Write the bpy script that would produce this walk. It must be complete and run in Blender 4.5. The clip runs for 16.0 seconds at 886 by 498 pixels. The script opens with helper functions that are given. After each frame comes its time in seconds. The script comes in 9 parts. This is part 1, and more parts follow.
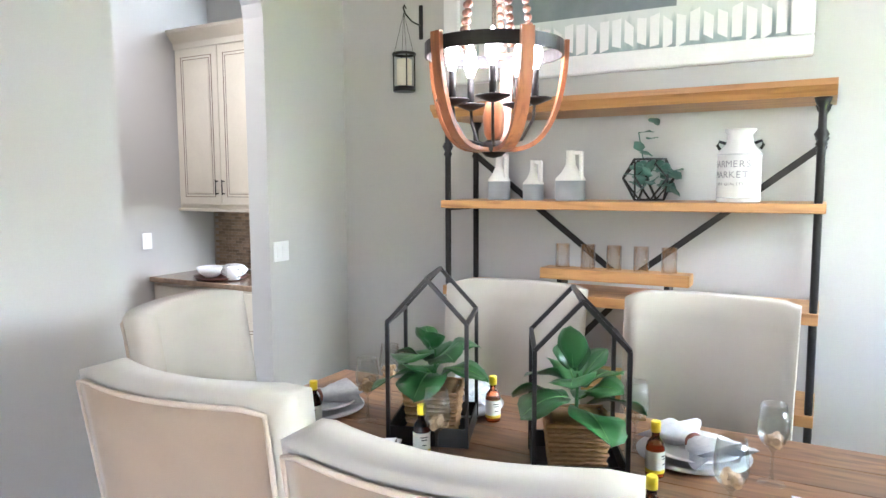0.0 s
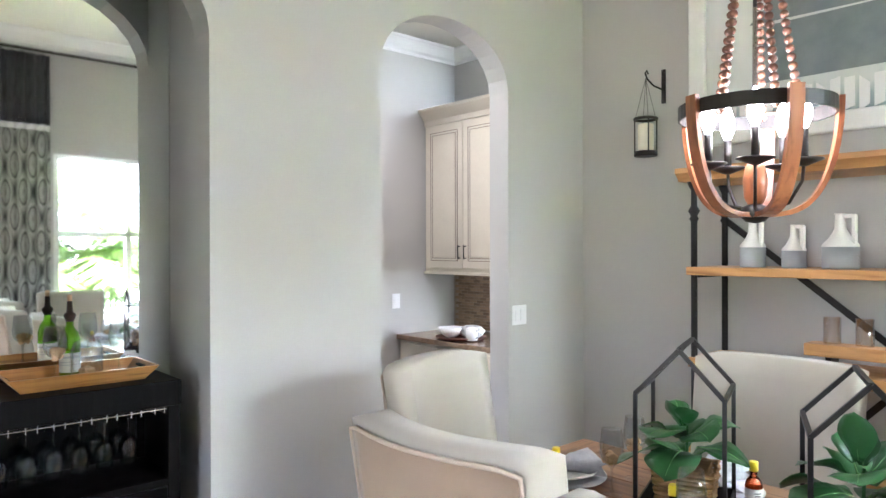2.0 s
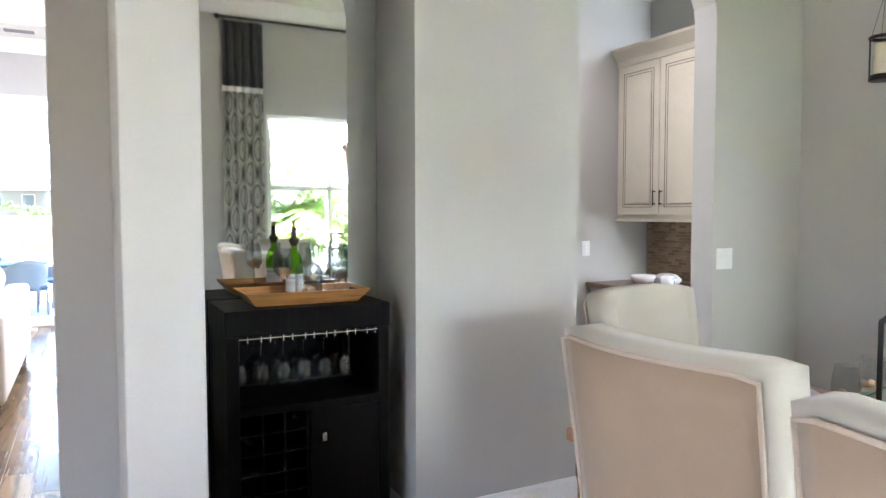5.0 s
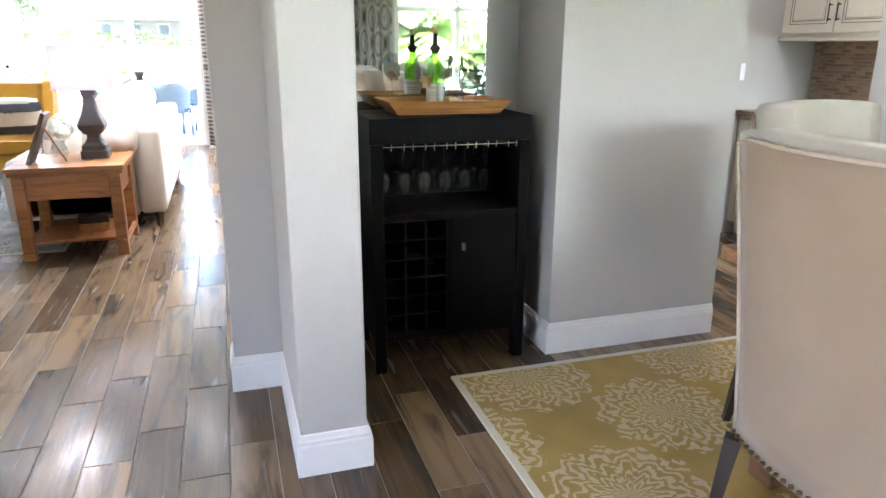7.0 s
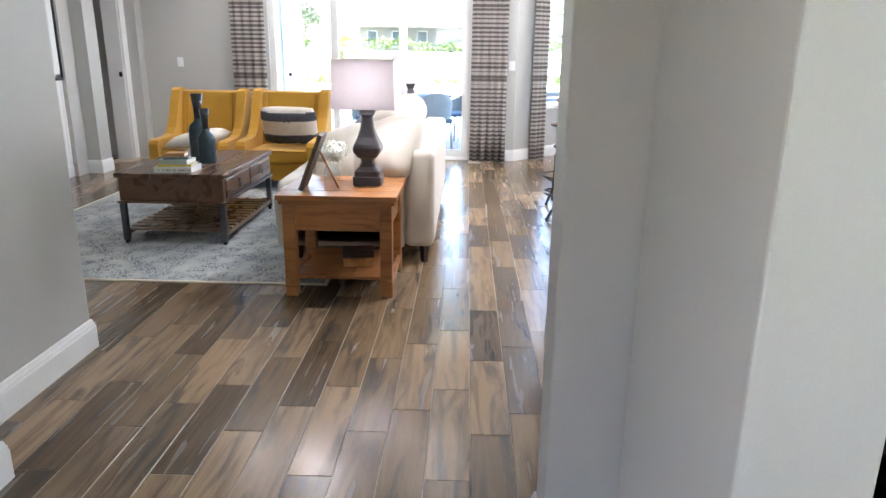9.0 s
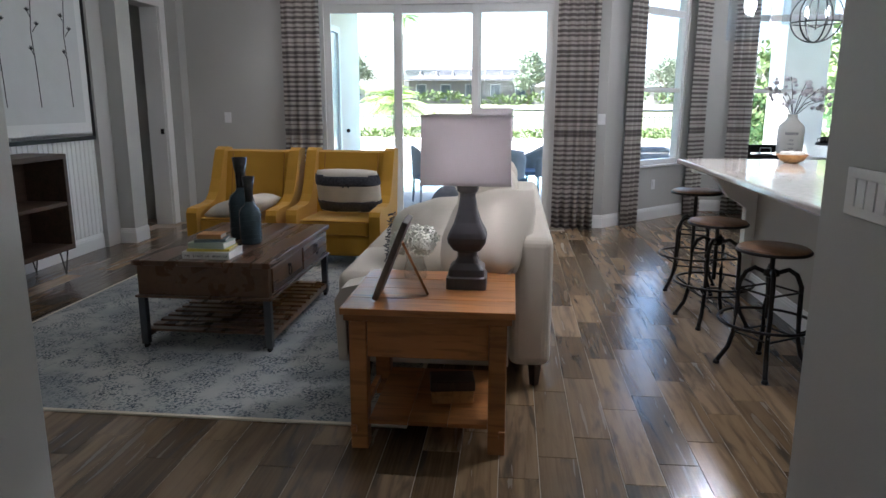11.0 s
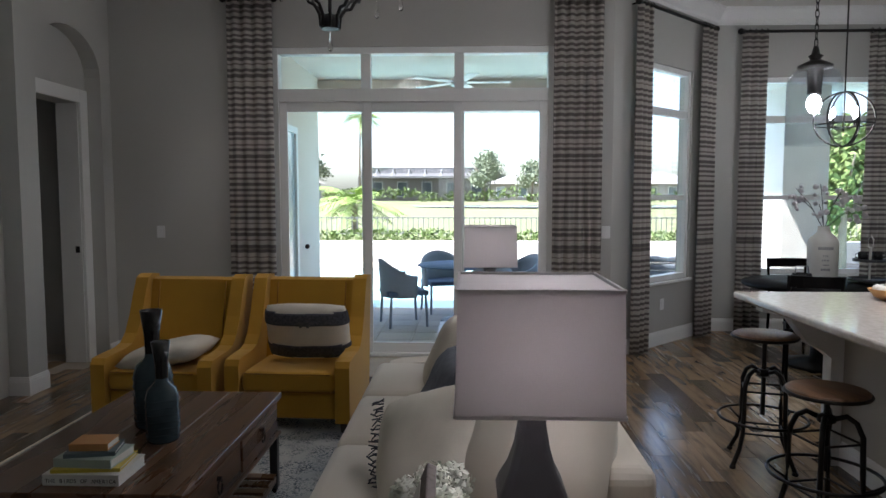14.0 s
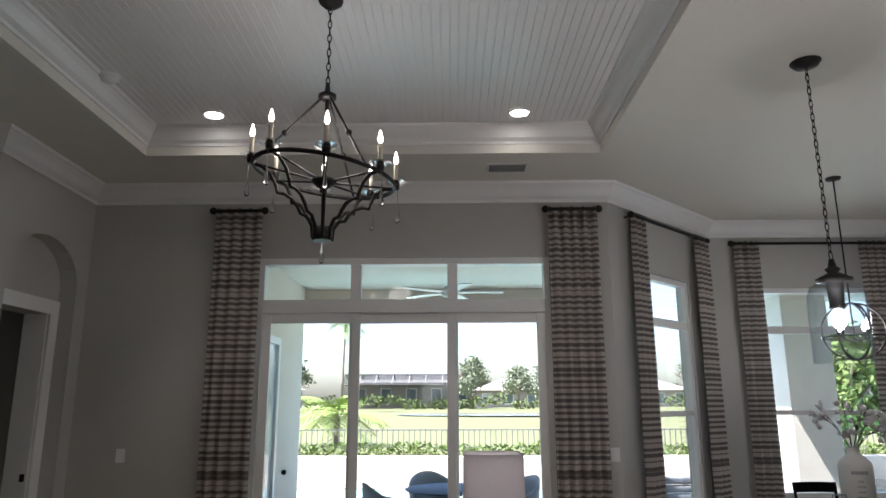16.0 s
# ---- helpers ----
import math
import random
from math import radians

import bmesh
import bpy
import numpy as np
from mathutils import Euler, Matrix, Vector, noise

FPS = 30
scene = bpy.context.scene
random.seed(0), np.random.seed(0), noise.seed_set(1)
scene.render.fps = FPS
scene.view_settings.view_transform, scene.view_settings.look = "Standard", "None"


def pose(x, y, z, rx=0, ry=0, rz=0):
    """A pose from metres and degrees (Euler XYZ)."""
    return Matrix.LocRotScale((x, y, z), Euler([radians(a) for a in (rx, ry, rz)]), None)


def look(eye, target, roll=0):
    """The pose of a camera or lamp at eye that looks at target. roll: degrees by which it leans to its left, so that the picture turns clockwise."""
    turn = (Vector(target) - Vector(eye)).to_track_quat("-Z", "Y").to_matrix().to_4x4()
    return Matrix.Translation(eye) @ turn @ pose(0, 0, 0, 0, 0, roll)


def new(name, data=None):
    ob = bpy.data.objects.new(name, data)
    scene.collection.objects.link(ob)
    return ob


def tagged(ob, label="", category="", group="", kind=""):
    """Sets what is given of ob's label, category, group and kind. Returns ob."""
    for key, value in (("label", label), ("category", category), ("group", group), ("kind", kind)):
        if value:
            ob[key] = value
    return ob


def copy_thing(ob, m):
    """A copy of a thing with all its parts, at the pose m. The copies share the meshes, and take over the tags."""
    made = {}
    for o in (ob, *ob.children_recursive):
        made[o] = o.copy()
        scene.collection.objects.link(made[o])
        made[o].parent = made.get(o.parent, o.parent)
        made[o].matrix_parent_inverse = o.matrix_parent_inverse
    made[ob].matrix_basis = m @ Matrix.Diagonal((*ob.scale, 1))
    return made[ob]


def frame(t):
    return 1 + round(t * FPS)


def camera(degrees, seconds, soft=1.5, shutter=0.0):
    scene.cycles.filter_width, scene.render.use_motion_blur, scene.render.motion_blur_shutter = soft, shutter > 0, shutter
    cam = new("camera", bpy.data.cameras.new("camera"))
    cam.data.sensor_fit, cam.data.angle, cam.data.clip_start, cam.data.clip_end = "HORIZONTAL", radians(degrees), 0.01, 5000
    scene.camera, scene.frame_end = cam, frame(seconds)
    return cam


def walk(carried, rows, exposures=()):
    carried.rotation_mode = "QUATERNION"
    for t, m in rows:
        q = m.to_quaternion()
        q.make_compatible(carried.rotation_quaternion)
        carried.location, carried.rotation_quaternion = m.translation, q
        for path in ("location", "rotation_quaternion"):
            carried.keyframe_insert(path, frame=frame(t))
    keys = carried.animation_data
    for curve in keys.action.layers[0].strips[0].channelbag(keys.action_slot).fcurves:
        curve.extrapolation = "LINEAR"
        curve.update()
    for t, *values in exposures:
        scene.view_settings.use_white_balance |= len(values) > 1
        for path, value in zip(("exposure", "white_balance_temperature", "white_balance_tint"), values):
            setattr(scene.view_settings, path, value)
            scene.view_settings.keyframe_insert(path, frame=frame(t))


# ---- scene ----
cam = camera(65.8, 16.0)
METRES, EYE, TILT, LEAN, TURN = 4.56, 1.57, 0.0, 0.0, 29.1
ROWS = [
    (0.0, 0.0048, 0.0, 0.004, 0.1, -5.61, 0.28),
    (0.5, 0.0018, -0.0014, 0.0053, 4.95, -3.84, 0.29),
    (1.0, -0.0016, -0.0036, 0.0063, 9.45, -2.32, 0.2),
    (1.5, -0.0051, -0.0041, 0.0062, 14.2, -0.9, 0.19),
    (2.0, -0.0083, -0.0074, 0.0053, 18.9, -0.16, 0.15),
    (2.5, -0.0114, -0.0109, 0.0042, 23.26, 0.07, 0.11),
    (3.0, -0.0136, -0.0124, 0.0018, 27.25, -0.02, 0.06),
    (5.5, -0.0321, -0.0133, -0.0363, 35.59, -5.19, 0.0),
    (6.0, -0.0355, -0.0124, -0.0446, 36.94, -10.1, 0.0),
    (6.5, -0.0397, -0.0172, -0.0484, 39.15, -14.6, -0.12),
    (7.0, -0.0514, -0.0199, -0.0505, 43.48, -16.57, -0.26),
    (7.5, -0.0949, -0.0129, -0.0481, 48.49, -16.93, -0.36),
    (8.0, -0.1516, 0.003, -0.0479, 52.89, -17.0, -0.31),
    (8.5, -0.2144, 0.0283, -0.0407, 57.46, -16.97, -0.36),
    (9.0, -0.2818, 0.0408, -0.0407, 62.88, -16.22, -0.62),
    (9.5, -0.3603, 0.0547, -0.0411, 66.45, -14.32, -0.32),
    (10.0, -0.4297, 0.0706, -0.0425, 67.11, -13.32, -0.23),
    (12.5, -0.722, 0.1173, -0.0352, 65.61, -10.77, -0.13),
    (13.0, -0.7668, 0.1286, -0.0271, 65.13, -10.42, -0.1),
    (13.5, -0.8033, 0.1409, -0.0198, 64.13, -7.79, -0.01),
    (14.0, -0.8379, 0.1644, -0.0111, 62.86, -4.25, 0.02),
    (14.5, -0.8615, 0.179, -0.0073, 62.13, 0.12, 0.02),
    (15.0, -0.8844, 0.1857, 0.0004, 61.84, 3.5, 0.04),
    (15.5, -0.9096, 0.1881, 0.0069, 61.68, 8.76, 0.1),
    (16.0, -0.9201, 0.1883, 0.0104, 61.57, 12.81, 0.17),
]
EXPOSURES = [(0.0, 5.3, 5600, 18), (1.0, 5.3, 5600, 18), (2.0, 5.1, 5650, 18), (3.0, 4.85, 5750, 17), (5.5, 4.85, 5750, 18), (6.5, 5.1, 5800, 17), (7.0, 5.0, 5800, 15), (8.0, 4.5, 5850, 14), (9.0, 4.4, 5850, 14), (9.5, 3.8, 5700, 11), (10.0, 3.3, 5720, 12), (12.5, 2.6, 5800, 14), (14.0, 2.0, 6000, 14), (16.0, 1.8, 6250, 16)]
walk(cam, [(t, pose(0, 0, EYE, TILT, LEAN, TURN) @ pose(METRES * x, METRES * y, METRES * z, 90 + pitch, roll, yaw)) for t, x, y, z, yaw, pitch, roll in ROWS], EXPOSURES)

# ---- daylight ----
world = bpy.data.worlds.new("world")
scene.world = world
world.use_nodes = True
wn = world.node_tree.nodes
sky = wn.new("ShaderNodeTexSky")
sky.sky_type = "NISHITA"
sky.sun_disc = False
sky.sun_elevation, sky.sun_rotation = radians(62), radians(155)
sky.air_density, sky.dust_density = 1.0, 3.0
wn["Background"].inputs["Strength"].default_value = 0.15
world.node_tree.links.new(sky.outputs["Color"], wn["Background"].inputs["Color"])
sun_data = bpy.data.lights.new("sun", "SUN")
sun_data.energy, sun_data.angle, sun_data.color = 5.0, radians(0.6), (1.0, 0.96, 0.9)
sun = new("sun", sun_data)
sun.matrix_world = look((8, -34, 70), (-8, 0, 0))


def lamp(name, kind, at, watts, color, size=0.08, target=None, cone=120):
    """A lamp inside a fitting of the place; the pantry fill has none."""
    data = bpy.data.lights.new(name, kind)
    data.energy, data.color = watts, color
    data.shadow_soft_size = size
    if kind == "SPOT":
        data.spot_size, data.spot_blend = radians(cone), 0.6
    ob = new(name, data)
    ob.matrix_world = look(at, target) if target else Matrix.Translation(at)
    return ob


WARM, NEUTRAL = (1.0, 0.92, 0.84), (1.0, 0.97, 0.94)
lamp("dining_chandelier_lamp", "POINT", (-0.885, 1.95, 2.02), 0.45, NEUTRAL, 0.09)
lamp("living_chandelier_lamp", "POINT", (-7.50, -1.95, 2.98), 2.5, WARM, 0.15)
TRAY_LIGHTS = [(-9.02, -3.12), (-9.02, -0.75)]
KITCHEN_FILL = (-5.75, 0.2)
for lx, ly in TRAY_LIGHTS:
    lamp("recessed_lamp", "SPOT", (lx, ly, 3.79), 7, WARM, 0.06, (lx, ly, 0), 88)
# Unseen kitchen downlight, added to brighten the sofa end and aisle.
lamp("recessed_lamp", "SPOT", (*KITCHEN_FILL, 3.57), 15, NEUTRAL, 0.06, (*KITCHEN_FILL, 0), 92)
lamp("pendant_lamp", "POINT", (-7.84, 0.83, 1.96), 5, NEUTRAL, 0.04)
lamp("pendant_lamp", "POINT", (-6.75, 0.83, 1.96), 5, NEUTRAL, 0.04)
lamp("table_lamp_bulb", "POINT", (-5.30, -1.047, 1.19), 0.5, NEUTRAL, 0.03)
lamp("table_lamp_bulb", "POINT", (-8.47, -1.04, 1.19), 0.5, NEUTRAL, 0.03)
# Fill spot added to brighten the pantry; no fitting is seen or built.
lamp("pantry_lamp", "SPOT", (-3.55, 2.55, 3.22), 3, WARM, 0.06, (-3.55, 2.55, 0), 140)
lamp("orb_lamp", "POINT", (-10.0, 2.16, 2.30), 4, NEUTRAL, 0.08)


# ---- materials ----
def noise_mix(nt, scale, detail, c1, c2, lo=0.35, hi=0.65, coords="Object", stretch=(1, 1, 1)):
    """A colour socket that wanders between two colours."""
    tc = nt.nodes.new("ShaderNodeTexCoord")
    mp = nt.nodes.new("ShaderNodeMapping")
    mp.inputs["Scale"].default_value = stretch
    nt.links.new(tc.outputs[coords], mp.inputs["Vector"])
    nz = nt.nodes.new("ShaderNodeTexNoise")
    nz.inputs["Scale"].default_value, nz.inputs["Detail"].default_value = scale, detail
    nt.links.new(mp.outputs["Vector"], nz.inputs["Vector"])
    rp = nt.nodes.new("ShaderNodeValToRGB")
    rp.color_ramp.elements[0].position, rp.color_ramp.elements[1].position = lo, hi
    rp.color_ramp.elements[0].color, rp.color_ramp.elements[1].color = (*c1, 1), (*c2, 1)
    nt.links.new(nz.outputs["Fac"], rp.inputs["Fac"])
    return rp.outputs["Color"], nz.outputs["Fac"], mp.outputs["Vector"]


def mixed(nt, a, b, fac, mode="MIX"):
    mx = nt.nodes.new("ShaderNodeMix")
    mx.data_type, mx.blend_type = "RGBA", mode
    for key, value in ((6, a), (7, b), (0, fac)):
        if isinstance(value, (int, float)):
            mx.inputs[key].default_value = value
        elif isinstance(value, tuple):
            mx.inputs[key].default_value = (*value, 1)
        else:
            nt.links.new(value, mx.inputs[key])
    return mx.outputs[2]


def bumped(nt, bsdf, height, strength, distance):
    bp = nt.nodes.new("ShaderNodeBump")
    bp.inputs["Strength"].default_value, bp.inputs["Distance"].default_value = strength, distance
    nt.links.new(height, bp.inputs["Height"])
    nt.links.new(bp.outputs["Normal"], bsdf.inputs["Normal"])


def mat(name, c1, c2=None, rough=0.5, metal=0.0, scale=8.0, fine=120.0, bump=0.1, depth=0.002, stretch=(1, 1, 1), vary=0.0, coat=0.0, spec=0.5, rough_vary=0.08, sheen=0.0):
    """Paint, cloth, metal, stone: two scales of noise in the colour, fine relief, optional difference from object to object."""
    m = bpy.data.materials.new(name)
    m.use_nodes = True
    nt = m.node_tree
    b = nt.nodes["Principled BSDF"]
    c2 = c2 or tuple(v * 0.9 for v in c1)
    big, bigf, _ = noise_mix(nt, scale, 4, c2, c1, stretch=stretch)
    small, smallf, _ = noise_mix(nt, fine, 3, tuple(v * 0.94 for v in c1), c1, stretch=stretch)
    col = mixed(nt, big, small, 0.5)
    if vary:
        oi = nt.nodes.new("ShaderNodeObjectInfo")
        hs = nt.nodes.new("ShaderNodeHueSaturation")
        mr = nt.nodes.new("ShaderNodeMapRange")
        mr.inputs["To Min"].default_value, mr.inputs["To Max"].default_value = 1 - vary, 1 + vary
        nt.links.new(oi.outputs["Random"], mr.inputs["Value"])
        nt.links.new(mr.outputs["Result"], hs.inputs["Value"])
        nt.links.new(col, hs.inputs["Color"])
        col = hs.outputs["Color"]
    nt.links.new(col, b.inputs["Base Color"])
    rr = nt.nodes.new("ShaderNodeMapRange")
    rr.inputs["To Min"].default_value, rr.inputs["To Max"].default_value = max(0.02, rough - rough_vary), min(1, rough + rough_vary)
    nt.links.new(bigf, rr.inputs["Value"])
    nt.links.new(rr.outputs["Result"], b.inputs["Roughness"])
    b.inputs["Metallic"].default_value = metal
    b.inputs["Specular IOR Level"].default_value = spec
    b.inputs["Coat Weight"].default_value = coat
    b.inputs["Sheen Weight"].default_value = sheen
    if bump:
        bumped(nt, b, smallf, bump, depth)
    return m


def wood(name, c1, c2, c3, rough=0.45, along="x", size=1.0, vary=0.0, coat=0.0, island=False, spec=0.5):
    """Wood with stretched grain along one axis and darker streaks; boards differ by Random."""
    m = bpy.data.materials.new(name)
    m.use_nodes = True
    nt = m.node_tree
    b = nt.nodes["Principled BSDF"]
    st = {"x": (0.8, 9, 9), "y": (9, 0.8, 9), "z": (9, 9, 0.8)}[along]
    st = tuple(v * size for v in st)
    tc = nt.nodes.new("ShaderNodeTexCoord")
    oi = nt.nodes.new("ShaderNodeObjectInfo")
    add = nt.nodes.new("ShaderNodeVectorMath")
    add.operation = "ADD"
    mul = nt.nodes.new("ShaderNodeMath")
    mul.operation, mul.inputs[1].default_value = "MULTIPLY", 37.0
    chance = nt.nodes.new("ShaderNodeNewGeometry").outputs["Random Per Island"] if island else oi.outputs["Random"]
    nt.links.new(chance, mul.inputs[0])
    nt.links.new(tc.outputs["Object"], add.inputs[0])
    nt.links.new(mul.outputs[0], add.inputs[1])
    mp = nt.nodes.new("ShaderNodeMapping")
    mp.inputs["Scale"].default_value = st
    nt.links.new(add.outputs[0], mp.inputs["Vector"])
    fac = []
    for sc, dt in ((1.3, 5), (6.0, 6)):
        nz = nt.nodes.new("ShaderNodeTexNoise")
        nz.inputs["Scale"].default_value, nz.inputs["Detail"].default_value = sc, dt
        nz.inputs["Distortion"].default_value = 0.6
        nt.links.new(mp.outputs["Vector"], nz.inputs["Vector"])
        fac.append(nz.outputs["Fac"])
    r1 = nt.nodes.new("ShaderNodeValToRGB")
    r1.color_ramp.elements[0].position, r1.color_ramp.elements[1].position = 0.36, 0.62
    r1.color_ramp.elements[0].color, r1.color_ramp.elements[1].color = (*c2, 1), (*c1, 1)
    nt.links.new(fac[0], r1.inputs["Fac"])
    r2 = nt.nodes.new("ShaderNodeValToRGB")
    r2.color_ramp.elements[0].position, r2.color_ramp.elements[1].position = 0.5, 0.72
    r2.color_ramp.elements[0].color, r2.color_ramp.elements[1].color = (0, 0, 0, 1), (0.8, 0.8, 0.8, 1)
    nt.links.new(fac[1], r2.inputs["Fac"])
    col = mixed(nt, r1.outputs["Color"], c3, r2.outputs["Color"])
    if vary:
        hs = nt.nodes.new("ShaderNodeHueSaturation")
        mr = nt.nodes.new("ShaderNodeMapRange")
        mr.inputs["To Min"].default_value, mr.inputs["To Max"].default_value = 1 - vary, 1 + vary
        nt.links.new(chance, mr.inputs["Value"])
        nt.links.new(mr.outputs["Result"], hs.inputs["Value"])
        nt.links.new(col, hs.inputs["Color"])
        col = hs.outputs["Color"]
    nt.links.new(col, b.inputs["Base Color"])
    rr = nt.nodes.new("ShaderNodeMapRange")
    rr.inputs["To Min"].default_value, rr.inputs["To Max"].default_value = rough - 0.07, rough + 0.1
    nt.links.new(fac[0], rr.inputs["Value"])
    nt.links.new(rr.outputs["Result"], b.inputs["Roughness"])
    b.inputs["Coat Weight"].default_value = coat
    b.inputs["Coat Roughness"].default_value = 0.22
    b.inputs["Specular IOR Level"].default_value = spec
    bumped(nt, b, fac[1], 0.15, 0.002)
    return m


def plank_tile(name, island=False):
    """Glazed wood-look tile: tan ground, long brown grain, smoky dark patches, each tile its own tone."""
    m = bpy.data.materials.new(name)
    m.use_nodes = True
    nt = m.node_tree
    b = nt.nodes["Principled BSDF"]
    tc = nt.nodes.new("ShaderNodeTexCoord")
    if island:
        chance = nt.nodes.new("ShaderNodeNewGeometry").outputs["Random Per Island"]
    else:
        chance = nt.nodes.new("ShaderNodeObjectInfo").outputs["Random"]
    mul = nt.nodes.new("ShaderNodeMath")
    mul.operation, mul.inputs[1].default_value = "MULTIPLY", 53.0
    nt.links.new(chance, mul.inputs[0])
    add = nt.nodes.new("ShaderNodeVectorMath")
    add.operation = "ADD"
    nt.links.new(tc.outputs["Object"], add.inputs[0])
    nt.links.new(mul.outputs[0], add.inputs[1])

    def grain(stretch, scale, detail, lo, hi, distort):
        mp = nt.nodes.new("ShaderNodeMapping")
        mp.inputs["Scale"].default_value = stretch
        nt.links.new(add.outputs[0], mp.inputs["Vector"])
        nz = nt.nodes.new("ShaderNodeTexNoise")
        nz.inputs["Scale"].default_value, nz.inputs["Detail"].default_value = scale, detail
        nz.inputs["Distortion"].default_value = distort
        nt.links.new(mp.outputs[0], nz.inputs["Vector"])
        mr = nt.nodes.new("ShaderNodeMapRange")
        mr.inputs["From Min"].default_value, mr.inputs["From Max"].default_value = lo, hi
        nt.links.new(nz.outputs["Fac"], mr.inputs["Value"])
        return mr.outputs["Result"]

    tone = nt.nodes.new("ShaderNodeValToRGB")
    e = tone.color_ramp.elements
    e[0].position, e[0].color = 0.0, (0.066, 0.043, 0.024, 1)
    e[1].position, e[1].color = 1.0, (0.40, 0.28, 0.175, 1)
    for at, c in ((0.22, (0.10, 0.066, 0.036)), (0.4, (0.23, 0.155, 0.086)), (0.62, (0.32, 0.218, 0.126)), (0.8, (0.15, 0.105, 0.063))):
        e.new(at).color = (*c, 1)
    nt.links.new(chance, tone.inputs["Fac"])
    streak = grain((1.1, 15, 15), 1.5, 6, 0.46, 0.66, 0.4)
    fine = grain((2.0, 60, 60), 1.6, 5, 0.40, 0.75, 0.3)
    smoke = grain((1.5, 9.0, 9.0), 1.5, 6, 0.50, 0.68, 0.9)
    half = nt.nodes.new("ShaderNodeMath")
    half.operation, half.inputs[1].default_value = "MULTIPLY", 0.62
    nt.links.new(streak, half.inputs[0])
    col = mixed(nt, tone.outputs["Color"], (0.08, 0.05, 0.026), half.outputs[0])
    light = nt.nodes.new("ShaderNodeMath")
    light.operation, light.inputs[1].default_value = "MULTIPLY", 0.22
    nt.links.new(fine, light.inputs[0])
    col = mixed(nt, col, (0.32, 0.225, 0.135), light.outputs[0])
    dark = nt.nodes.new("ShaderNodeMath")
    dark.operation, dark.inputs[1].default_value = "MULTIPLY", 0.72
    nt.links.new(smoke, dark.inputs[0])
    col = mixed(nt, col, (0.04, 0.038, 0.032), dark.outputs[0])
    nt.links.new(col, b.inputs["Base Color"])
    rr = nt.nodes.new("ShaderNodeMapRange")
    rr.inputs["To Min"].default_value, rr.inputs["To Max"].default_value = 0.17, 0.28
    nt.links.new(streak, rr.inputs["Value"])
    nt.links.new(rr.outputs["Result"], b.inputs["Roughness"])
    b.inputs["Specular IOR Level"].default_value = 0.5
    bumped(nt, b, fine, 0.12, 0.002)
    return m


def glass(name, tint=(1, 1, 1), rough=0.0, ior=1.45):
    m = bpy.data.materials.new(name)
    m.use_nodes = True
    b = m.node_tree.nodes["Principled BSDF"]
    b.inputs["Base Color"].default_value = (*tint, 1)
    b.inputs["Transmission Weight"].default_value = 1.0
    b.inputs["Roughness"].default_value = rough
    b.inputs["IOR"].default_value = ior
    return m


def pane_glass(name, tint=(0.97, 0.99, 0.98), blend=0.12, gain=0.6):
    """A thin pane: light goes straight through, a little of it is mirrored."""
    m = bpy.data.materials.new(name)
    m.use_nodes = True
    nt = m.node_tree
    out = nt.nodes["Material Output"]
    tr = nt.nodes.new("ShaderNodeBsdfTransparent")
    tr.inputs["Color"].default_value = (*tint, 1)
    gl = nt.nodes.new("ShaderNodeBsdfGlossy")
    gl.inputs["Roughness"].default_value = 0.02
    mx = nt.nodes.new("ShaderNodeMixShader")
    lw = nt.nodes.new("ShaderNodeLayerWeight")
    lw.inputs["Blend"].default_value = blend
    fr = nt.nodes.new("ShaderNodeMath")
    fr.operation, fr.inputs[1].default_value, fr.inputs[2].default_value = "MULTIPLY_ADD", gain, 0.02
    nt.links.new(lw.outputs["Facing"], fr.inputs[0])
    nt.links.new(fr.outputs[0], mx.inputs["Fac"])
    nt.links.new(tr.outputs[0], mx.inputs[1])
    nt.links.new(gl.outputs[0], mx.inputs[2])
    nt.links.new(mx.outputs[0], out.inputs["Surface"])
    return m


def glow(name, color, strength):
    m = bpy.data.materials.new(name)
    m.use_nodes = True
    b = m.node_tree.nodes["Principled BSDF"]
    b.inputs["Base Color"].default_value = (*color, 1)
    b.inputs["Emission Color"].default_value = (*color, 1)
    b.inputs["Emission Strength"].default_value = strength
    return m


PAINT = mat("greige_wall_paint", (0.472, 0.467, 0.446), (0.457, 0.452, 0.431), rough=0.6, scale=1.5, fine=260, bump=0.12, depth=0.001)
CEIL = mat("ceiling_paint", (0.70, 0.68, 0.62), (0.68, 0.66, 0.60), rough=0.7, scale=1.2, fine=200, bump=0.15, depth=0.001)
BEAD = mat("beadboard_paint", (0.78, 0.78, 0.77), (0.75, 0.75, 0.74), rough=0.35, scale=2, fine=90, bump=0.05)
TRIM = mat("white_trim_paint", (0.80, 0.80, 0.79), (0.77, 0.77, 0.76), rough=0.35, scale=3, fine=90, bump=0.05)
GROUT = mat("tile_grout", (0.42, 0.36, 0.29), (0.34, 0.29, 0.23), rough=0.9, scale=3, fine=300)
PLANK = plank_tile("wood_look_tile")
PLANK_FIELD = plank_tile("wood_look_tile_field", True)
BLACK_METAL = mat("black_iron", (0.02, 0.019, 0.018), (0.03, 0.027, 0.025), rough=0.45, metal=0.6, scale=20, fine=200, bump=0.2)
BLACK_WOOD = wood("black_stained_wood", (0.006, 0.005, 0.005), (0.004, 0.004, 0.004), (0.008, 0.007, 0.006), rough=0.5, along="z", spec=0.07)
CREAM = mat("linen_upholstery", (0.43, 0.395, 0.33), (0.39, 0.355, 0.295), rough=0.9, scale=5, fine=500, bump=0.45, depth=0.0015, sheen=0.2)
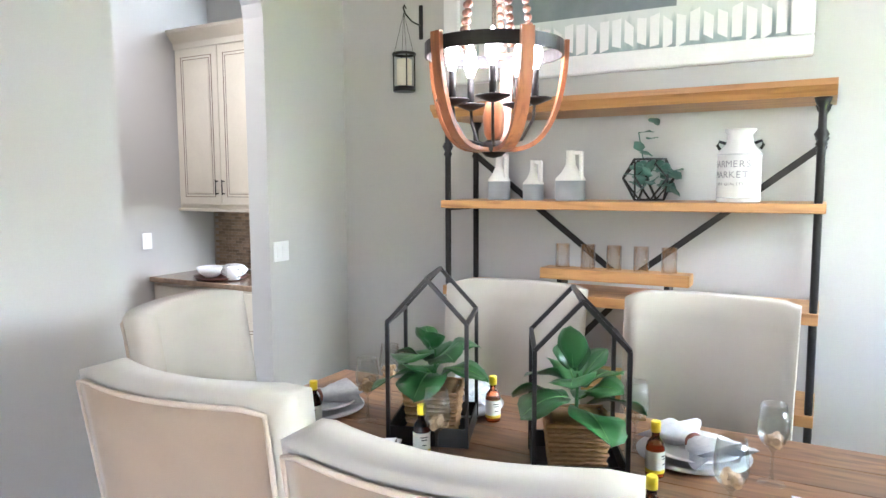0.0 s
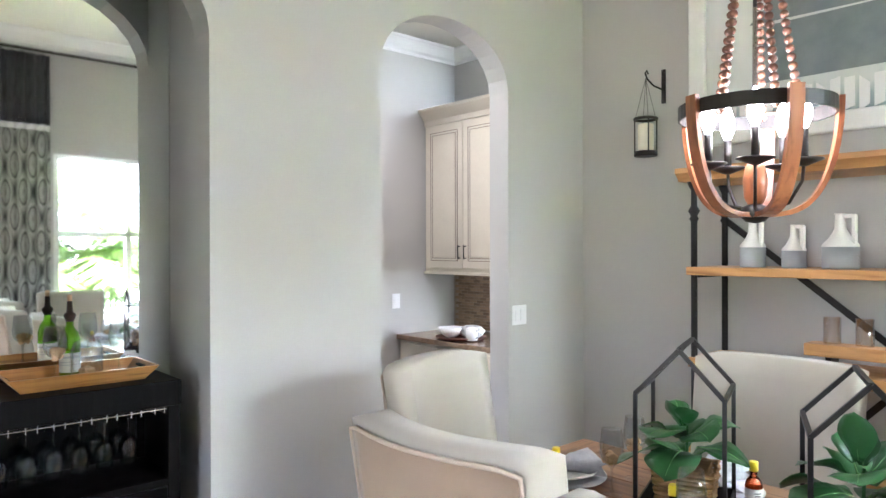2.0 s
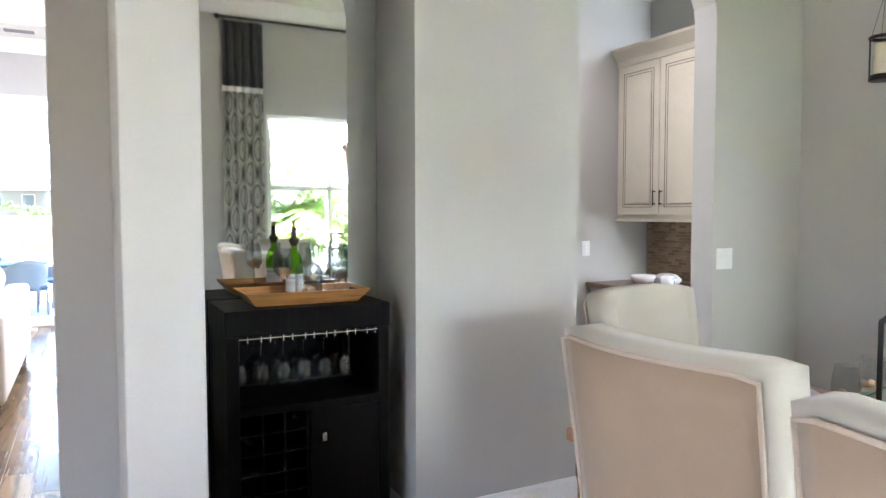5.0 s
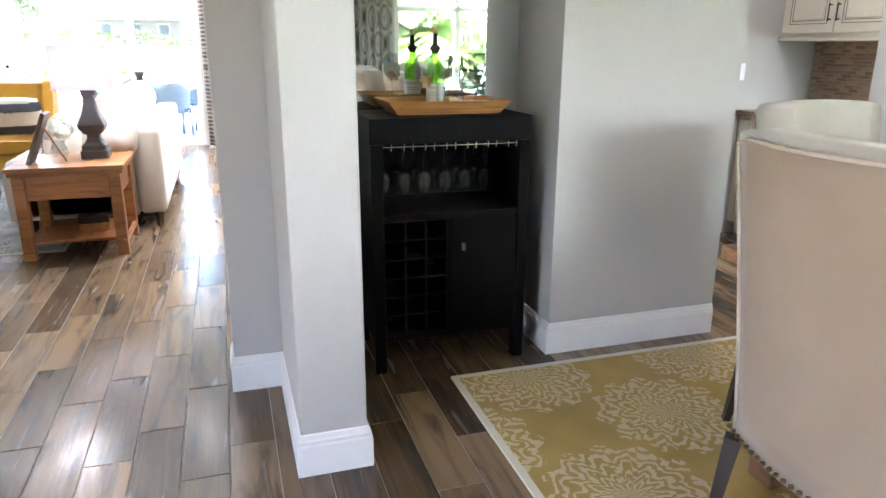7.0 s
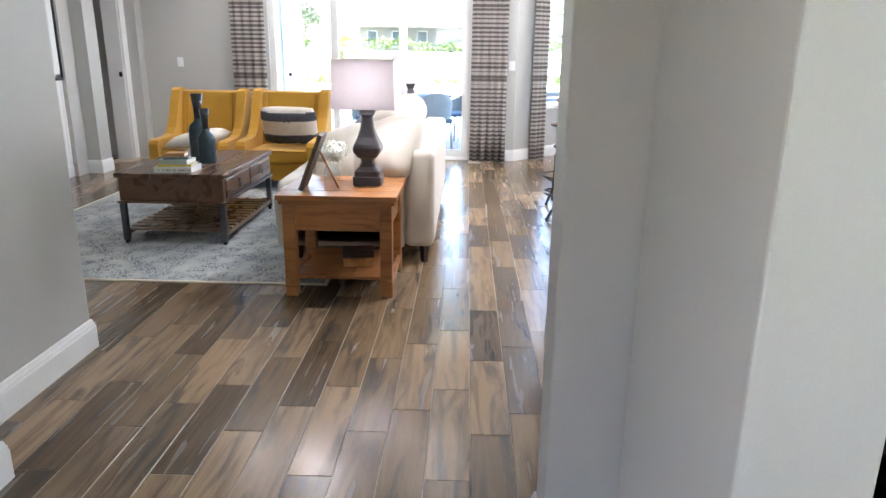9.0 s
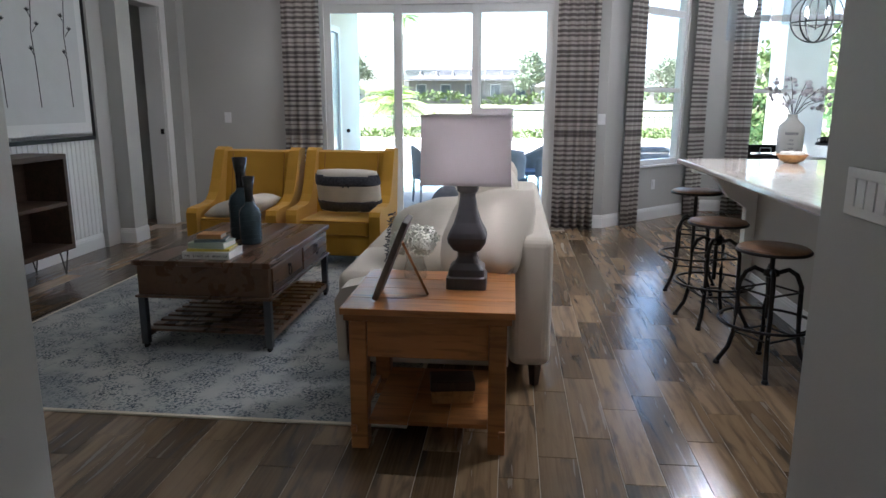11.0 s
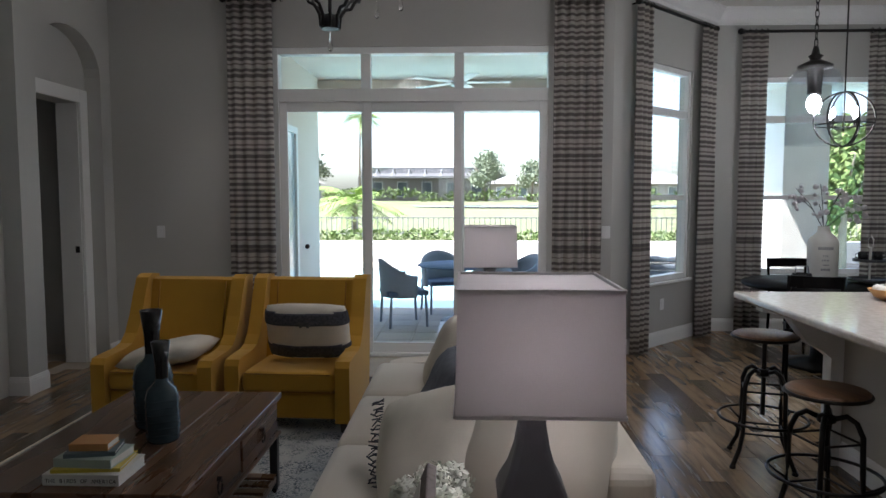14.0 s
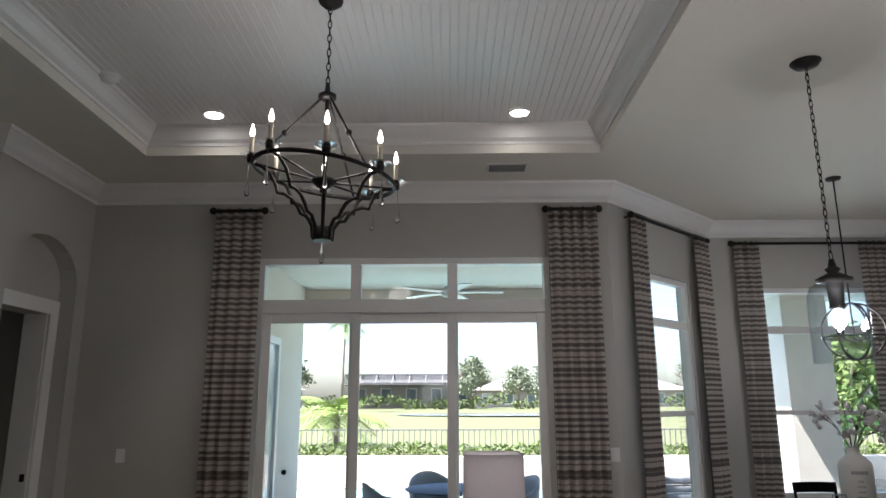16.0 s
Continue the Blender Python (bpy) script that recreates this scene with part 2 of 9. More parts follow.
TAN = mat("tan_linen_back", (0.30, 0.225, 0.155), (0.255, 0.19, 0.13), rough=0.9, scale=6, fine=420, bump=0.5, depth=0.0015, sheen=0.2)
GLASS_PANE = pane_glass("window_glass")
MIRROR = mat("mirror_silver", (0.86, 0.90, 0.87), (0.86, 0.90, 0.87), rough=0.02, metal=1.0, bump=0, rough_vary=0.01)


# ---- mesh helpers ----
def box(bm, a, b, bevel=0.0, seg=2):
    """An upright box between two corners, with rounded edges."""
    x0, x1 = sorted((a[0], b[0]))
    y0, y1 = sorted((a[1], b[1]))
    z0, z1 = sorted((a[2], b[2]))
    vs = [bm.verts.new((x, y, z)) for x in (x0, x1) for y in (y0, y1) for z in (z0, z1)]
    fs = [bm.faces.new([vs[i] for i in f]) for f in ((0, 1, 3, 2), (4, 6, 7, 5), (0, 4, 5, 1), (2, 3, 7, 6), (0, 2, 6, 4), (1, 5, 7, 3))]
    if bevel:
        es = list({e for f in fs for e in f.edges})
        bmesh.ops.bevel(bm, geom=es, offset=bevel, segments=seg, profile=0.5, affect="EDGES", clamp_overlap=True)
    return vs


def rod(bm, p, q, r, n=10, r2=None):
    """A round bar from p to q."""
    p, q = Vector(p), Vector(q)
    d = q - p
    m = Matrix.Translation((p + q) / 2) @ d.to_track_quat("Z", "Y").to_matrix().to_4x4()
    bmesh.ops.create_cone(bm, cap_ends=True, cap_tris=False, segments=n, radius1=r, radius2=r if r2 is None else r2, depth=d.length, matrix=m)


def bar(bm, p, q, w, h=None):
    """A square bar from p to q."""
    p, q, h = Vector(p), Vector(q), h or w
    d = q - p
    m = Matrix.Translation((p + q) / 2) @ d.to_track_quat("Z", "Y").to_matrix().to_4x4() @ Matrix.Diagonal((w, h, d.length, 1))
    bmesh.ops.create_cube(bm, size=1, matrix=m)


def lathe(bm, profile, n=24, at=(0, 0, 0), cap=True):
    """Turns (radius, height) pairs round the z axis."""
    rings = []
    for r, z in profile:
        rings.append([bm.verts.new((at[0] + r * math.cos(2 * math.pi * i / n), at[1] + r * math.sin(2 * math.pi * i / n), at[2] + z)) for i in range(n)])
    for a, b in zip(rings, rings[1:]):
        for i in range(n):
            f = bm.faces.new((a[i], a[(i + 1) % n], b[(i + 1) % n], b[i]))
            f.smooth = True
    if cap:
        bm.faces.new(rings[0][::-1])
        bm.faces.new(rings[-1])


def sweep(bm, points, r, n=8, closed=False):
    """A round tube along points; r may be a number or a function of 0..1."""
    pts = [Vector(p) for p in points]
    k = len(pts)
    rings, up = [], Vector((0, 0, 1))
    for i, p in enumerate(pts):
        a = pts[(i - 1) % k] if closed or i else p
        c = pts[(i + 1) % k] if closed or i < k - 1 else p
        d = (c - a).normalized()
        side = d.cross(up)
        if side.length < 0.05:
            side = d.cross(Vector((1, 0, 0)))
        side.normalize()
        top = side.cross(d).normalized()
        rr = r(i / max(1, k - 1)) if callable(r) else r
        rings.append([bm.verts.new(p + rr * (math.cos(2 * math.pi * j / n) * side + math.sin(2 * math.pi * j / n) * top)) for j in range(n)])
    pairs = list(zip(rings, rings[1:])) + ([(rings[-1], rings[0])] if closed else [])
    for a, b in pairs:
        for j in range(n):
            bm.faces.new((a[j], a[(j + 1) % n], b[(j + 1) % n], b[j])).smooth = True
    if not closed:
        bm.faces.new(rings[0][::-1])
        bm.faces.new(rings[-1])


def prism(bm, outline, lo, hi, axis="x"):
    """Extrudes a closed outline of (u, v) along an axis: x -> (y, z), y -> (x, z), z -> (x, y)."""
    def put(u, v, w):
        return {"x": (w, u, v), "y": (u, w, v), "z": (u, v, w)}[axis]
    a = [bm.verts.new(put(u, v, lo)) for u, v in outline]
    b = [bm.verts.new(put(u, v, hi)) for u, v in outline]
    n = len(outline)
    bm.faces.new(a)
    bm.faces.new(b[::-1])
    for i in range(n):
        bm.faces.new((a[i], b[i], b[(i + 1) % n], a[(i + 1) % n]))


def cushion(bm, size, at=(0, 0, 0), n=10, puff=1.0, turn=None):
    """A soft pillow: full in the middle, thin at the seam."""
    w, d, h = size
    top, low = {}, {}
    for i in range(n + 1):
        for j in range(n + 1):
            u, v = 2 * i / n - 1, 2 * j / n - 1
            f = max(0.0, (1 - abs(u) ** 3.2) * (1 - abs(v) ** 3.2)) ** 0.55
            pinch = 1 - 0.05 * (1 - abs(u * v))
            wob = 0.06 * h * noise.noise(Vector((u * 2.1 + w * 7, v * 2.3 + d * 5, h * 9)))
            for store, sgn in ((top, 1), (low, -1)):
                p = Vector((u * w / 2 * pinch * math.sqrt(1 - 0.22 * v * v), v * d / 2 * pinch * math.sqrt(1 - 0.22 * u * u), sgn * h / 2 * f * puff + wob * f))
                if turn is not None:
                    p = turn @ p
                store[i, j] = bm.verts.new(p + Vector(at))
    for i in range(n):
        for j in range(n):
            bm.faces.new((top[i, j], top[i + 1, j], top[i + 1, j + 1], top[i, j + 1])).smooth = True
            bm.faces.new((low[i, j], low[i, j + 1], low[i + 1, j + 1], low[i + 1, j])).smooth = True
    bmesh.ops.remove_doubles(bm, verts=[v for v in list(top.values()) + list(low.values())], dist=0.0005)


def finish(bm, name, material, smooth=False):
    bmesh.ops.recalc_face_normals(bm, faces=bm.faces)
    me = bpy.data.meshes.new(name)
    bm.to_mesh(me)
    bm.free()
    me.materials.append(material)
    if smooth:
        for p in me.polygons:
            p.use_smooth = True
    return me


def thing(name, label, category, at=(0, 0, 0), turn=0.0, group="", kind=""):
    """An empty at a thing's base, which carries its parts."""
    ob = new(name)
    ob.empty_display_size = 0.1
    ob.matrix_basis = pose(*at, 0, 0, turn)
    return tagged(ob, label, category, group, kind)


def part(name, bm, material, parent, label="", smooth=False):
    ob = new(name, finish(bm, name, material, smooth))
    ob.parent = parent
    if label:
        tagged(ob, label)
    return ob


def solo(name, bm, material, label, category, at=(0, 0, 0), turn=0.0, kind="", group="", smooth=False):
    """A thing of one mesh."""
    ob = new(name, finish(bm, name, material, smooth))
    ob.matrix_basis = pose(*at, 0, 0, turn)
    return tagged(ob, label, category, group, kind)


def structure(name, bm, material, label, category="wall"):
    return solo(name, bm, material, label, category, kind="structure")


# ---- the rooms' sizes ----
DIN_W, DIN_N, DIN_E, DIN_H = -2.74, 3.64, 2.0, 3.9      # dining room
LIV_W, LIV_S, LIV_H, TRAY_H = -10.15, -4.57, 3.6, 3.82  # living room
MEDIA_Y = -4.78
BAY_A, BAY_B = (-10.15, 0.15), (-11.57, 1.57)           # the slanted wall of the bay
WT = 0.15


def arch_outline(u0, u1, spring, rise, top, n=14):
    """The wall piece over an arched opening: outline of (u, z)."""
    c, h = (u0 + u1) / 2, (u1 - u0) / 2
    pts = [(u0, top), (u0, spring)]
    for i in range(1, n):
        a = math.pi - math.pi * i / n
        pts.append((c + h * math.cos(a), spring + rise * math.sin(a)))
    pts += [(u1, spring), (u1, top)]
    return pts


def wall_run(name, axis, lo, hi, u0, u1, top, openings, label, base=0.0, material=None):
    """A wall across axis (x or y) between lo and hi, from u0 to u1. Openings: (u0, u1, sill, head, rise)."""
    bm = bmesh.new()
    def put(a, b, z0, z1):
        if b - a > 0.001 and z1 - z0 > 0.001:
            p, q = ((lo, a, z0), (hi, b, z1)) if axis == "x" else ((a, lo, z0), (b, hi, z1))
            box(bm, p, q)
    u = u0
    for a, b, sill, head, rise in sorted(openings):
        put(u, a, base, top)
        put(a, b, base, sill)
        if rise:
            prism(bm, arch_outline(a, b, head, rise, top), lo, hi, axis)
        else:
            put(a, b, head, top)
        u = b
    put(u, u1, base, top)
    return structure(name, bm, material or PAINT, label)


# ---- the large structure ----
bm = bmesh.new()
box(bm, (-10.3, -6.1, -0.19), (2.15, 4.55, -0.0022))
box(bm, (-11.72, 0.15, -0.19), (-10.3, 4.55, -0.0022))
structure("floor_slab", bm, GROUT, "grey-brown grout bed under the wood-look floor tiles", "floor")

# dining room: west wall with the bar niche and the pantry arch
NICHE, ARCH = (0.17, 1.12), (1.99, 2.92)
wall_run("wall_dining_west", "x", DIN_W - WT, DIN_W, 0.17, DIN_N, DIN_H, [(*NICHE, 0, 2.48, 0.34), (*ARCH, 0, 2.50, 0.33)], "light greige painted wall with an arched niche and an arched doorway")
wall_run("wall_dining_north", "y", DIN_N, DIN_N + WT, DIN_W, DIN_E + WT, DIN_H, [], "light greige painted wall behind the shelf")
WIN_E = (1.78, 3.35, 0.75, 2.62, 0)
wall_run("wall_dining_east", "x", DIN_E, DIN_E + WT, -3.2, DIN_N, DIN_H, [WIN_E], "light greige painted wall with a tall window")
# niche back and sides
bm = bmesh.new()
box(bm, (-3.30, 0.02, 0), (-3.18, 1.27, 3.2))
box(bm, (-3.18, 0.02, 0), (DIN_W - WT, 0.17, 3.2))
box(bm, (-3.18, 1.12, 0), (DIN_W - WT, 1.27, 3.2))
box(bm, (-3.18, 0.17, 3.0), (DIN_W - WT, 1.12, 3.2))
structure("wall_niche", bm, PAINT, "greige painted sides and back of the bar niche")
# the column between niche and hall
bm = bmesh.new()
box(bm, (-2.78, -0.045, 0), (-2.13, 0.17, DIN_H), 0.006)
structure("wall_column", bm, PAINT, "greige painted end of the wall beside the bar niche")
bm = bmesh.new()
box(bm, (-2.95, -0.236, 0), (-2.785, 0.02, DIN_H), 0.006)
box(bm, (-4.335, -0.04, 0), (-2.95, 0.02, DIN_H), 0.004)
structure("wall_hall_north", bm, PAINT, "greige painted hall wall with switches")
# pantry
bm = bmesh.new()
box(bm, (-4.42, 2.75, 0), (-4.27, 4.10, 3.3))
box(bm, (-4.42, 1.27, 2.9), (-4.27, 2.75, 3.3))
box(bm, (-4.27, 3.92, 0), (DIN_W - WT, 4.10, 3.3))
box(bm, (-4.27, 1.27, 0), (-3.30, 1.42, 3.3))
structure("wall_pantry", bm, PAINT, "greige painted walls of the butler's pantry")
bm = bmesh.new()
box(bm, (-4.42, 1.27, 3.25), (DIN_W - WT, 4.10, 3.4))
structure("ceiling_pantry", bm, CEIL, "white painted pantry ceiling", "ceiling")
# hall south wall, with its jog
bm = bmesh.new()
box(bm, (-4.17, -2.42, 0), (-3.13, -2.22, DIN_H), 0.006)
structure("wall_hall_south", bm, PAINT, "greige painted hall wall")
# The entry opening is unseen; inferred, and sized for the daylight it lets in.
wall_run("wall_entry", "y", -2.42, -1.96, -3.13, 2.15, DIN_H, [(-0.8, 0.4, 0, 2.1, 0)], "greige painted wall with the open entry")
# kitchen side
bm = bmesh.new()
box(bm, (-4.335, 0.02, 0), (-4.20, 1.27, LIV_H))
box(bm, (-4.75, 1.27, 0), (-4.27, 1.319, LIV_H))
box(bm, (-4.75, 2.75, 0), (-4.60, 4.4, LIV_H))
box(bm, (-4.75, 1.319, 2.9), (-4.60, 2.75, LIV_H))
box(bm, (-4.60, 2.75, 0), (-4.42, 2.85, 3.3))
box(bm, (-4.60, 1.32, 0), (-4.42, 1.42, 3.3))
box(bm, (-4.60, 1.42, 2.9), (-4.42, 2.75, 3.0))
box(bm, (-11.7, 4.4, 0), (-4.60, 4.55, LIV_H))
structure("wall_kitchen", bm, PAINT, "greige painted kitchen walls")
# living room west wall with the sliding doors
SLIDER = (-3.02, -0.40, 0.0, 2.92, 0)
wall_run("wall_living_west", "x", LIV_W - WT, LIV_W, LIV_S - WT, BAY_A[1], LIV_H, [SLIDER], "greige painted wall round the sliding glass doors")
# slanted bay wall, built along its own x axis
BAY_LEN = math.hypot(BAY_B[0] - BAY_A[0], BAY_B[1] - BAY_A[1])
BAY_W1 = (0.42, 1.50, 0.66, 2.86, 0)
ob = wall_run("wall_bay_slanted", "y", 0.0, WT, 0.0, BAY_LEN, LIV_H, [BAY_W1], "greige painted slanted bay wall with a window")
BAY_POSE = pose(BAY_A[0], BAY_A[1], 0, 0, 0, 135)
ob.matrix_basis = BAY_POSE
BAY_W2 = (1.95, 3.45, 0.66, 2.86, 0)
wall_run("wall_bay_west", "x", BAY_B[0] - WT, BAY_B[0], BAY_B[1], 4.55, LIV_H, [BAY_W2], "greige painted bay wall with a wide window")
# living room south wall: media recess, pilaster, arched door recess
ARCH_S = (-9.98, -9.02)
wall_run("wall_living_south", "y", LIV_S - WT, LIV_S, LIV_W, -8.78, LIV_H, [(*ARCH_S, 0, 2.62, 0.36)], "greige painted wall with an arched door recess")
bm = bmesh.new()
box(bm, (-8.78, MEDIA_Y - 0.12, 0), (-4.17, MEDIA_Y, LIV_H))
structure("wall_media", bm, PAINT, "greige painted recessed media wall")
bm = bmesh.new()
box(bm, (-4.17, -4.9, 0), (-4.02, -2.42, LIV_H))
structure("wall_living_east", bm, PAINT, "greige painted wall beside the hall")
# the flat panel and casing inside the arched recess
wall_run("wall_door_panel", "y", LIV_S - WT - 0.20, LIV_S - WT - 0.001, -10.15, -8.56, 3.2, [(-9.86, -9.16, 0, 2.38, 0)], "greige painted panel inside the arched recess")
dc_ = thing("door_casing", "white painted casing round an open doorway", "door", kind="structure")
for a, b in (((-9.98, LIV_S - WT, 0), (-9.86, LIV_S - WT + 0.022, 2.50)), ((-9.16, LIV_S - WT, 0), (-9.04, LIV_S - WT + 0.022, 2.50)), ((-9.86, LIV_S - WT, 2.38), (-9.16, LIV_S - WT + 0.022, 2.50)), ((-9.86, LIV_S - WT - 0.20, 0), (-9.845, LIV_S - WT, 2.38)), ((-9.175, LIV_S - WT - 0.20, 0), (-9.16, LIV_S - WT, 2.38))):
    bm = bmesh.new()
    box(bm, a, b, 0.004)
    part("casing_board", bm, TRIM, dc_)
bm = bmesh.new()
box(bm, (-9.844, LIV_S - WT - 0.06, 1.02), (-9.838, LIV_S - WT - 0.02, 1.08), 0.002)
part("strike_plate", bm, BLACK_METAL, dc_, "black strike plate")
# corridor behind the arched door
bm = bmesh.new()
box(bm, (-10.3, -5.6, 0), (-8.4, -5.45, 2.8))
box(bm, (-10.3, -5.45, 0), (-10.15, LIV_S - WT - 0.201, 2.8))
box(bm, (-8.55, -5.45, 0), (-8.4, MEDIA_Y - 0.12, 2.8))
structure("wall_corridor", bm, PAINT, "greige painted corridor walls beyond the door")
bm = bmesh.new()
box(bm, (-10.3, -6.1, 2.8), (-8.4, LIV_S - WT - 0.201, 2.9))
structure("ceiling_corridor", bm, CEIL, "white painted corridor ceiling", "ceiling")

# ceilings
TX0, TX1, TY0, TY1 = -9.32, -5.70, -3.76, -0.07
bm = bmesh.new()
box(bm, (-12.0, -5.0, LIV_H), (TX0, 4.55, LIV_H + 0.12))
box(bm, (TX1, -5.0, LIV_H), (-4.02, 4.55, LIV_H + 0.12))
box(bm, (TX0, -5.0, LIV_H), (TX1, TY0, LIV_H + 0.12))
box(bm, (TX0, TY1, LIV_H), (TX1, 4.55, LIV_H + 0.12))
structure("ceiling_living", bm, CEIL, "cream painted living room ceiling round a raised tray", "ceiling")
bm = bmesh.new()
for a, b in (((TX0 - 0.05, TY0, LIV_H + 0.12), (TX0, TY1, TRAY_H)), ((TX1, TY0, LIV_H + 0.12), (TX1 + 0.05, TY1, TRAY_H)), ((TX0, TY0 - 0.05, LIV_H + 0.12), (TX1, TY0, TRAY_H)), ((TX0, TY1, LIV_H + 0.12), (TX1, TY1 + 0.05, TRAY_H))):
    box(bm, a, b)
structure("ceiling_tray_side", bm, CEIL, "painted upright sides of the ceiling tray", "ceiling")
bm = bmesh.new()
pitch, groove = 0.055, 0.012
y = TY0 - 0.05
outline = [(TY1 + 0.05, TRAY_H + 0.05), (TY0 - 0.05, TRAY_H + 0.05)]
while y < TY1 + 0.05 - pitch:
    outline += [(y, TRAY_H), (y + pitch - groove, TRAY_H), (y + pitch - groove * 0.8, TRAY_H + 0.006), (y + pitch - groove * 0.2, TRAY_H + 0.006)]
    y += pitch
outline.append((TY1 + 0.05, TRAY_H))
for (u0, v0), (u1, v1) in zip(outline[2:], outline[3:]):
    bm.faces.new([bm.verts.new(p) for p in ((TX0 - 0.05, u0, v0), (TX1 + 0.05, u0, v0), (TX1 + 0.05, u1, v1), (TX0 - 0.05, u1, v1))])
box(bm, (TX0 - 0.05, TY0 - 0.05, TRAY_H + 0.03), (TX1 + 0.05, TY1 + 0.05, TRAY_H + 0.1))
structure("ceiling_tray", bm, BEAD, "white beadboard ceiling of the tray", "ceiling")
bm = bmesh.new()
box(bm, (-4.02, -2.42, DIN_H), (2.15, DIN_N + WT, DIN_H + 0.12))
box(bm, (-4.06, -2.42, LIV_H + 0.12), (-4.02, 0.02, DIN_H + 0.12))
structure("ceiling_dining", bm, CEIL, "white painted dining room and hall ceiling", "ceiling")


CROWN = [(0.0, 0.0), (0.0, -0.17), (0.012, -0.17), (0.018, -0.145), (0.05, -0.12), (0.085, -0.06), (0.11, -0.03), (0.125, -0.022), (0.135, 0.0)]
SKIRT = [(0.0, 0.0), (0.016, 0.0), (0.016, 0.105), (0.013, 0.112), (0.013, 0.122), (0.009, 0.128), (0.006, 0.142), (0.0, 0.145)]


def moulding(bm, corners, z, profile):
    """Runs a profile (out, up) along corners; the room lies on the left of the run, and corners are mitred."""
    pts = [Vector((x, y)) for x, y in corners]
    n = len(pts)
    rings = []
    for i, p in enumerate(pts):
        d0 = (p - pts[i - 1]).normalized() if i else (pts[1] - p).normalized()
        d1 = (pts[i + 1] - p).normalized() if i < n - 1 else d0
        n0, n1 = Vector((-d0.y, d0.x)), Vector((-d1.y, d1.x))
        m = (n0 + n1) / max(0.2, 1 + n0.dot(n1))
        rings.append([bm.verts.new((p.x + m.x * o, p.y + m.y * o, z + u)) for o, u in profile])
    k = len(profile)
    for a, b in zip(rings, rings[1:]):
        for j in range(k - 1):
            bm.faces.new((a[j], a[j + 1], b[j + 1], b[j]))
    bm.faces.new(rings[0])
    bm.faces.new(rings[-1][::-1])


bm = bmesh.new()
moulding(bm, [(-4.75, 4.4), (BAY_B[0], 4.4), BAY_B, BAY_A, (LIV_W, LIV_S), (-8.78, LIV_S), (-8.78, MEDIA_Y), (-4.17, MEDIA_Y), (-4.17, -2.22)], LIV_H, CROWN)
structure("trim_crown_living", bm, TRIM, "white crown moulding round the living room", "trim")
bm = bmesh.new()
moulding(bm, [(TX1, TY0), (TX1, TY1), (TX0, TY1), (TX0, TY0), (TX1, TY0)], TRAY_H, [(o * 0.9, u * 0.85) for o, u in CROWN])
structure("trim_crown_tray", bm, TRIM, "white crown moulding inside the ceiling tray", "trim")
bm = bmesh.new()
moulding(bm, [(DIN_W, 0.17), (DIN_W, DIN_N), (DIN_E, DIN_N), (DIN_E, -1.96)][::-1], DIN_H, CROWN)
structure("trim_crown_dining", bm, TRIM, "white crown moulding round the dining room", "trim")
bm = bmesh.new()
moulding(bm, [(DIN_W - WT, 3.92), (-4.27, 3.92), (-4.27, 1.42)], 3.25, [(o * 0.7, u * 0.7) for o, u in CROWN])
structure("trim_crown_pantry", bm, TRIM, "white crown moulding in the pantry", "trim")


def skirting(name, corners, label="tall white stepped baseboard"):
    bm = bmesh.new()
    moulding(bm, corners, 0.0, SKIRT)
    return structure(name, bm, TRIM, label, "baseboard")


skirting("baseboard_dining", [(DIN_E, -1.96), (DIN_E, DIN_N), (DIN_W, DIN_N), (DIN_W, ARCH[1])])
skirting("baseboard_arch", [(DIN_W, ARCH[0]), (DIN_W, NICHE[1]), (-3.18, NICHE[1]), (-3.18, NICHE[0]), (-2.13, NICHE[0]), (-2.13, -0.045), (-2.785, -0.045), (-2.785, -0.236), (-2.95, -0.236), (-2.95, -0.04), (-4.335, -0.04), (-4.335, 1.2)])
skirting("baseboard_hall", [(-4.17, -2.42), (-4.17, -2.22), (-3.13, -2.22), (-3.13, -1.96), (DIN_E, -1.96)])
skirting("baseboard_slider_side", [BAY_B, BAY_A, (LIV_W, -0.40)])
skirting("baseboard_living", [(LIV_W, -3.02), (LIV_W, LIV_S), (ARCH_S[0], LIV_S)])
skirting("baseboard_media", [(ARCH_S[1], LIV_S), (-8.78, LIV_S), (-8.78, MEDIA_Y), (-4.17, MEDIA_Y)])
skirting("baseboard_bay", [(BAY_B[0], 4.4), BAY_B])
skirting("baseboard_corridor", [(-10.15, -5.45), (-8.55, -5.45)][::-1])


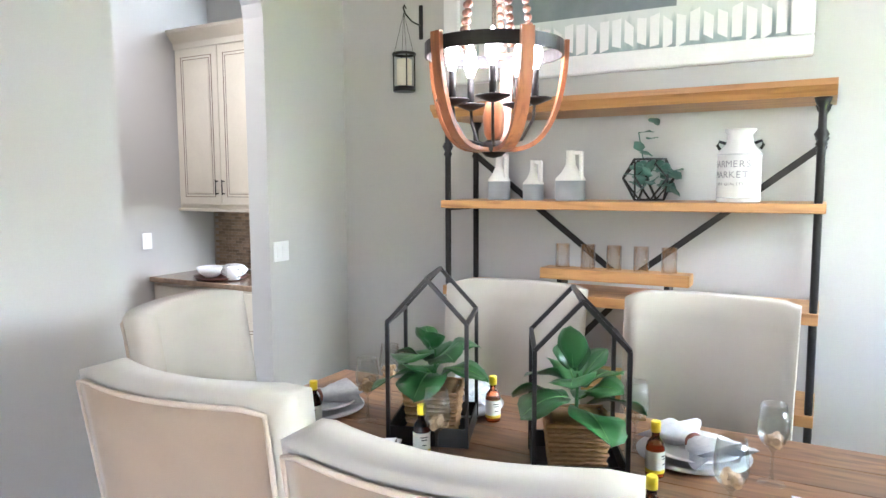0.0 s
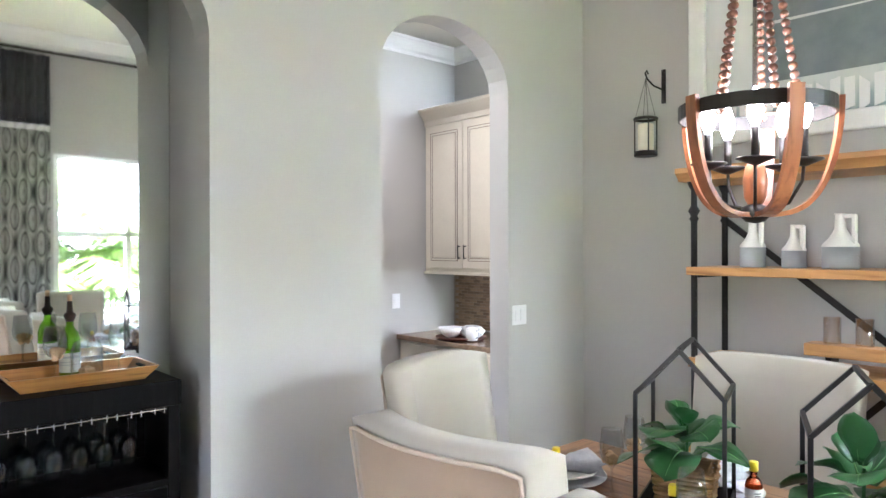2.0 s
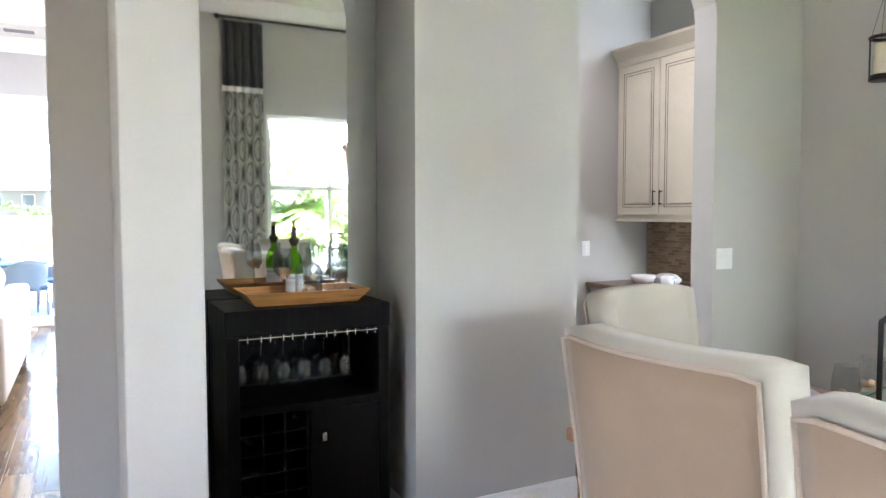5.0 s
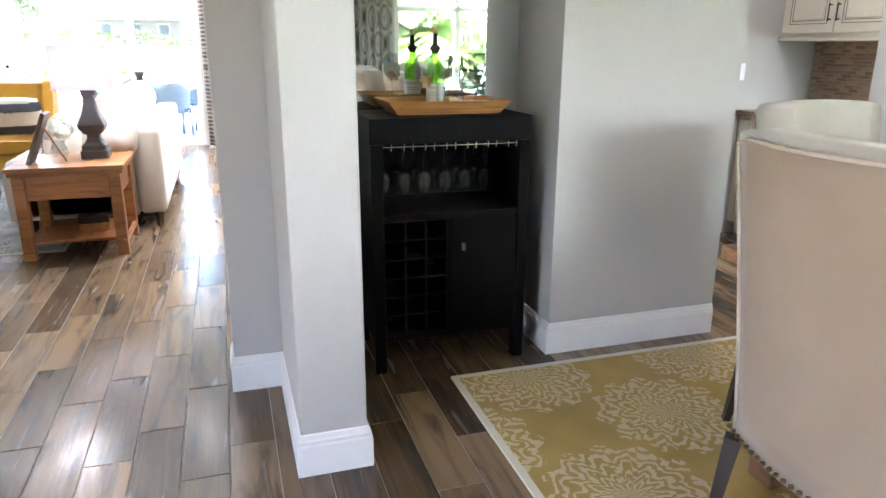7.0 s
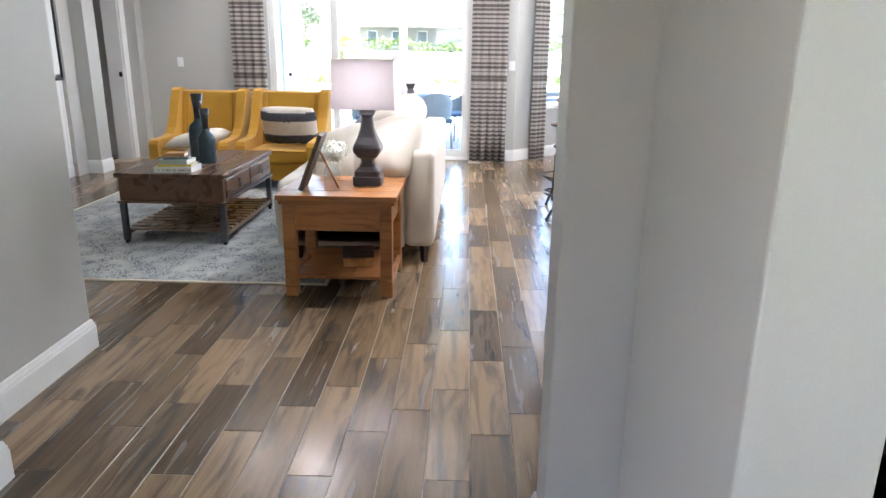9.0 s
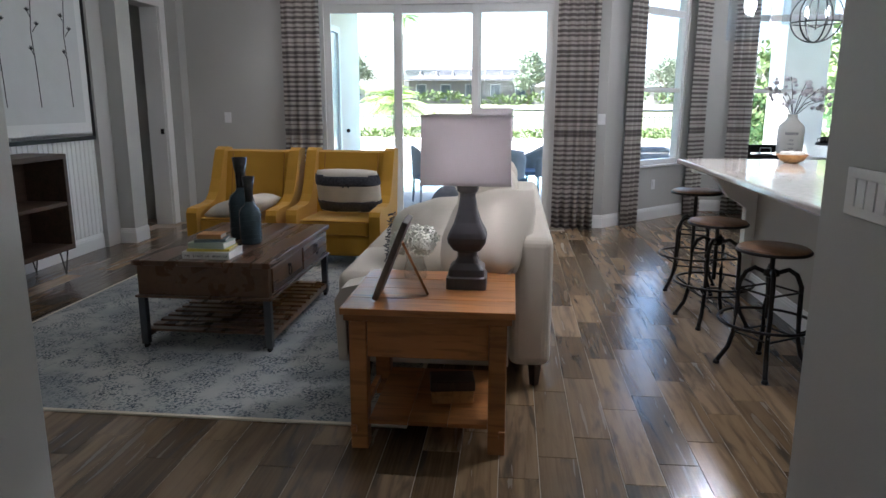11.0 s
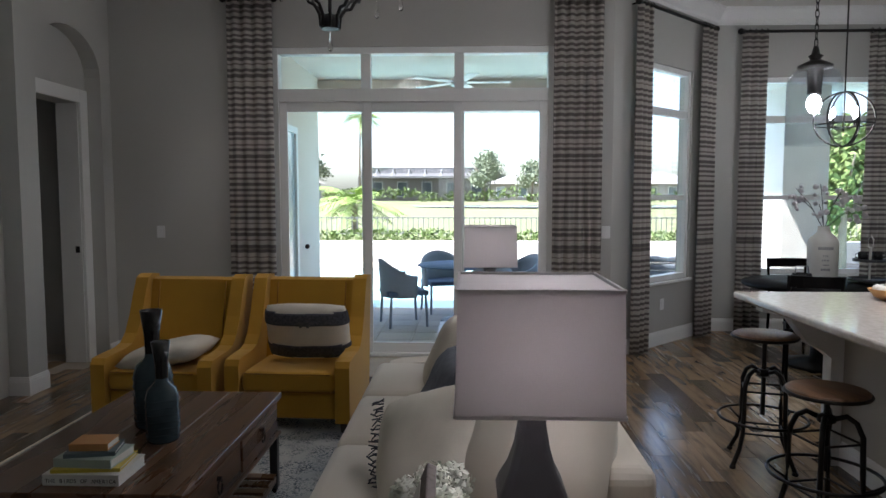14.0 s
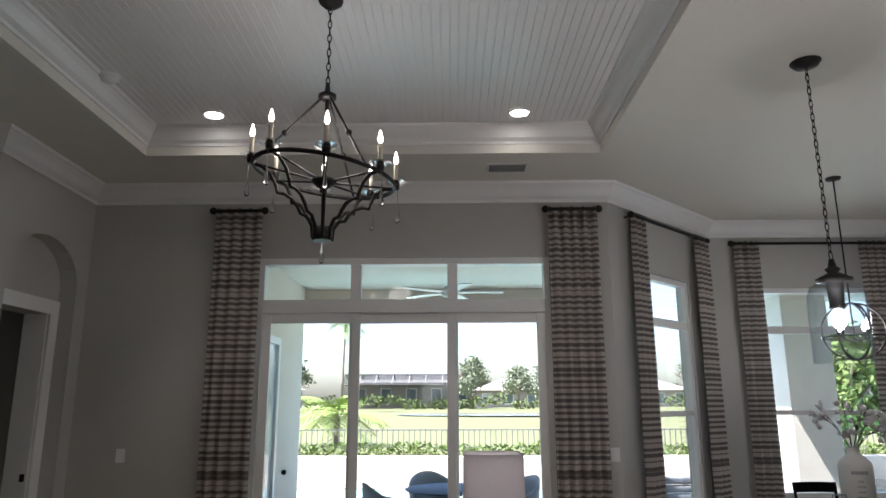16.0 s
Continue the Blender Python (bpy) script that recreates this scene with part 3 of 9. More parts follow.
# ---- windows ----
def window_unit(name, axis_pose, w, z0, z1, bars, label, sill=True):
    """A white framed window in its own x-z plane, from (0, z0) to (w, z1). bars: (u0, u1, v0, v1) in metres."""
    ob = thing(name, label, "window", kind="structure")
    ob.matrix_basis = axis_pose
    f = 0.055
    bm = bmesh.new()
    box(bm, (0, 0.02, z0), (f, 0.11, z1), 0.004)
    box(bm, (w - f, 0.02, z0), (w, 0.11, z1), 0.004)
    box(bm, (f, 0.02, z1 - f), (w - f, 0.11, z1), 0.004)
    box(bm, (f, 0.02, z0), (w - f, 0.11, z0 + f), 0.004)
    part("window_frame", bm, TRIM, ob)
    for a, b, c, d in bars:
        bm = bmesh.new()
        box(bm, (a, 0.035, c), (b, 0.095, d), 0.004)
        part("mullion", bm, TRIM, ob)
    bm = bmesh.new()
    box(bm, (f * 0.5, 0.063, z0 + f * 0.5), (w - f * 0.5, 0.067, z1 - f * 0.5))
    p = part("pane", bm, GLASS_PANE, ob, "clear glass pane")
    p.visible_shadow = False
    if sill:
        bm = bmesh.new()
        box(bm, (-0.04, -0.035, z0 - 0.03), (w + 0.04, 0.02, z0 - 0.002), 0.006)
        part("window_sill", bm, TRIM, ob)
    return ob


w = BAY_W1[1] - BAY_W1[0]
window_unit("window_bay_slanted", BAY_POSE @ pose(BAY_W1[0], 0, 0), w, 0.66, 2.86, [(0.05, w - 0.05, 2.36, 2.44), (0.05, w - 0.05, 1.50, 1.55)], "tall white double-hung window with a transom")
w = BAY_W2[1] - BAY_W2[0]
window_unit("window_bay_west", pose(BAY_B[0], BAY_W2[0], 0, 0, 0, 90), w, 0.66, 2.86, [(0.05, w - 0.05, 2.36, 2.44), (0.05, w - 0.05, 1.50, 1.55)], "wide white double-hung window with a transom")
w = WIN_E[1] - WIN_E[0]
window_unit("window_dining", pose(DIN_E, WIN_E[1], 0, 0, 0, -90), w, 0.75, 2.62, [(w / 2 - 0.03, w / 2 + 0.03, 0.8, 2.58), (0.05, w - 0.05, 1.72, 1.78)], "tall white dining room window with garden palms outside")

# sliding doors with a transom row
sl = thing("sliding_door", "white framed three-panel sliding glass door with transom panes", "door", kind="structure")
sl.matrix_basis = pose(LIV_W, SLIDER[0], 0, 0, 0, 90)
w = SLIDER[1] - SLIDER[0]
bm = bmesh.new()
for a, b in (((0, 0.01, 0), (0.05, 0.14, 2.92)), ((w - 0.05, 0.01, 0), (w, 0.14, 2.92)), ((0.05, 0.01, 2.86), (w - 0.05, 0.14, 2.92)), ((0.05, 0.01, 2.42), (w - 0.05, 0.14, 2.54)), ((0.05, 0.01, 0.0), (w - 0.05, 0.14, 0.035))):
    box(bm, a, b, 0.005)
part("door_frame", bm, TRIM, sl)
third = w / 3
for i in (1, 2):
    bm = bmesh.new()
    box(bm, (i * third - 0.045, 0.02, 2.54), (i * third + 0.045, 0.12, 2.86), 0.004)
    part("mullion", bm, TRIM, sl)
for i in range(3):
    y0 = 0.03 + 0.035 * (i % 2)
    a, b = (0.05 if i == 0 else i * third - 0.05), (w - 0.05 if i == 2 else (i + 1) * third + 0.05)
    bm = bmesh.new()
    for p, q in (((a, y0, 0.036), (a + 0.075, y0 + 0.032, 2.419)), ((b - 0.075, y0, 0.036), (b, y0 + 0.032, 2.419)), ((a + 0.075, y0, 2.33), (b - 0.075, y0 + 0.032, 2.419)), ((a + 0.075, y0, 0.036), (b - 0.075, y0 + 0.032, 0.13))):
        box(bm, p, q, 0.004)
    panel = part("door_panel", bm, TRIM, sl)
    bm = bmesh.new()
    box(bm, (a + 0.05, y0 + 0.014, 0.1), (b - 0.05, y0 + 0.018, 2.35))
    p = part("pane", bm, GLASS_PANE, panel, "clear glass pane")
    p.visible_shadow = False
    bm = bmesh.new()
    ta, tb = (0.04 if i == 0 else i * third + 0.04), (w - 0.04 if i == 2 else (i + 1) * third - 0.04)
    box(bm, (ta, 0.06, 2.53), (tb, 0.064, 2.87))
    p = part("transom_pane", bm, GLASS_PANE, sl, "clear glass transom pane")
    p.visible_shadow = False
bm = bmesh.new()
rod(bm, (0.30, 0.02, 1.06), (0.30, 0.032, 1.06), 0.022, 14)
part("lock", bm, BLACK_METAL, sl, "small round door lock")

# ---- outdoors ----
LAWN = mat("lawn_grass", (0.15, 0.16, 0.075), (0.11, 0.125, 0.05), rough=0.9, scale=0.8, fine=30, bump=0.5, depth=0.02)
STUCCO = mat("white_stucco", (0.66, 0.63, 0.59), (0.58, 0.55, 0.51), rough=0.85, scale=5, fine=60, bump=0.6, depth=0.01)


# ================= dining room =================
TABLE_WOOD = wood("rustic_table_wood", (0.30, 0.165, 0.085), (0.17, 0.085, 0.045), (0.07, 0.036, 0.02), rough=0.38, along="x", size=0.8, vary=0.18)
PINE = wood("honey_pine", (0.50, 0.27, 0.10), (0.38, 0.185, 0.06), (0.22, 0.10, 0.03), rough=0.45, along="x", size=0.7, vary=0.1)
BENT_WOOD = wood("bent_red_wood", (0.36, 0.14, 0.06), (0.22, 0.075, 0.03), (0.10, 0.035, 0.015), rough=0.35, along="z", size=0.9, vary=0.1)
DARK_LEG = wood("espresso_leg", (0.03, 0.018, 0.012), (0.018, 0.011, 0.008), (0.05, 0.03, 0.02), rough=0.4, along="z")
PIPING = mat("tan_piping", (0.46, 0.38, 0.30), rough=0.85, scale=20, fine=300)
BRASS = mat("aged_brass", (0.30, 0.22, 0.12), (0.2, 0.14, 0.08), rough=0.35, metal=1.0, scale=30)
CHROME = mat("brushed_steel", (0.7, 0.7, 0.7), (0.62, 0.62, 0.62), rough=0.22, metal=1.0, scale=20, bump=0.03)
CHINA = mat("white_china", (0.82, 0.82, 0.82), (0.80, 0.80, 0.80), rough=0.12, scale=4, bump=0, rough_vary=0.03)
GREY_CHINA = mat("grey_charger", (0.48, 0.49, 0.50), (0.42, 0.43, 0.44), rough=0.3, scale=8, bump=0.05)
NAPKIN = mat("blue_grey_napkin", (0.42, 0.43, 0.47), (0.60, 0.60, 0.62), rough=0.95, scale=40, fine=500, bump=0.4, sheen=0.2)
COPPER = mat("dark_copper_ring", (0.18, 0.07, 0.05), (0.12, 0.05, 0.04), rough=0.35, metal=0.7)
CLEAR = pane_glass("clear_glass", (0.93, 0.95, 0.95), 0.22, 0.6)
CORK = mat("wine_cork", (0.55, 0.37, 0.22), (0.42, 0.26, 0.15), rough=0.9, scale=60, fine=300, bump=0.4, vary=0.2)
LEAF = mat("fiddle_leaf", (0.034, 0.135, 0.036), (0.013, 0.06, 0.02), rough=0.36, scale=9, fine=60, bump=0.25, depth=0.004, vary=0.15)
LEAF_RIB = mat("pale_leaf_rib", (0.16, 0.32, 0.12), rough=0.4, bump=0)
EUCA = mat("eucalyptus_leaf", (0.07, 0.16, 0.12), (0.04, 0.10, 0.08), rough=0.55, scale=12, vary=0.2)
WICKER = mat("woven_seagrass", (0.38, 0.22, 0.11), (0.24, 0.13, 0.06), rough=0.85, scale=40, fine=200, bump=0.6, vary=0.12)
YELLOW = mat("yellow_plastic", (0.80, 0.62, 0.02), rough=0.4, bump=0)
AMBER = glass("amber_glass", (0.72, 0.17, 0.05))
PAPER = mat("paper_label", (0.72, 0.70, 0.66), rough=0.8, scale=20)
INK = mat("dark_ink", (0.03, 0.03, 0.035), rough=0.8, bump=0)
BULB = glow("warm_bulb", (1.0, 0.88, 0.78), 3.0)
CERAMIC = mat("cream_ceramic", (0.70, 0.68, 0.64), (0.62, 0.60, 0.56), rough=0.5, scale=10, bump=0.15)
GREY_GLAZE = mat("grey_ceramic", (0.27, 0.28, 0.29), (0.23, 0.24, 0.25), rough=0.55, scale=12)
ENAMEL = mat("worn_white_enamel", (0.72, 0.71, 0.69), (0.55, 0.54, 0.52), rough=0.5, scale=7, fine=80, bump=0.2)
CANDLE = mat("cream_wax", (0.78, 0.72, 0.58), rough=0.5, bump=0.02)
SWITCH = mat("white_switch_plastic", (0.80, 0.80, 0.80), rough=0.3, bump=0)


def damask(name, ground, figure):
    """A looped scroll figure in round medallions on a coloured pile."""
    m = bpy.data.materials.new(name)
    m.use_nodes = True
    nt = m.node_tree
    b = nt.nodes["Principled BSDF"]
    tc = nt.nodes.new("ShaderNodeTexCoord")
    def vor(scale, feature):
        v = nt.nodes.new("ShaderNodeTexVoronoi")
        v.feature = feature
        v.voronoi_dimensions = "2D"
        v.inputs["Scale"].default_value = scale
        nt.links.new(tc.outputs["Object"], v.inputs["Vector"])
        return v
    rot = nt.nodes.new("ShaderNodeMapping")
    rot.inputs["Rotation"].default_value = (0, 0, radians(45))
    nt.links.new(tc.outputs["Object"], rot.inputs["Vector"])
    big = vor(1.75, "F1")
    big.inputs["Randomness"].default_value = 0.0
    nt.links.new(rot.outputs[0], big.inputs["Vector"])
    loc = nt.nodes.new("ShaderNodeVectorMath")
    loc.operation = "SUBTRACT"
    nt.links.new(rot.outputs[0], loc.inputs[0])
    nt.links.new(big.outputs["Position"], loc.inputs[1])
    nz = nt.nodes.new("ShaderNodeTexNoise")
    nz.inputs["Scale"].default_value = 18
    nt.links.new(tc.outputs["Object"], nz.inputs["Vector"])

    def op(kind, a, b=None, c=None):
        n = nt.nodes.new("ShaderNodeMath")
        n.operation = kind
        for i, v in enumerate((a, b, c)):
            if v is None:
                continue
            if isinstance(v, (int, float)):
                n.inputs[i].default_value = v
            else:
                nt.links.new(v, n.inputs[i])
        return n.outputs[0]
    sx = nt.nodes.new("ShaderNodeSeparateXYZ")
    nt.links.new(loc.outputs[0], sx.inputs[0])
    ang = op("ARCTAN2", sx.outputs[1], sx.outputs[0])
    rad = op("SQRT", op("ADD", op("POWER", op("ABSOLUTE", sx.outputs[0]), 2.0), op("POWER", op("ABSOLUTE", sx.outputs[1]), 2.0)))
    wob = op("MULTIPLY_ADD", nz.outputs["Fac"], 15.0, -7.5)
    curl = op("SINE", op("ADD", op("MULTIPLY_ADD", rad, 135.0, wob), op("MULTIPLY", op("SINE", op("MULTIPLY", ang, 14.0)), 2.6)))
    petal = op("SINE", op("ADD", op("MULTIPLY", ang, 26.0), op("MULTIPLY_ADD", rad, 110.0, wob)))
    th = op("GREATER_THAN", op("ADD", op("MULTIPLY", curl, 0.75), op("MULTIPLY", petal, 0.6)), 0.05)
    edge = op("ADD", 0.265, op("MULTIPLY", op("SINE", op("MULTIPLY", ang, 12.0)), 0.018))
    disc = op("LESS_THAN", rad, edge)
    mul = nt.nodes.new("ShaderNodeMath")
    mul.operation = "MULTIPLY"
    nt.links.new(th, mul.inputs[0])
    nt.links.new(disc, mul.inputs[1])
    gcol, gf, _ = noise_mix(nt, 5, 4, tuple(v * 0.85 for v in ground), ground)
    col = mixed(nt, gcol, figure, mul.outputs[0])
    nt.links.new(col, b.inputs["Base Color"])
    b.inputs["Roughness"].default_value = 0.95
    fine = nt.nodes.new("ShaderNodeTexNoise")
    fine.inputs["Scale"].default_value = 350
    nt.links.new(tc.outputs["Object"], fine.inputs["Vector"])
    hsum = nt.nodes.new("ShaderNodeMath")
    hsum.operation, hsum.inputs[2].default_value = "MULTIPLY_ADD", 0.0
    hsum.inputs[1].default_value = 0.4
    nt.links.new(fine.outputs["Fac"], hsum.inputs[0])
    h2 = nt.nodes.new("ShaderNodeMath")
    nt.links.new(hsum.outputs[0], h2.inputs[0])
    nt.links.new(mul.outputs[0], h2.inputs[1])
    bumped(nt, b, h2.outputs[0], 0.6, 0.005)
    return m


RUG_Y = damask("gold_damask_rug", (0.45, 0.315, 0.095), (0.60, 0.49, 0.30))
RUG_EDGE = mat("cream_rug_binding", (0.72, 0.66, 0.54), rough=0.95, scale=30, fine=400, bump=0.5)
rug = thing("dining_rug", "gold wool rug with cream damask medallions under the dining table", "rug", (-0.9, 1.72, 0))
bm = bmesh.new()
box(bm, (-1.70, -1.07, 0.001), (1.75, 1.5, 0.012), 0.004)
part("carpet_field", bm, RUG_Y, rug)
bm = bmesh.new()
for a, b in (((-1.73, -1.10, 0.001), (1.78, -1.07, 0.011)), ((-1.73, 1.5, 0.001), (1.78, 1.53, 0.011)), ((-1.73, -1.07, 0.001), (-1.70, 1.5, 0.011)), ((1.75, -1.07, 0.001), (1.78, 1.5, 0.011))):
    box(bm, a, b, 0.003)
part("binding", bm, RUG_EDGE, rug, "cream rug binding")


# ---- table ----
TAB = (-1.82, 0.95, 1.22, 2.40, 0.76)
tab = thing("dining_table", "rustic plank dining table with breadboard ends, set for a meal", "table", ((TAB[0] + TAB[1]) / 2, (TAB[2] + TAB[3]) / 2, 0))
hx, hy = (TAB[1] - TAB[0]) / 2, (TAB[3] - TAB[2]) / 2
rnd = random.Random(4)
cuts = [-hx, -hx + 0.16, -0.27, -0.13, hx - 0.16, hx]
for k in range(5):
    a, b = cuts[k], cuts[k + 1]
    cross = k in (0, 2, 4)
    rows = 1 if cross else 7
    for j in range(rows):
        y0, y1 = -hy + 2 * hy * j / rows, -hy + 2 * hy * (j + 1) / rows
        bm = bmesh.new()
        if cross:
            box(bm, (-hy + 0.001, -(b - a) / 2 + 0.001, 0.72), (hy - 0.001, (b - a) / 2 - 0.001, 0.76 + 0.0005), 0.002, 1)
            p = part("plank", bm, TABLE_WOOD, tab)
            p.matrix_basis = pose((a + b) / 2, 0, 0, 0, 0, 90)
        else:
            box(bm, (a + 0.001, y0 + 0.001, 0.72), (b - 0.001, y1 - 0.001, 0.76 - rnd.random() * 0.001), 0.002, 1)
            part("plank", bm, TABLE_WOOD, tab)
bm = bmesh.new()
for a, b in (((-hx + 0.12, -hy + 0.1, 0.62), (hx - 0.12, -hy + 0.13, 0.719)), ((-hx + 0.12, hy - 0.13, 0.62), (hx - 0.12, hy - 0.1, 0.719)), ((-hx + 0.12, -hy + 0.13, 0.62), (-hx + 0.15, hy - 0.13, 0.719)), ((hx - 0.15, -hy + 0.13, 0.62), (hx - 0.12, hy - 0.13, 0.719))):
    box(bm, a, b, 0.003)
part("apron", bm, TABLE_WOOD, tab)
for sx in (-1, 1):
    for sy in (-1, 1):
        bm = bmesh.new()
        x, y = sx * (hx - 0.17), sy * (hy - 0.16)
        box(bm, (x - 0.05, y - 0.05, 0.013), (x + 0.05, y + 0.05, 0.719), 0.006)
        part("leg", bm, TABLE_WOOD, tab)


# ---- upholstered chairs ----
def dining_chair():
    """Faces +y; the origin is under the middle of the seat, on the rug."""
    ch = thing("dining_chair", "tall cream linen dining chair with piped tan back and nailheads", "chair", group="chairs round the dining table")
    # back: a gently curved slab, rounded at the shoulders
    def shell(bm, y_face, thick, inset, top):
        n, k = 12, 10
        fr, bk = {}, {}
        for i in range(n + 1):
            u = 2 * i / n - 1
            wrap = 0.085 * u * u
            for j in range(k + 1):
                v = j / k
                zt = top - 0.014 * abs(u) ** 12
                z = 0.30 + (zt - 0.30) * v
                half = 0.284 + 0.015 * v - inset
                lean = -0.10 * v ** 1.3
                fr[i, j] = bm.verts.new((u * half, y_face + wrap + lean + thick, z))
                bk[i, j] = bm.verts.new((u * half, y_face + wrap * 0.75 + lean, z))
        for i in range(n):
            for j in range(k):
                bm.faces.new((fr[i, j], fr[i + 1, j], fr[i + 1, j + 1], fr[i, j + 1])).smooth = True
                bm.faces.new((bk[i, j], bk[i, j + 1], bk[i + 1, j + 1], bk[i + 1, j])).smooth = True
        for j in range(k):
            bm.faces.new((fr[0, j], fr[0, j + 1], bk[0, j + 1], bk[0, j]))
            bm.faces.new((fr[n, j], bk[n, j], bk[n, j + 1], fr[n, j + 1]))
        for i in range(n):
            bm.faces.new((fr[i, k], fr[i + 1, k], bk[i + 1, k], bk[i, k]))
            bm.faces.new((fr[i, 0], bk[i, 0], bk[i + 1, 0], fr[i + 1, 0]))
        es = [e for e in bm.edges if len(e.link_faces) == 2 and e.calc_face_angle(0) > 0.9]
        bmesh.ops.bevel(bm, geom=es, offset=0.028, segments=4, profile=0.5, affect="EDGES", clamp_overlap=True)
    bm = bmesh.new()
    shell(bm, -0.27, 0.10, 0.0, 1.145)
    part("backrest", bm, CREAM, ch, "cream linen backrest", smooth=True)
    bm = bmesh.new()
    n, k = 12, 8
    g = {}
    for i in range(n + 1):
        u = 2 * i / n - 1
        for j in range(k + 1):
            v = j / k
            zt = 1.122 - 0.014 * abs(u) ** 12
            g[i, j] = bm.verts.new((u * (0.268 + 0.015 * v), -0.283 + 0.062 * u * u - 0.10 * v ** 1.3, 0.31 + (zt - 0.31) * v))
    for i in range(n):
        for j in range(k):
            bm.faces.new((g[i, j], g[i + 1, j], g[i + 1, j + 1], g[i, j + 1])).smooth = True
    top_line = [g[i, k].co.copy() for i in range(n + 1)]
    side_l = [g[0, j].co.copy() for j in range(k + 1)]
    side_r = [g[n, j].co.copy() for j in range(k, -1, -1)]
    bm.normal_update()
    bmesh.ops.solidify(bm, geom=list(bm.faces), thickness=0.006)
    part("back_panel", bm, TAN, ch, "tan linen back panel", smooth=True)
    bm = bmesh.new()
    sweep(bm, side_l + top_line[1:-1] + side_r, 0.006, 6)
    part("piping", bm, PIPING, ch, "tan piping")
    bm = bmesh.new()
    box(bm, (-0.29, -0.20, 0.31), (0.29, 0.30, 0.40), 0.02, 3)
    part("seat_frame", bm, CREAM, ch)
    bm = bmesh.new()
    cushion(bm, (0.60, 0.54, 0.16), (0, 0.05, 0.44), 12)
    part("seat", bm, CREAM, ch)
    for sx in (-1, 1):
        for y, lean in ((0.26, 0.0), (-0.24, -0.05)):
            bm = bmesh.new()
            rod(bm, (sx * 0.255, y + lean, 0.0), (sx * 0.25, y, 0.31), 0.017, 4, 0.032)
            part("leg", bm, DARK_LEG, ch, "espresso wooden leg")
    bm = bmesh.new()
    for i in range(24):
        u = -0.28 + 0.56 * i / 23
        bmesh.ops.create_icosphere(bm, subdivisions=1, radius=0.008, matrix=Matrix.Translation((u, -0.290 + 0.06 * (u / 0.28) ** 2, 0.325)))
    part("nailhead_trim", bm, BRASS, ch, "row of brass nailheads")
    return ch


chair = dining_chair()
chair.matrix_basis = pose(-1.25, 1.31, 0.012, 0, 0, 3)
for m in (pose(-0.51, 1.20, 0.012, 0, 0, 3), pose(-1.12, 2.43, 0.012, 0, 0, 180), pose(-0.35, 2.43, 0.012, 0, 0, 178), pose(-1.80, 1.82, 0.012, 0, 0, -72), pose(0.46, 1.34, 0.012, 0, 0, 0), pose(1.15, 1.8, 0.012, 0, 0, 90)):
    copy_thing(chair, m)


# ---- what stands on the table ----
TOP = 0.761


def plate_set(at, turn):
    x, y = at
    bm = bmesh.new()
    lathe(bm, [(0.0, 0.0), (0.11, 0.0), (0.165, 0.010), (0.166, 0.013), (0.11, 0.006), (0.0, 0.005)], 36, cap=False)
    solo("charger_plate", bm, GREY_CHINA, "grey charger plate on the wooden table", "plate", (x, y, TOP), group="place settings", smooth=True)
    bm = bmesh.new()
    lathe(bm, [(0.0, 0.0), (0.075, 0.0), (0.09, 0.006), (0.135, 0.020), (0.136, 0.023), (0.09, 0.011), (0.0, 0.008)], 36, cap=False)
    solo("dinner_plate", bm, CHINA, "white china dinner plate on a grey charger", "plate", (x, y, TOP + 0.012), group="place settings", smooth=True)
    nap = thing("napkin", "grey-blue striped napkin gathered in a copper ring on a plate", "napkin", (x, y, TOP + 0.034), turn, group="place settings")
    bm = bmesh.new()
    rr = random.Random(int(x * 100))
    n, k = 16, 12
    g = {}
    for i in range(n + 1):
        u = i / n - 0.45
        spread = 0.018 + 0.075 * min(1, abs(u) * 2.6) ** 0.8
        for j in range(k):
            a = 2 * math.pi * j / k
            fold = 1 + 0.35 * math.sin(5 * a + 3 * u) * min(1, abs(u) * 4)
            g[i, j] = bm.verts.new((u * 0.24, spread * math.cos(a) * fold, 0.026 + (0.012 + 0.35 * spread) * math.sin(a) * fold * 0.75 + 0.004 * rr.random()))
    for i in range(n):
        for j in range(k):
            bm.faces.new((g[i, j], g[i, (j + 1) % k], g[i + 1, (j + 1) % k], g[i + 1, j])).smooth = True
    low = min(v.co.z for v in bm.verts)
    for v in bm.verts:
        v.co.z = max(-0.012, v.co.z - low * 0.5 - 0.02)
    part("cloth", bm, NAPKIN, nap)
    bm = bmesh.new()
    sweep(bm, [(-0.0, 0.024 * math.cos(a), 0.012 + 0.02 * math.sin(a)) for a in [2 * math.pi * i / 18 for i in range(18)]], 0.007, 6, closed=True)
    part("napkin_ring", bm, COPPER, nap, "dark copper napkin ring")


for at, turn in (((-1.58, 1.93), 60), ((-1.16, 1.55), 20), ((-1.14, 2.20), 100), ((-0.30, 2.12), -40), ((0.10, 1.72), 10), ((-0.52, 1.48), 20), ((0.45, 2.1), 70)):
    plate_set(at, turn)


def corks(parent, radius, z0, count, seed):
    rr = random.Random(seed)
    for i in range(count):
        a, r = rr.random() * 6.28, radius * 0.5 * rr.random()
        c = Vector((r * math.cos(a), r * math.sin(a), z0 + 0.012 + 0.014 * (i // 3)))
        d = Vector((rr.uniform(-1, 1), rr.uniform(-1, 1), rr.uniform(-0.35, 0.35))).normalized() * 0.021
        bm = bmesh.new()
        rod(bm, c - d, c + d, 0.0105, 10)
        part("cork", bm, CORK, parent, "used wine cork")


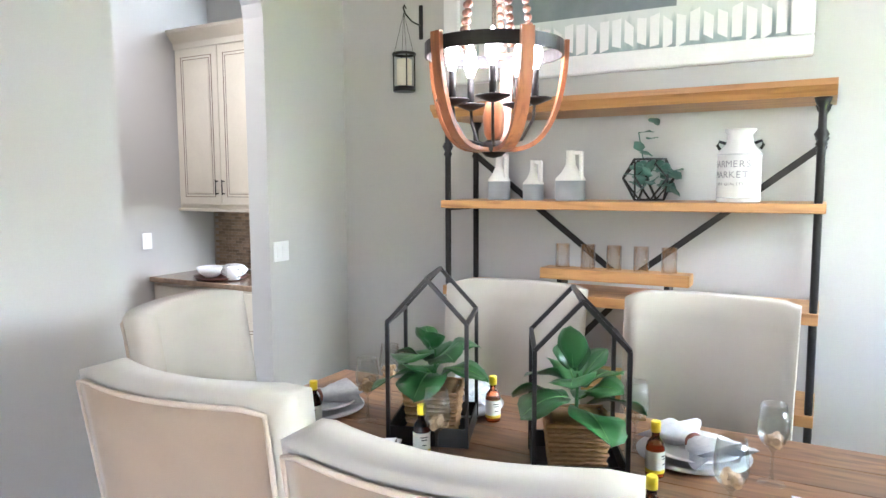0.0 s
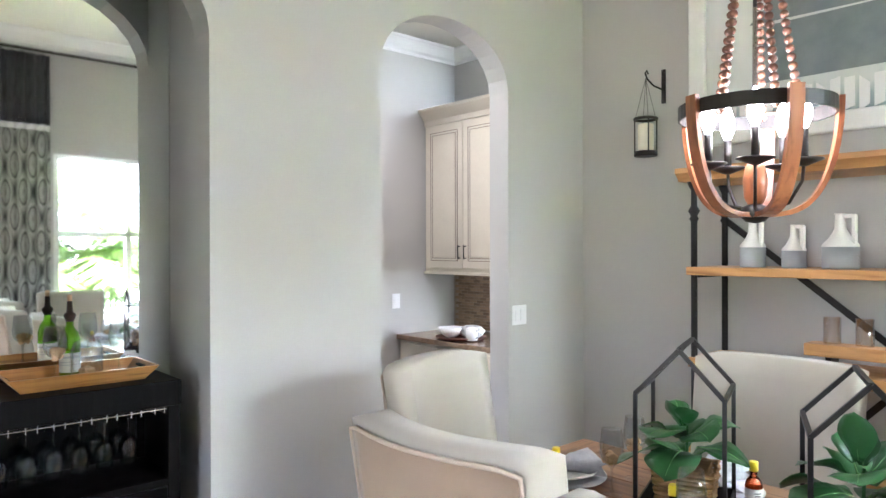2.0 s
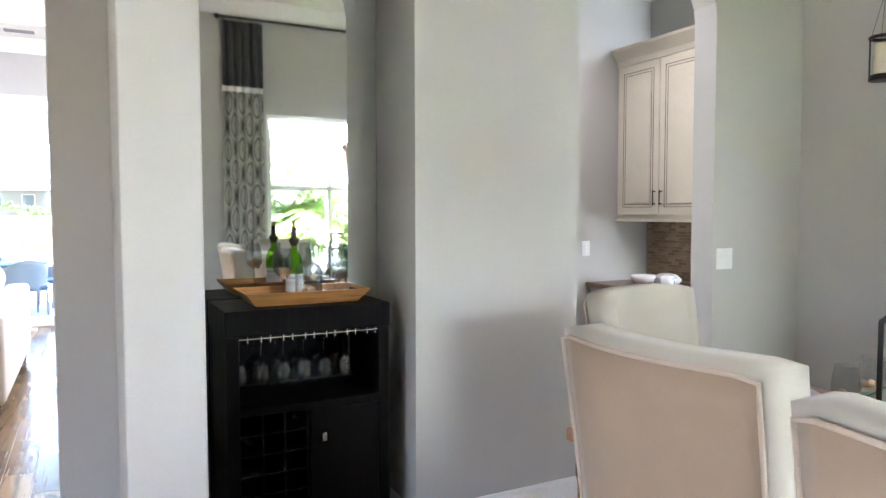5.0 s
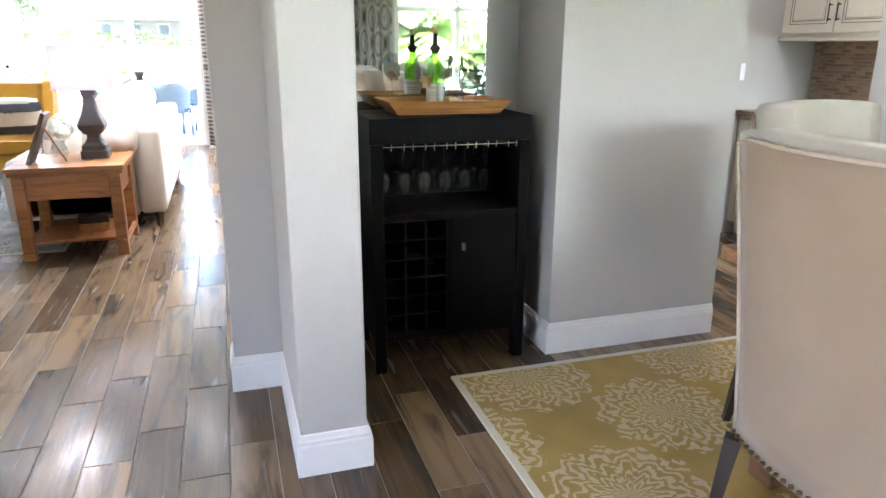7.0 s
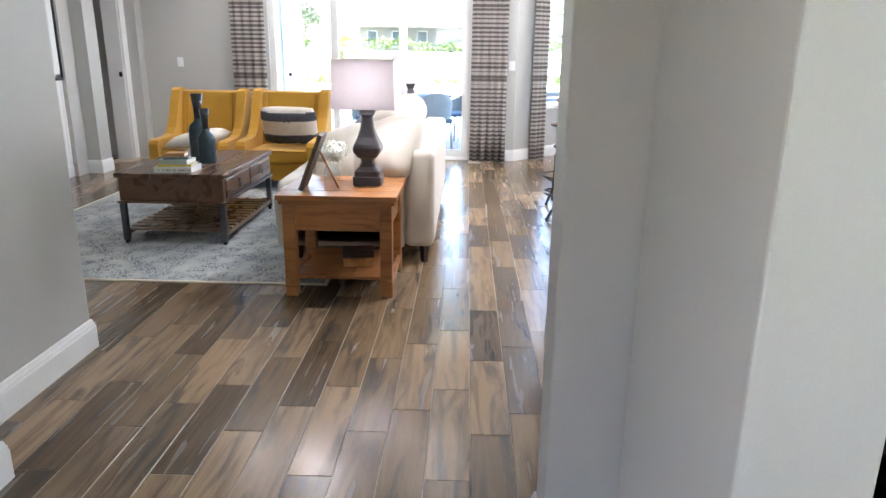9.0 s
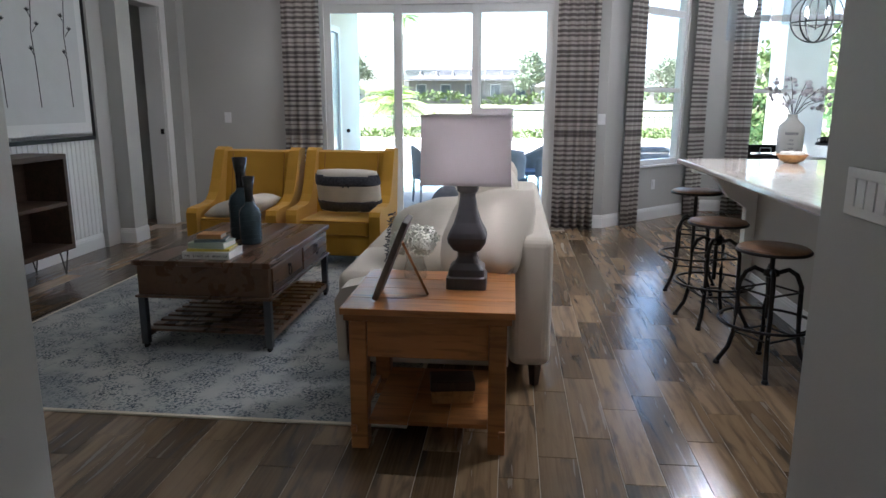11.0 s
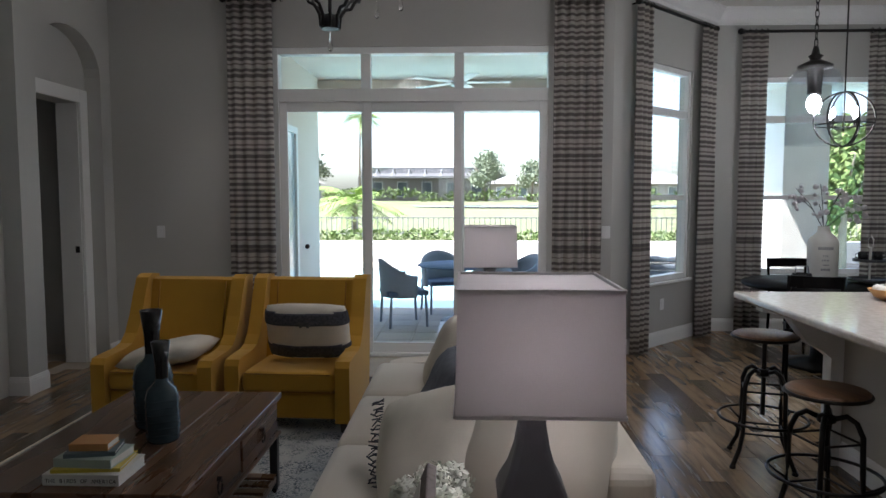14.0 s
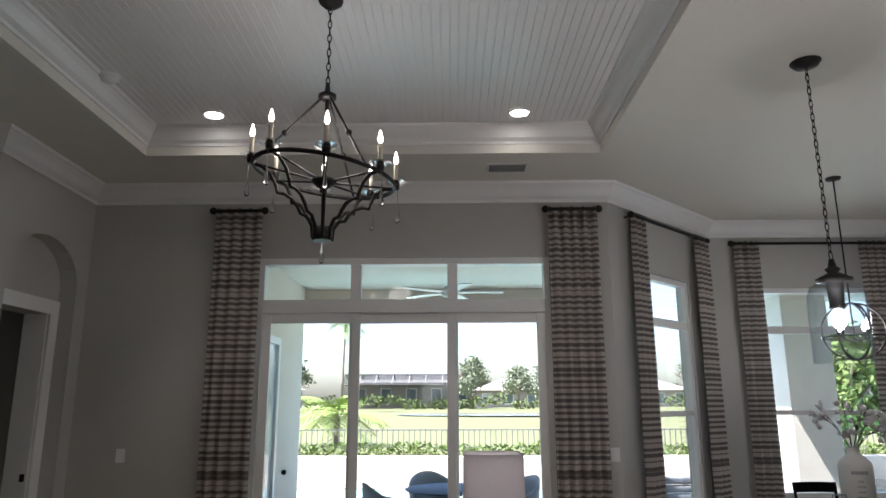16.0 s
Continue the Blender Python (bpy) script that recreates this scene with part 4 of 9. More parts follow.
def wine_glass(at, height=0.21, filled=5, seed=1, label="stemmed wine glass half full of corks", upside=False):
    g = thing("wine_glass", label, "glass", at, seed * 37)
    bm = bmesh.new()
    s = height / 0.21
    prof = [(0.034, 0.0), (0.033, 0.003), (0.006, 0.008), (0.0042, 0.03), (0.004, 0.085), (0.010, 0.094), (0.030, 0.112), (0.038, 0.135), (0.038, 0.16), (0.031, 0.21), (0.0296, 0.21), (0.0362, 0.16), (0.0362, 0.136), (0.028, 0.114), (0.008, 0.099), (0.0, 0.098)]
    lathe(bm, [(r * s, (height - z * s) if upside else z * s) for r, z in prof], 20, cap=False)
    p = part("bowl", bm, CLEAR, g, smooth=True)
    p.visible_shadow = False
    if filled:
        corks(g, 0.034 * s, 0.098 * s, filled, seed)
    return g


for i, (x, y) in enumerate(((-1.34, 1.90), (-1.38, 2.10), (-0.95, 1.70), (-0.46, 2.06), (-0.08, 2.02), (-0.15, 1.70), (0.3, 1.5), (0.62, 2.2))):
    wine_glass((x, y, TOP), 0.225, 6, i + 3)


def syrup_bottle(at, turn, liquid, label):
    b = thing("small_bottle", label, "bottle", (*at, TOP), turn, group="small bottles on the table")
    bm = bmesh.new()
    lathe(bm, [(0.022, 0.0), (0.026, 0.004), (0.026, 0.085), (0.022, 0.10), (0.011, 0.115), (0.011, 0.135)], 20)
    part("body", bm, liquid, b, smooth=True)
    bm = bmesh.new()
    lathe(bm, [(0.0135, 0.130), (0.0135, 0.157), (0.012, 0.160)], 16)
    part("cap", bm, YELLOW, b, "yellow screw cap")
    bm = bmesh.new()
    lathe(bm, [(0.0264, 0.022), (0.0264, 0.078)], 24, cap=False)
    lab = part("label", bm, PAPER, b, "white paper label", smooth=True)
    bm = bmesh.new()
    lathe(bm, [(0.0267, 0.016), (0.0267, 0.026)], 24, cap=False)
    part("label_band", bm, YELLOW, lab, "yellow label band", smooth=True)
    bm = bmesh.new()
    for z, w in ((0.064, 0.9), (0.056, 0.7), (0.040, 0.5)):
        for s0 in (0, math.pi):
            pts = [(0.0268 * math.cos(a), 0.0268 * math.sin(a)) for a in [s0 - w / 2 + w * k / 4 for k in range(5)]]
            for (x0, y0), (x1, y1) in zip(pts, pts[1:]):
                bm.faces.new([bm.verts.new(q) for q in ((x0, y0, z), (x1, y1, z), (x1, y1, z + 0.003), (x0, y0, z + 0.003))])
    part("label_lines", bm, INK, lab, "dark printed label lines")


DARK_LIQ = glass("dark_brown_glass", (0.12, 0.02, 0.01))
for at, liq in (((-1.47, 1.77), DARK_LIQ), ((-1.02, 1.73), DARK_LIQ), ((-0.96, 2.11), AMBER), ((-0.37, 1.92), AMBER), ((-0.30, 1.55), AMBER)):
    syrup_bottle(at, 40 * at[0], liq, "small amber syrup bottle with a yellow cap and white label")


def leaf_mesh(bm, base, direction, length, width, droop, roll, n=7):
    """A broad leaf with a midrib fold and a wavy edge."""
    d = Vector(direction).normalized()
    side = d.cross(Vector((0, 0, 1)))
    side = side.normalized() if side.length > 0.01 else Vector((1, 0, 0))
    up = side.cross(d).normalized()
    side, up = side * math.cos(roll) + up * math.sin(roll), up * math.cos(roll) - side * math.sin(roll)
    rows = []
    for i in range(n + 1):
        t = i / n
        w = width * 0.52 * math.sin(math.pi * min(1.0, 0.02 + 0.98 * t ** 1.35)) ** 0.55 + 0.0006
        c = Vector(base) + d * length * t - Vector((0, 0, 1)) * droop * length * t * t
        wave = 0.05 * width * math.sin(9 * t)
        rows.append([bm.verts.new(c + side * w * s + up * (abs(s) * w * 0.10 + wave * s)) for s in (-1, -0.5, 0, 0.5, 1)])
    for a, b in zip(rows, rows[1:]):
        for j in range(4):
            bm.faces.new((a[j], a[j + 1], b[j + 1], b[j])).smooth = True
    bm.normal_update()
    bmesh.ops.solidify(bm, geom=[f for f in bm.faces], thickness=0.0012)


def house_lantern(at, turn, tall, seed):
    """A black metal house frame over a tray."""
    h = thing("house_lantern", "open black metal house-shaped lantern frame standing on the table", "lantern", (*at, TOP), turn, group="house lanterns")
    w, d, eave, ridge, t = 0.125, 0.135, tall * 0.74, tall, 0.012
    for sx in (-1, 1):
        for sy in (-1, 1):
            bm = bmesh.new()
            bar(bm, (sx * w, sy * d, 0), (sx * w, sy * d, eave), t)
            part("post", bm, BLACK_METAL, h)
    for sx in (-1, 1):
        bm = bmesh.new()
        bar(bm, (sx * w, -d, eave), (sx * w, d, eave), t)
        part("eave_bar", bm, BLACK_METAL, h)
        for sy in (-1, 1):
            bm = bmesh.new()
            bar(bm, (sx * w, sy * d, eave), (0, sy * d, ridge), t)
            part("rafter", bm, BLACK_METAL, h)
    bm = bmesh.new()
    bar(bm, (0, -d, ridge), (0, d, ridge), t)
    part("ridge_bar", bm, BLACK_METAL, h)
    bm = bmesh.new()
    box(bm, (-w, -d, 0.0), (w, d, 0.008))
    for a, b in (((-w - 0.003, -d, 0), (-w + 0.002, d, 0.06)), ((w - 0.002, -d, 0), (w + 0.003, d, 0.06)), ((-w, -d - 0.003, 0), (w, -d + 0.002, 0.06)), ((-w, d - 0.002, 0), (w, d + 0.003, 0.06))):
        box(bm, a, b)
    part("tray", bm, BLACK_METAL, h)
    # the basket, woven row on row
    k = thing("plant_basket", "square woven seagrass basket with a leafy fiddle-leaf plant", "plant", (*at, TOP + 0.009), turn, group="plants in house lanterns")
    bm = bmesh.new()
    box(bm, (-0.07, -0.07, 0), (0.07, 0.07, 0.15), 0.006)
    body = part("basket", bm, WICKER, k)
    for j in range(11):
        z = 0.007 + j * 0.0138
        r = 0.072 + 0.016 * j / 11
        bm = bmesh.new()
        pts = []
        for s, (ax, ay) in enumerate(((1, 0), (0, 1), (-1, 0), (0, -1))):
            for q in range(8):
                u = q / 8 * 2 - 1
                px, py = (r, u * r) if ax == 1 else (-u * r, r) if ay == 1 else (-r, -u * r) if ax == -1 else (u * r, -r)
                bulge = 0.0035 * math.cos(math.pi * (q + j))
                pts.append((px + ax * bulge, py + ay * bulge, z))
        sweep(bm, pts, 0.0062, 6, closed=True)
        part("weave", bm, WICKER, body)
    bm = bmesh.new()
    rod(bm, (0, 0, 0.12), (0.004, 0.003, 0.27), 0.007, 7, 0.004)
    part("stem", bm, LEAF, k)
    rr = random.Random(seed)
    spec = [(0.32, 0.178, 0.50)] * 5 + [(0.80, 0.165, 0.50)] * 5 + [(1.6, 0.12, 0.25), (2.4, 0.10, 0.15), (1.8, 0.09, 0.2)]
    if seed == 5:
        spec.append((9.0, 0.115, 0.0))
    for i, (rise, size, fall) in enumerate(spec):
        a = i * (2 * math.pi / 5) + seed + (0.62 * (i // 5)) + rr.uniform(-0.2, 0.2)
        z = 0.165 + 0.008 * i
        bm = bmesh.new()
        ln = size * rr.uniform(0.92, 1.1)
        d = Vector((math.cos(a), math.sin(a), rise)).normalized()
        base = Vector((0.012 * math.cos(a), 0.012 * math.sin(a), z)) + d * 0.02
        leaf_mesh(bm, base, d, ln, ln * (0.82 if i < 10 else 0.72), fall, rr.uniform(-0.45, 0.45), 9)
        lf = part("leaf", bm, LEAF, k)
        bm = bmesh.new()
        n = 8
        pts = [base + d * ln * (0.94 * q / n) - Vector((0, 0, 1)) * fall * ln * (0.94 * q / n) ** 2 + Vector((0, 0, 0.0022)) for q in range(n + 1)]
        sweep(bm, pts, lambda u: 0.0021 * (1 - 0.75 * u), 5)
        part("midrib", bm, LEAF_RIB, lf, "pale green midrib")


house_lantern((-1.09, 1.93), 20, 0.53, 1)
house_lantern((-0.585, 1.87), 24, 0.51, 5)


# ---- chandelier of bent wood ----
cd = thing("wood_chandelier", "bowl chandelier of bent reddish wood with candle bulbs and bead chains", "chandelier", (-0.885, 1.95, 0))
RING_R, RZ, LOWZ = 0.205, 1.985, 1.685
bm = bmesh.new()
for z0, z1, r0, r1 in ((RZ - 0.02, RZ + 0.02, RING_R, RING_R + 0.006),):
    n = 48
    for i in range(n):
        a, b = 2 * math.pi * i / n, 2 * math.pi * (i + 1) / n
        q = [[(r * math.cos(t), r * math.sin(t), z) for t in (a, b)] for r, z in ((r0, z0), (r1, z0), (r1, z1), (r0, z1))]
        for u in range(4):
            v = (u + 1) % 4
            bm.faces.new([bm.verts.new(p) for p in (q[u][0], q[u][1], q[v][1], q[v][0])]).smooth = False
bmesh.ops.remove_doubles(bm, verts=bm.verts, dist=0.0001)
part("top_ring", bm, BLACK_METAL, cd, "black iron ring")
for i in range(5):
    a = 2 * math.pi * i / 5 + 0.55
    bm = bmesh.new()
    n = 18
    sec = []
    for j in range(n + 1):
        t = j / n
        ang = t * math.pi / 2
        r = (RING_R + 0.016) * math.cos(ang * 0.96) ** 0.62 if t < 1 else 0.03
        r = max(r, 0.03)
        z = RZ + 0.03 - (RZ + 0.03 - LOWZ) * math.sin(ang)
        c, s = math.cos(a), math.sin(a)
        nx, nz = math.cos(ang), -math.sin(ang)
        row = []
        for off, wd in ((-0.007, -0.02), (0.007, -0.02), (0.007, 0.02), (-0.007, 0.02)):
            rr_, zz = r + off * nx, z + off * nz
            row.append(bm.verts.new((rr_ * c - wd * s, rr_ * s + wd * c, zz)))
        sec.append(row)
    for p, q in zip(sec, sec[1:]):
        for u in range(4):
            bm.faces.new((p[u], p[(u + 1) % 4], q[(u + 1) % 4], q[u]))
    bm.faces.new(sec[0][::-1])
    bm.faces.new(sec[-1])
    part("bent_rib", bm, BENT_WOOD, cd, "bent reddish wooden rib")
bm = bmesh.new()
lathe(bm, [(0.0, LOWZ - 0.025), (0.025, LOWZ - 0.02), (0.045, LOWZ), (0.04, LOWZ + 0.02), (0.02, LOWZ + 0.03)], 20)
part("bottom_cap", bm, BLACK_METAL, cd, smooth=True)
bm = bmesh.new()
lathe(bm, [(0.02, LOWZ + 0.03), (0.030, LOWZ + 0.05), (0.034, LOWZ + 0.10), (0.026, LOWZ + 0.14), (0.018, LOWZ + 0.15)], 20)
part("turned_hub", bm, BENT_WOOD, cd, "turned wooden hub", smooth=True)
bm = bmesh.new()
lathe(bm, [(0.018, LOWZ + 0.15), (0.020, LOWZ + 0.17), (0.008, LOWZ + 0.18), (0.006, RZ + 0.30)], 14)
part("stem", bm, CHROME, cd, "polished steel stem", smooth=True)
for i in range(5):
    a = 2 * math.pi * i / 5 + 0.1
    c, s = math.cos(a), math.sin(a)
    bm = bmesh.new()
    sweep(bm, [(0.03 * c, 0.03 * s, LOWZ + 0.015), (0.09 * c, 0.09 * s, LOWZ + 0.03), (0.125 * c, 0.125 * s, LOWZ + 0.09), (0.13 * c, 0.13 * s, LOWZ + 0.145)], 0.005, 7)
    arm = part("arm", bm, BLACK_METAL, cd, "black iron arm")
    bm = bmesh.new()
    lathe(bm, [(0.006, LOWZ + 0.13), (0.052, LOWZ + 0.148), (0.05, LOWZ + 0.152), (0.006, LOWZ + 0.146)], 20, at=(0.13 * c, 0.13 * s, 0))
    part("drip_pan", bm, BLACK_METAL, arm, smooth=True)
    bm = bmesh.new()
    lathe(bm, [(0.011, LOWZ + 0.146), (0.011, LOWZ + 0.235)], 14, at=(0.13 * c, 0.13 * s, 0))
    part("candle_sleeve", bm, BLACK_METAL, arm)
    bm = bmesh.new()
    lathe(bm, [(0.008, LOWZ + 0.236), (0.020, LOWZ + 0.265), (0.021, LOWZ + 0.285), (0.013, LOWZ + 0.32), (0.003, LOWZ + 0.345)], 14, at=(0.13 * c, 0.13 * s, 0))
    part("bulb", bm, BULB, arm, "lit candle bulb", smooth=True)
for i in range(5):
    a = 2 * math.pi * i / 5 + 0.55
    for j in range(26):
        t = j / 25
        r = 0.085 * (1 - t) ** 1.2 + 0.035
        z = RZ + 0.0 + 0.62 * t
        if i == 0 and j == 0:
            bm = bmesh.new()
            bmesh.ops.create_icosphere(bm, subdivisions=2, radius=0.0125)
            bead_mesh = finish(bm, "bead", mat("wooden_bead", (0.14, 0.06, 0.035), (0.09, 0.04, 0.025), rough=0.5, scale=20, vary=0.2), True)
        ob = new("bead", bead_mesh)
        ob.parent = cd
        ob.matrix_basis = pose(r * math.cos(a), r * math.sin(a), z)
bm = bmesh.new()
rod(bm, (0, 0, RZ + 0.30), (0, 0, DIN_H - 0.03), 0.006, 8)
lathe(bm, [(0.0, DIN_H), (0.065, DIN_H), (0.06, DIN_H - 0.02), (0.0, DIN_H - 0.035)], 20, cap=False)
lathe(bm, [(0.02, RZ + 0.76), (0.045, RZ + 0.765), (0.045, RZ + 0.785), (0.01, RZ + 0.80)], 18)
part("hanging_rod", bm, BLACK_METAL, cd)

# ---- etagere against the north wall ----
et = thing("shelf_unit", "tall open shelf of honey pine boards on black iron posts", "shelf", (-0.885, 3.42, 0))
HX = 0.875
bm = bmesh.new()
prism(bm, [(-0.215, 1.925), (0.20, 1.925), (0.20, 1.99), (-0.255, 1.99), (-0.255, 1.965), (-0.235, 1.95)], -HX - 0.06, HX + 0.05, "x")
part("top_board", bm, PINE, et, "thick honey pine cornice board")
for z, t in ((1.49, 0.042), (1.03, 0.10), (0.59, 0.10), (0.16, 0.06)):
    bm = bmesh.new()
    if t > 0.08:
        box(bm, (-HX - 0.02, -0.20, z - 0.05), (HX + 0.02, 0.19, z), 0.004)
    else:
        box(bm, (-HX - 0.03, -0.20, z - t), (HX + 0.03, 0.19, z), 0.004)
    part("shelf_board", bm, PINE, et, "honey pine shelf board")
for sx in (-1, 1):
    for y in (-0.17, 0.165):
        bm = bmesh.new()
        prof = [(0.022, 0.0), (0.026, 0.03), (0.016, 0.05), (0.016, 1.72), (0.024, 1.735), (0.016, 1.75), (0.030, 1.775), (0.016, 1.80), (0.015, 1.88), (0.028, 1.905), (0.034, 1.924)]
        lathe(bm, prof, 14, at=(sx * HX, y, 0))
        part("post", bm, BLACK_METAL, et, "turned black iron post", smooth=True)
    bm = bmesh.new()
    bar(bm, (sx * HX, -0.17, 1.44), (sx * HX, 0.165, 1.44), 0.012)
    part("side_bar", bm, BLACK_METAL, et)
    bm = bmesh.new()
    bar(bm, (sx * HX, 0.165, 1.74), (sx * 0.05, 0.165, 1.10), 0.012, 0.032)
    part("brace", bm, BLACK_METAL, et, "diagonal flat iron brace")
    bm = bmesh.new()
    bar(bm, (sx * 0.35, 0.165, 0.62), (0, 0.165, 1.0), 0.012, 0.032)
    part("brace", bm, BLACK_METAL, et, "diagonal flat iron brace")

S1 = 1.491


def jug(x, h, r, seed):
    j = thing("ceramic_jug", "cream and grey ceramic jug with square handle on the shelf", "jug", (x, 3.36, S1), 160, group="ceramic jugs")
    bm = bmesh.new()
    lathe(bm, [(r * 0.95, 0.0), (r, 0.006), (r, h * 0.40)], 28)
    part("base", bm, GREY_GLAZE, j, "grey glazed base", smooth=True)
    bm = bmesh.new()
    lathe(bm, [(r, h * 0.40), (r * 0.98, h * 0.44), (r * 0.6, h * 0.56), (r * 0.32, h * 0.72), (r * 0.28, h * 0.97), (r * 0.34, h), (r * 0.24, h * 0.985), (r * 0.2, h * 0.7)], 28, cap=False)
    part("neck", bm, CERAMIC, j, "cream ceramic neck", smooth=True)
    bm = bmesh.new()
    bar(bm, (-r * 0.25, 0, h * 0.95), (-r * 0.92, 0, h * 0.95), 0.016)
    bar(bm, (-r * 0.90, 0, h * 0.97), (-r * 0.90, 0, h * 0.40), 0.016)
    part("handle", bm, CERAMIC, j)


for x, h, r in ((-1.51, 0.245, 0.060), (-1.315, 0.205, 0.054), (-1.115, 0.25, 0.076)):
    jug(x, h, r, 1)

gp = thing("geometric_planter", "faceted black wire planter with trailing eucalyptus on the shelf", "plant", (-0.73, 3.38, S1))
bm = bmesh.new()
ringz = [(0.07, 0.006, 0.0), (0.125, 0.11, 0.5), (0.075, 0.20, 0.0)]
pts = [[Vector((r * math.cos(2 * math.pi * (i + o) / 5), r * math.sin(2 * math.pi * (i + o) / 5), z)) for i in range(5)] for r, z, o in ringz]
for i in range(5):
    for lvl in (0, 2):
        bar(bm, pts[lvl][i], pts[lvl][(i + 1) % 5], 0.008)
    for a, b in ((pts[0][i], pts[1][i]), (pts[0][(i + 1) % 5], pts[1][i]), (pts[1][i], pts[2][i]), (pts[1][i], pts[2][(i + 1) % 5])):
        bar(bm, a, b, 0.008)
part("wire_frame", bm, BLACK_METAL, gp)
rr = random.Random(11)
for i in range(46):
    a, e = rr.uniform(0, 6.28), rr.uniform(-0.5, 1.3)
    bm = bmesh.new()
    base = Vector((0.10 * math.cos(a) * math.cos(e) * rr.uniform(0.3, 1.1) + 0.03, 0.09 * math.sin(a) * math.cos(e) * rr.uniform(0.3, 1) - 0.045, 0.085 + 0.08 * math.sin(e)))
    if i > 40:
        base = Vector((-0.06 + 0.02 * (i - 40), -0.02, 0.20 + 0.045 * (i - 40) * 0.7))
    leaf_mesh(bm, base, (math.cos(a), math.sin(a), rr.uniform(-0.3, 0.8)), rr.uniform(0.055, 0.078), rr.uniform(0.05, 0.068), 0.2, rr.uniform(-1, 1), 4)
    part("leaf", bm, EUCA, gp)
bm = bmesh.new()
sweep(bm, [(0, 0, 0.1), (-0.03, -0.02, 0.22), (-0.05, -0.02, 0.33)], 0.003, 6)
part("stem", bm, EUCA, gp)


def letters(text, size, parent, material, place, name="lettering"):
    """Raised letters of the built-in font, each set by place(offset)."""
    off = -0.5 * size * 0.66 * len(text)
    for c in text:
        if c != " ":
            cu = bpy.data.curves.new("letter", "FONT")
            cu.body, cu.size, cu.extrude, cu.align_x = c, size, 0.0006, "CENTER"
            cu.materials.append(material)
            ob = new(name, cu)
            ob.parent = parent
            ob.matrix_basis = place(off + size * 0.33)
        off += size * 0.66


mc = thing("milk_can", "worn white enamel milk can with grey raised lettering on the shelf", "can", (-0.33, 3.37, S1), 0)
bm = bmesh.new()
lathe(bm, [(0.088, 0.0), (0.092, 0.004), (0.092, 0.215), (0.086, 0.225), (0.056, 0.262), (0.052, 0.30), (0.066, 0.318), (0.068, 0.325), (0.060, 0.325), (0.047, 0.30)], 32, cap=False)
part("body", bm, ENAMEL, mc, smooth=True)
for z in (0.02, 0.212):
    bm = bmesh.new()
    sweep(bm, [(0.093 * math.cos(t), 0.093 * math.sin(t), z) for t in [2 * math.pi * i / 32 for i in range(32)]], 0.003, 6, closed=True)
    part("rim", bm, GREY_CHINA, mc, "worn grey rim")
for sx in (-1, 1):
    bm = bmesh.new()
    sweep(bm, [(sx * 0.060, 0, 0.262), (sx * 0.088, 0, 0.272), (sx * 0.096, 0, 0.255), (sx * 0.084, 0, 0.236)], 0.007, 8)
    part("handle", bm, BLACK_METAL, mc, "dark worn handle")
GREY_INK = mat("grey_lettering", (0.28, 0.28, 0.29), rough=0.6, bump=0)
for text, size, z in (("FARMERS", 0.042, 0.155), ("MARKET", 0.042, 0.108), ("EST QUALITY", 0.018, 0.075)):
    def on_can(o, z=z):
        a = o / 0.0925
        return pose(0, 0, z, 0, 0, math.degrees(a) - 22) @ pose(0, -0.0932, 0, 90, 0, 0)
    letters(text, size, mc, GREY_INK, on_can)

VOTIVE = pane_glass("silvered_glass", (0.99, 0.99, 0.985), 0.35, 0.7)
rk = thing("tube_vase_rack", "row of five small glass vases on a rustic wooden block", "vase", (-0.87, 3.30, 1.031))
bm = bmesh.new()
box(bm, (-0.36, -0.06, 0.07), (0.36, 0.06, 0.125), 0.004)
part("block", bm, PINE, rk, "rustic wooden block")
for sx in (-1, 1):
    bm = bmesh.new()
    box(bm, (sx * 0.26 - 0.012, -0.05, 0.0), (sx * 0.26 + 0.012, 0.05, 0.07))
    part("foot", bm, BLACK_METAL, rk, "black iron foot")
for i in range(5):
    bm = bmesh.new()
    lathe(bm, [(0.0, 0.1), (0.030, 0.1), (0.036, 0.106), (0.036, 0.225), (0.0335, 0.225), (0.0335, 0.108), (0.0, 0.105)], 20, at=(-0.26 + 0.13 * i, 0, 0.02), cap=False)
    p = part("glass_vase", bm, VOTIVE, rk, "small clear glass vase", smooth=True)
    p.visible_shadow = False

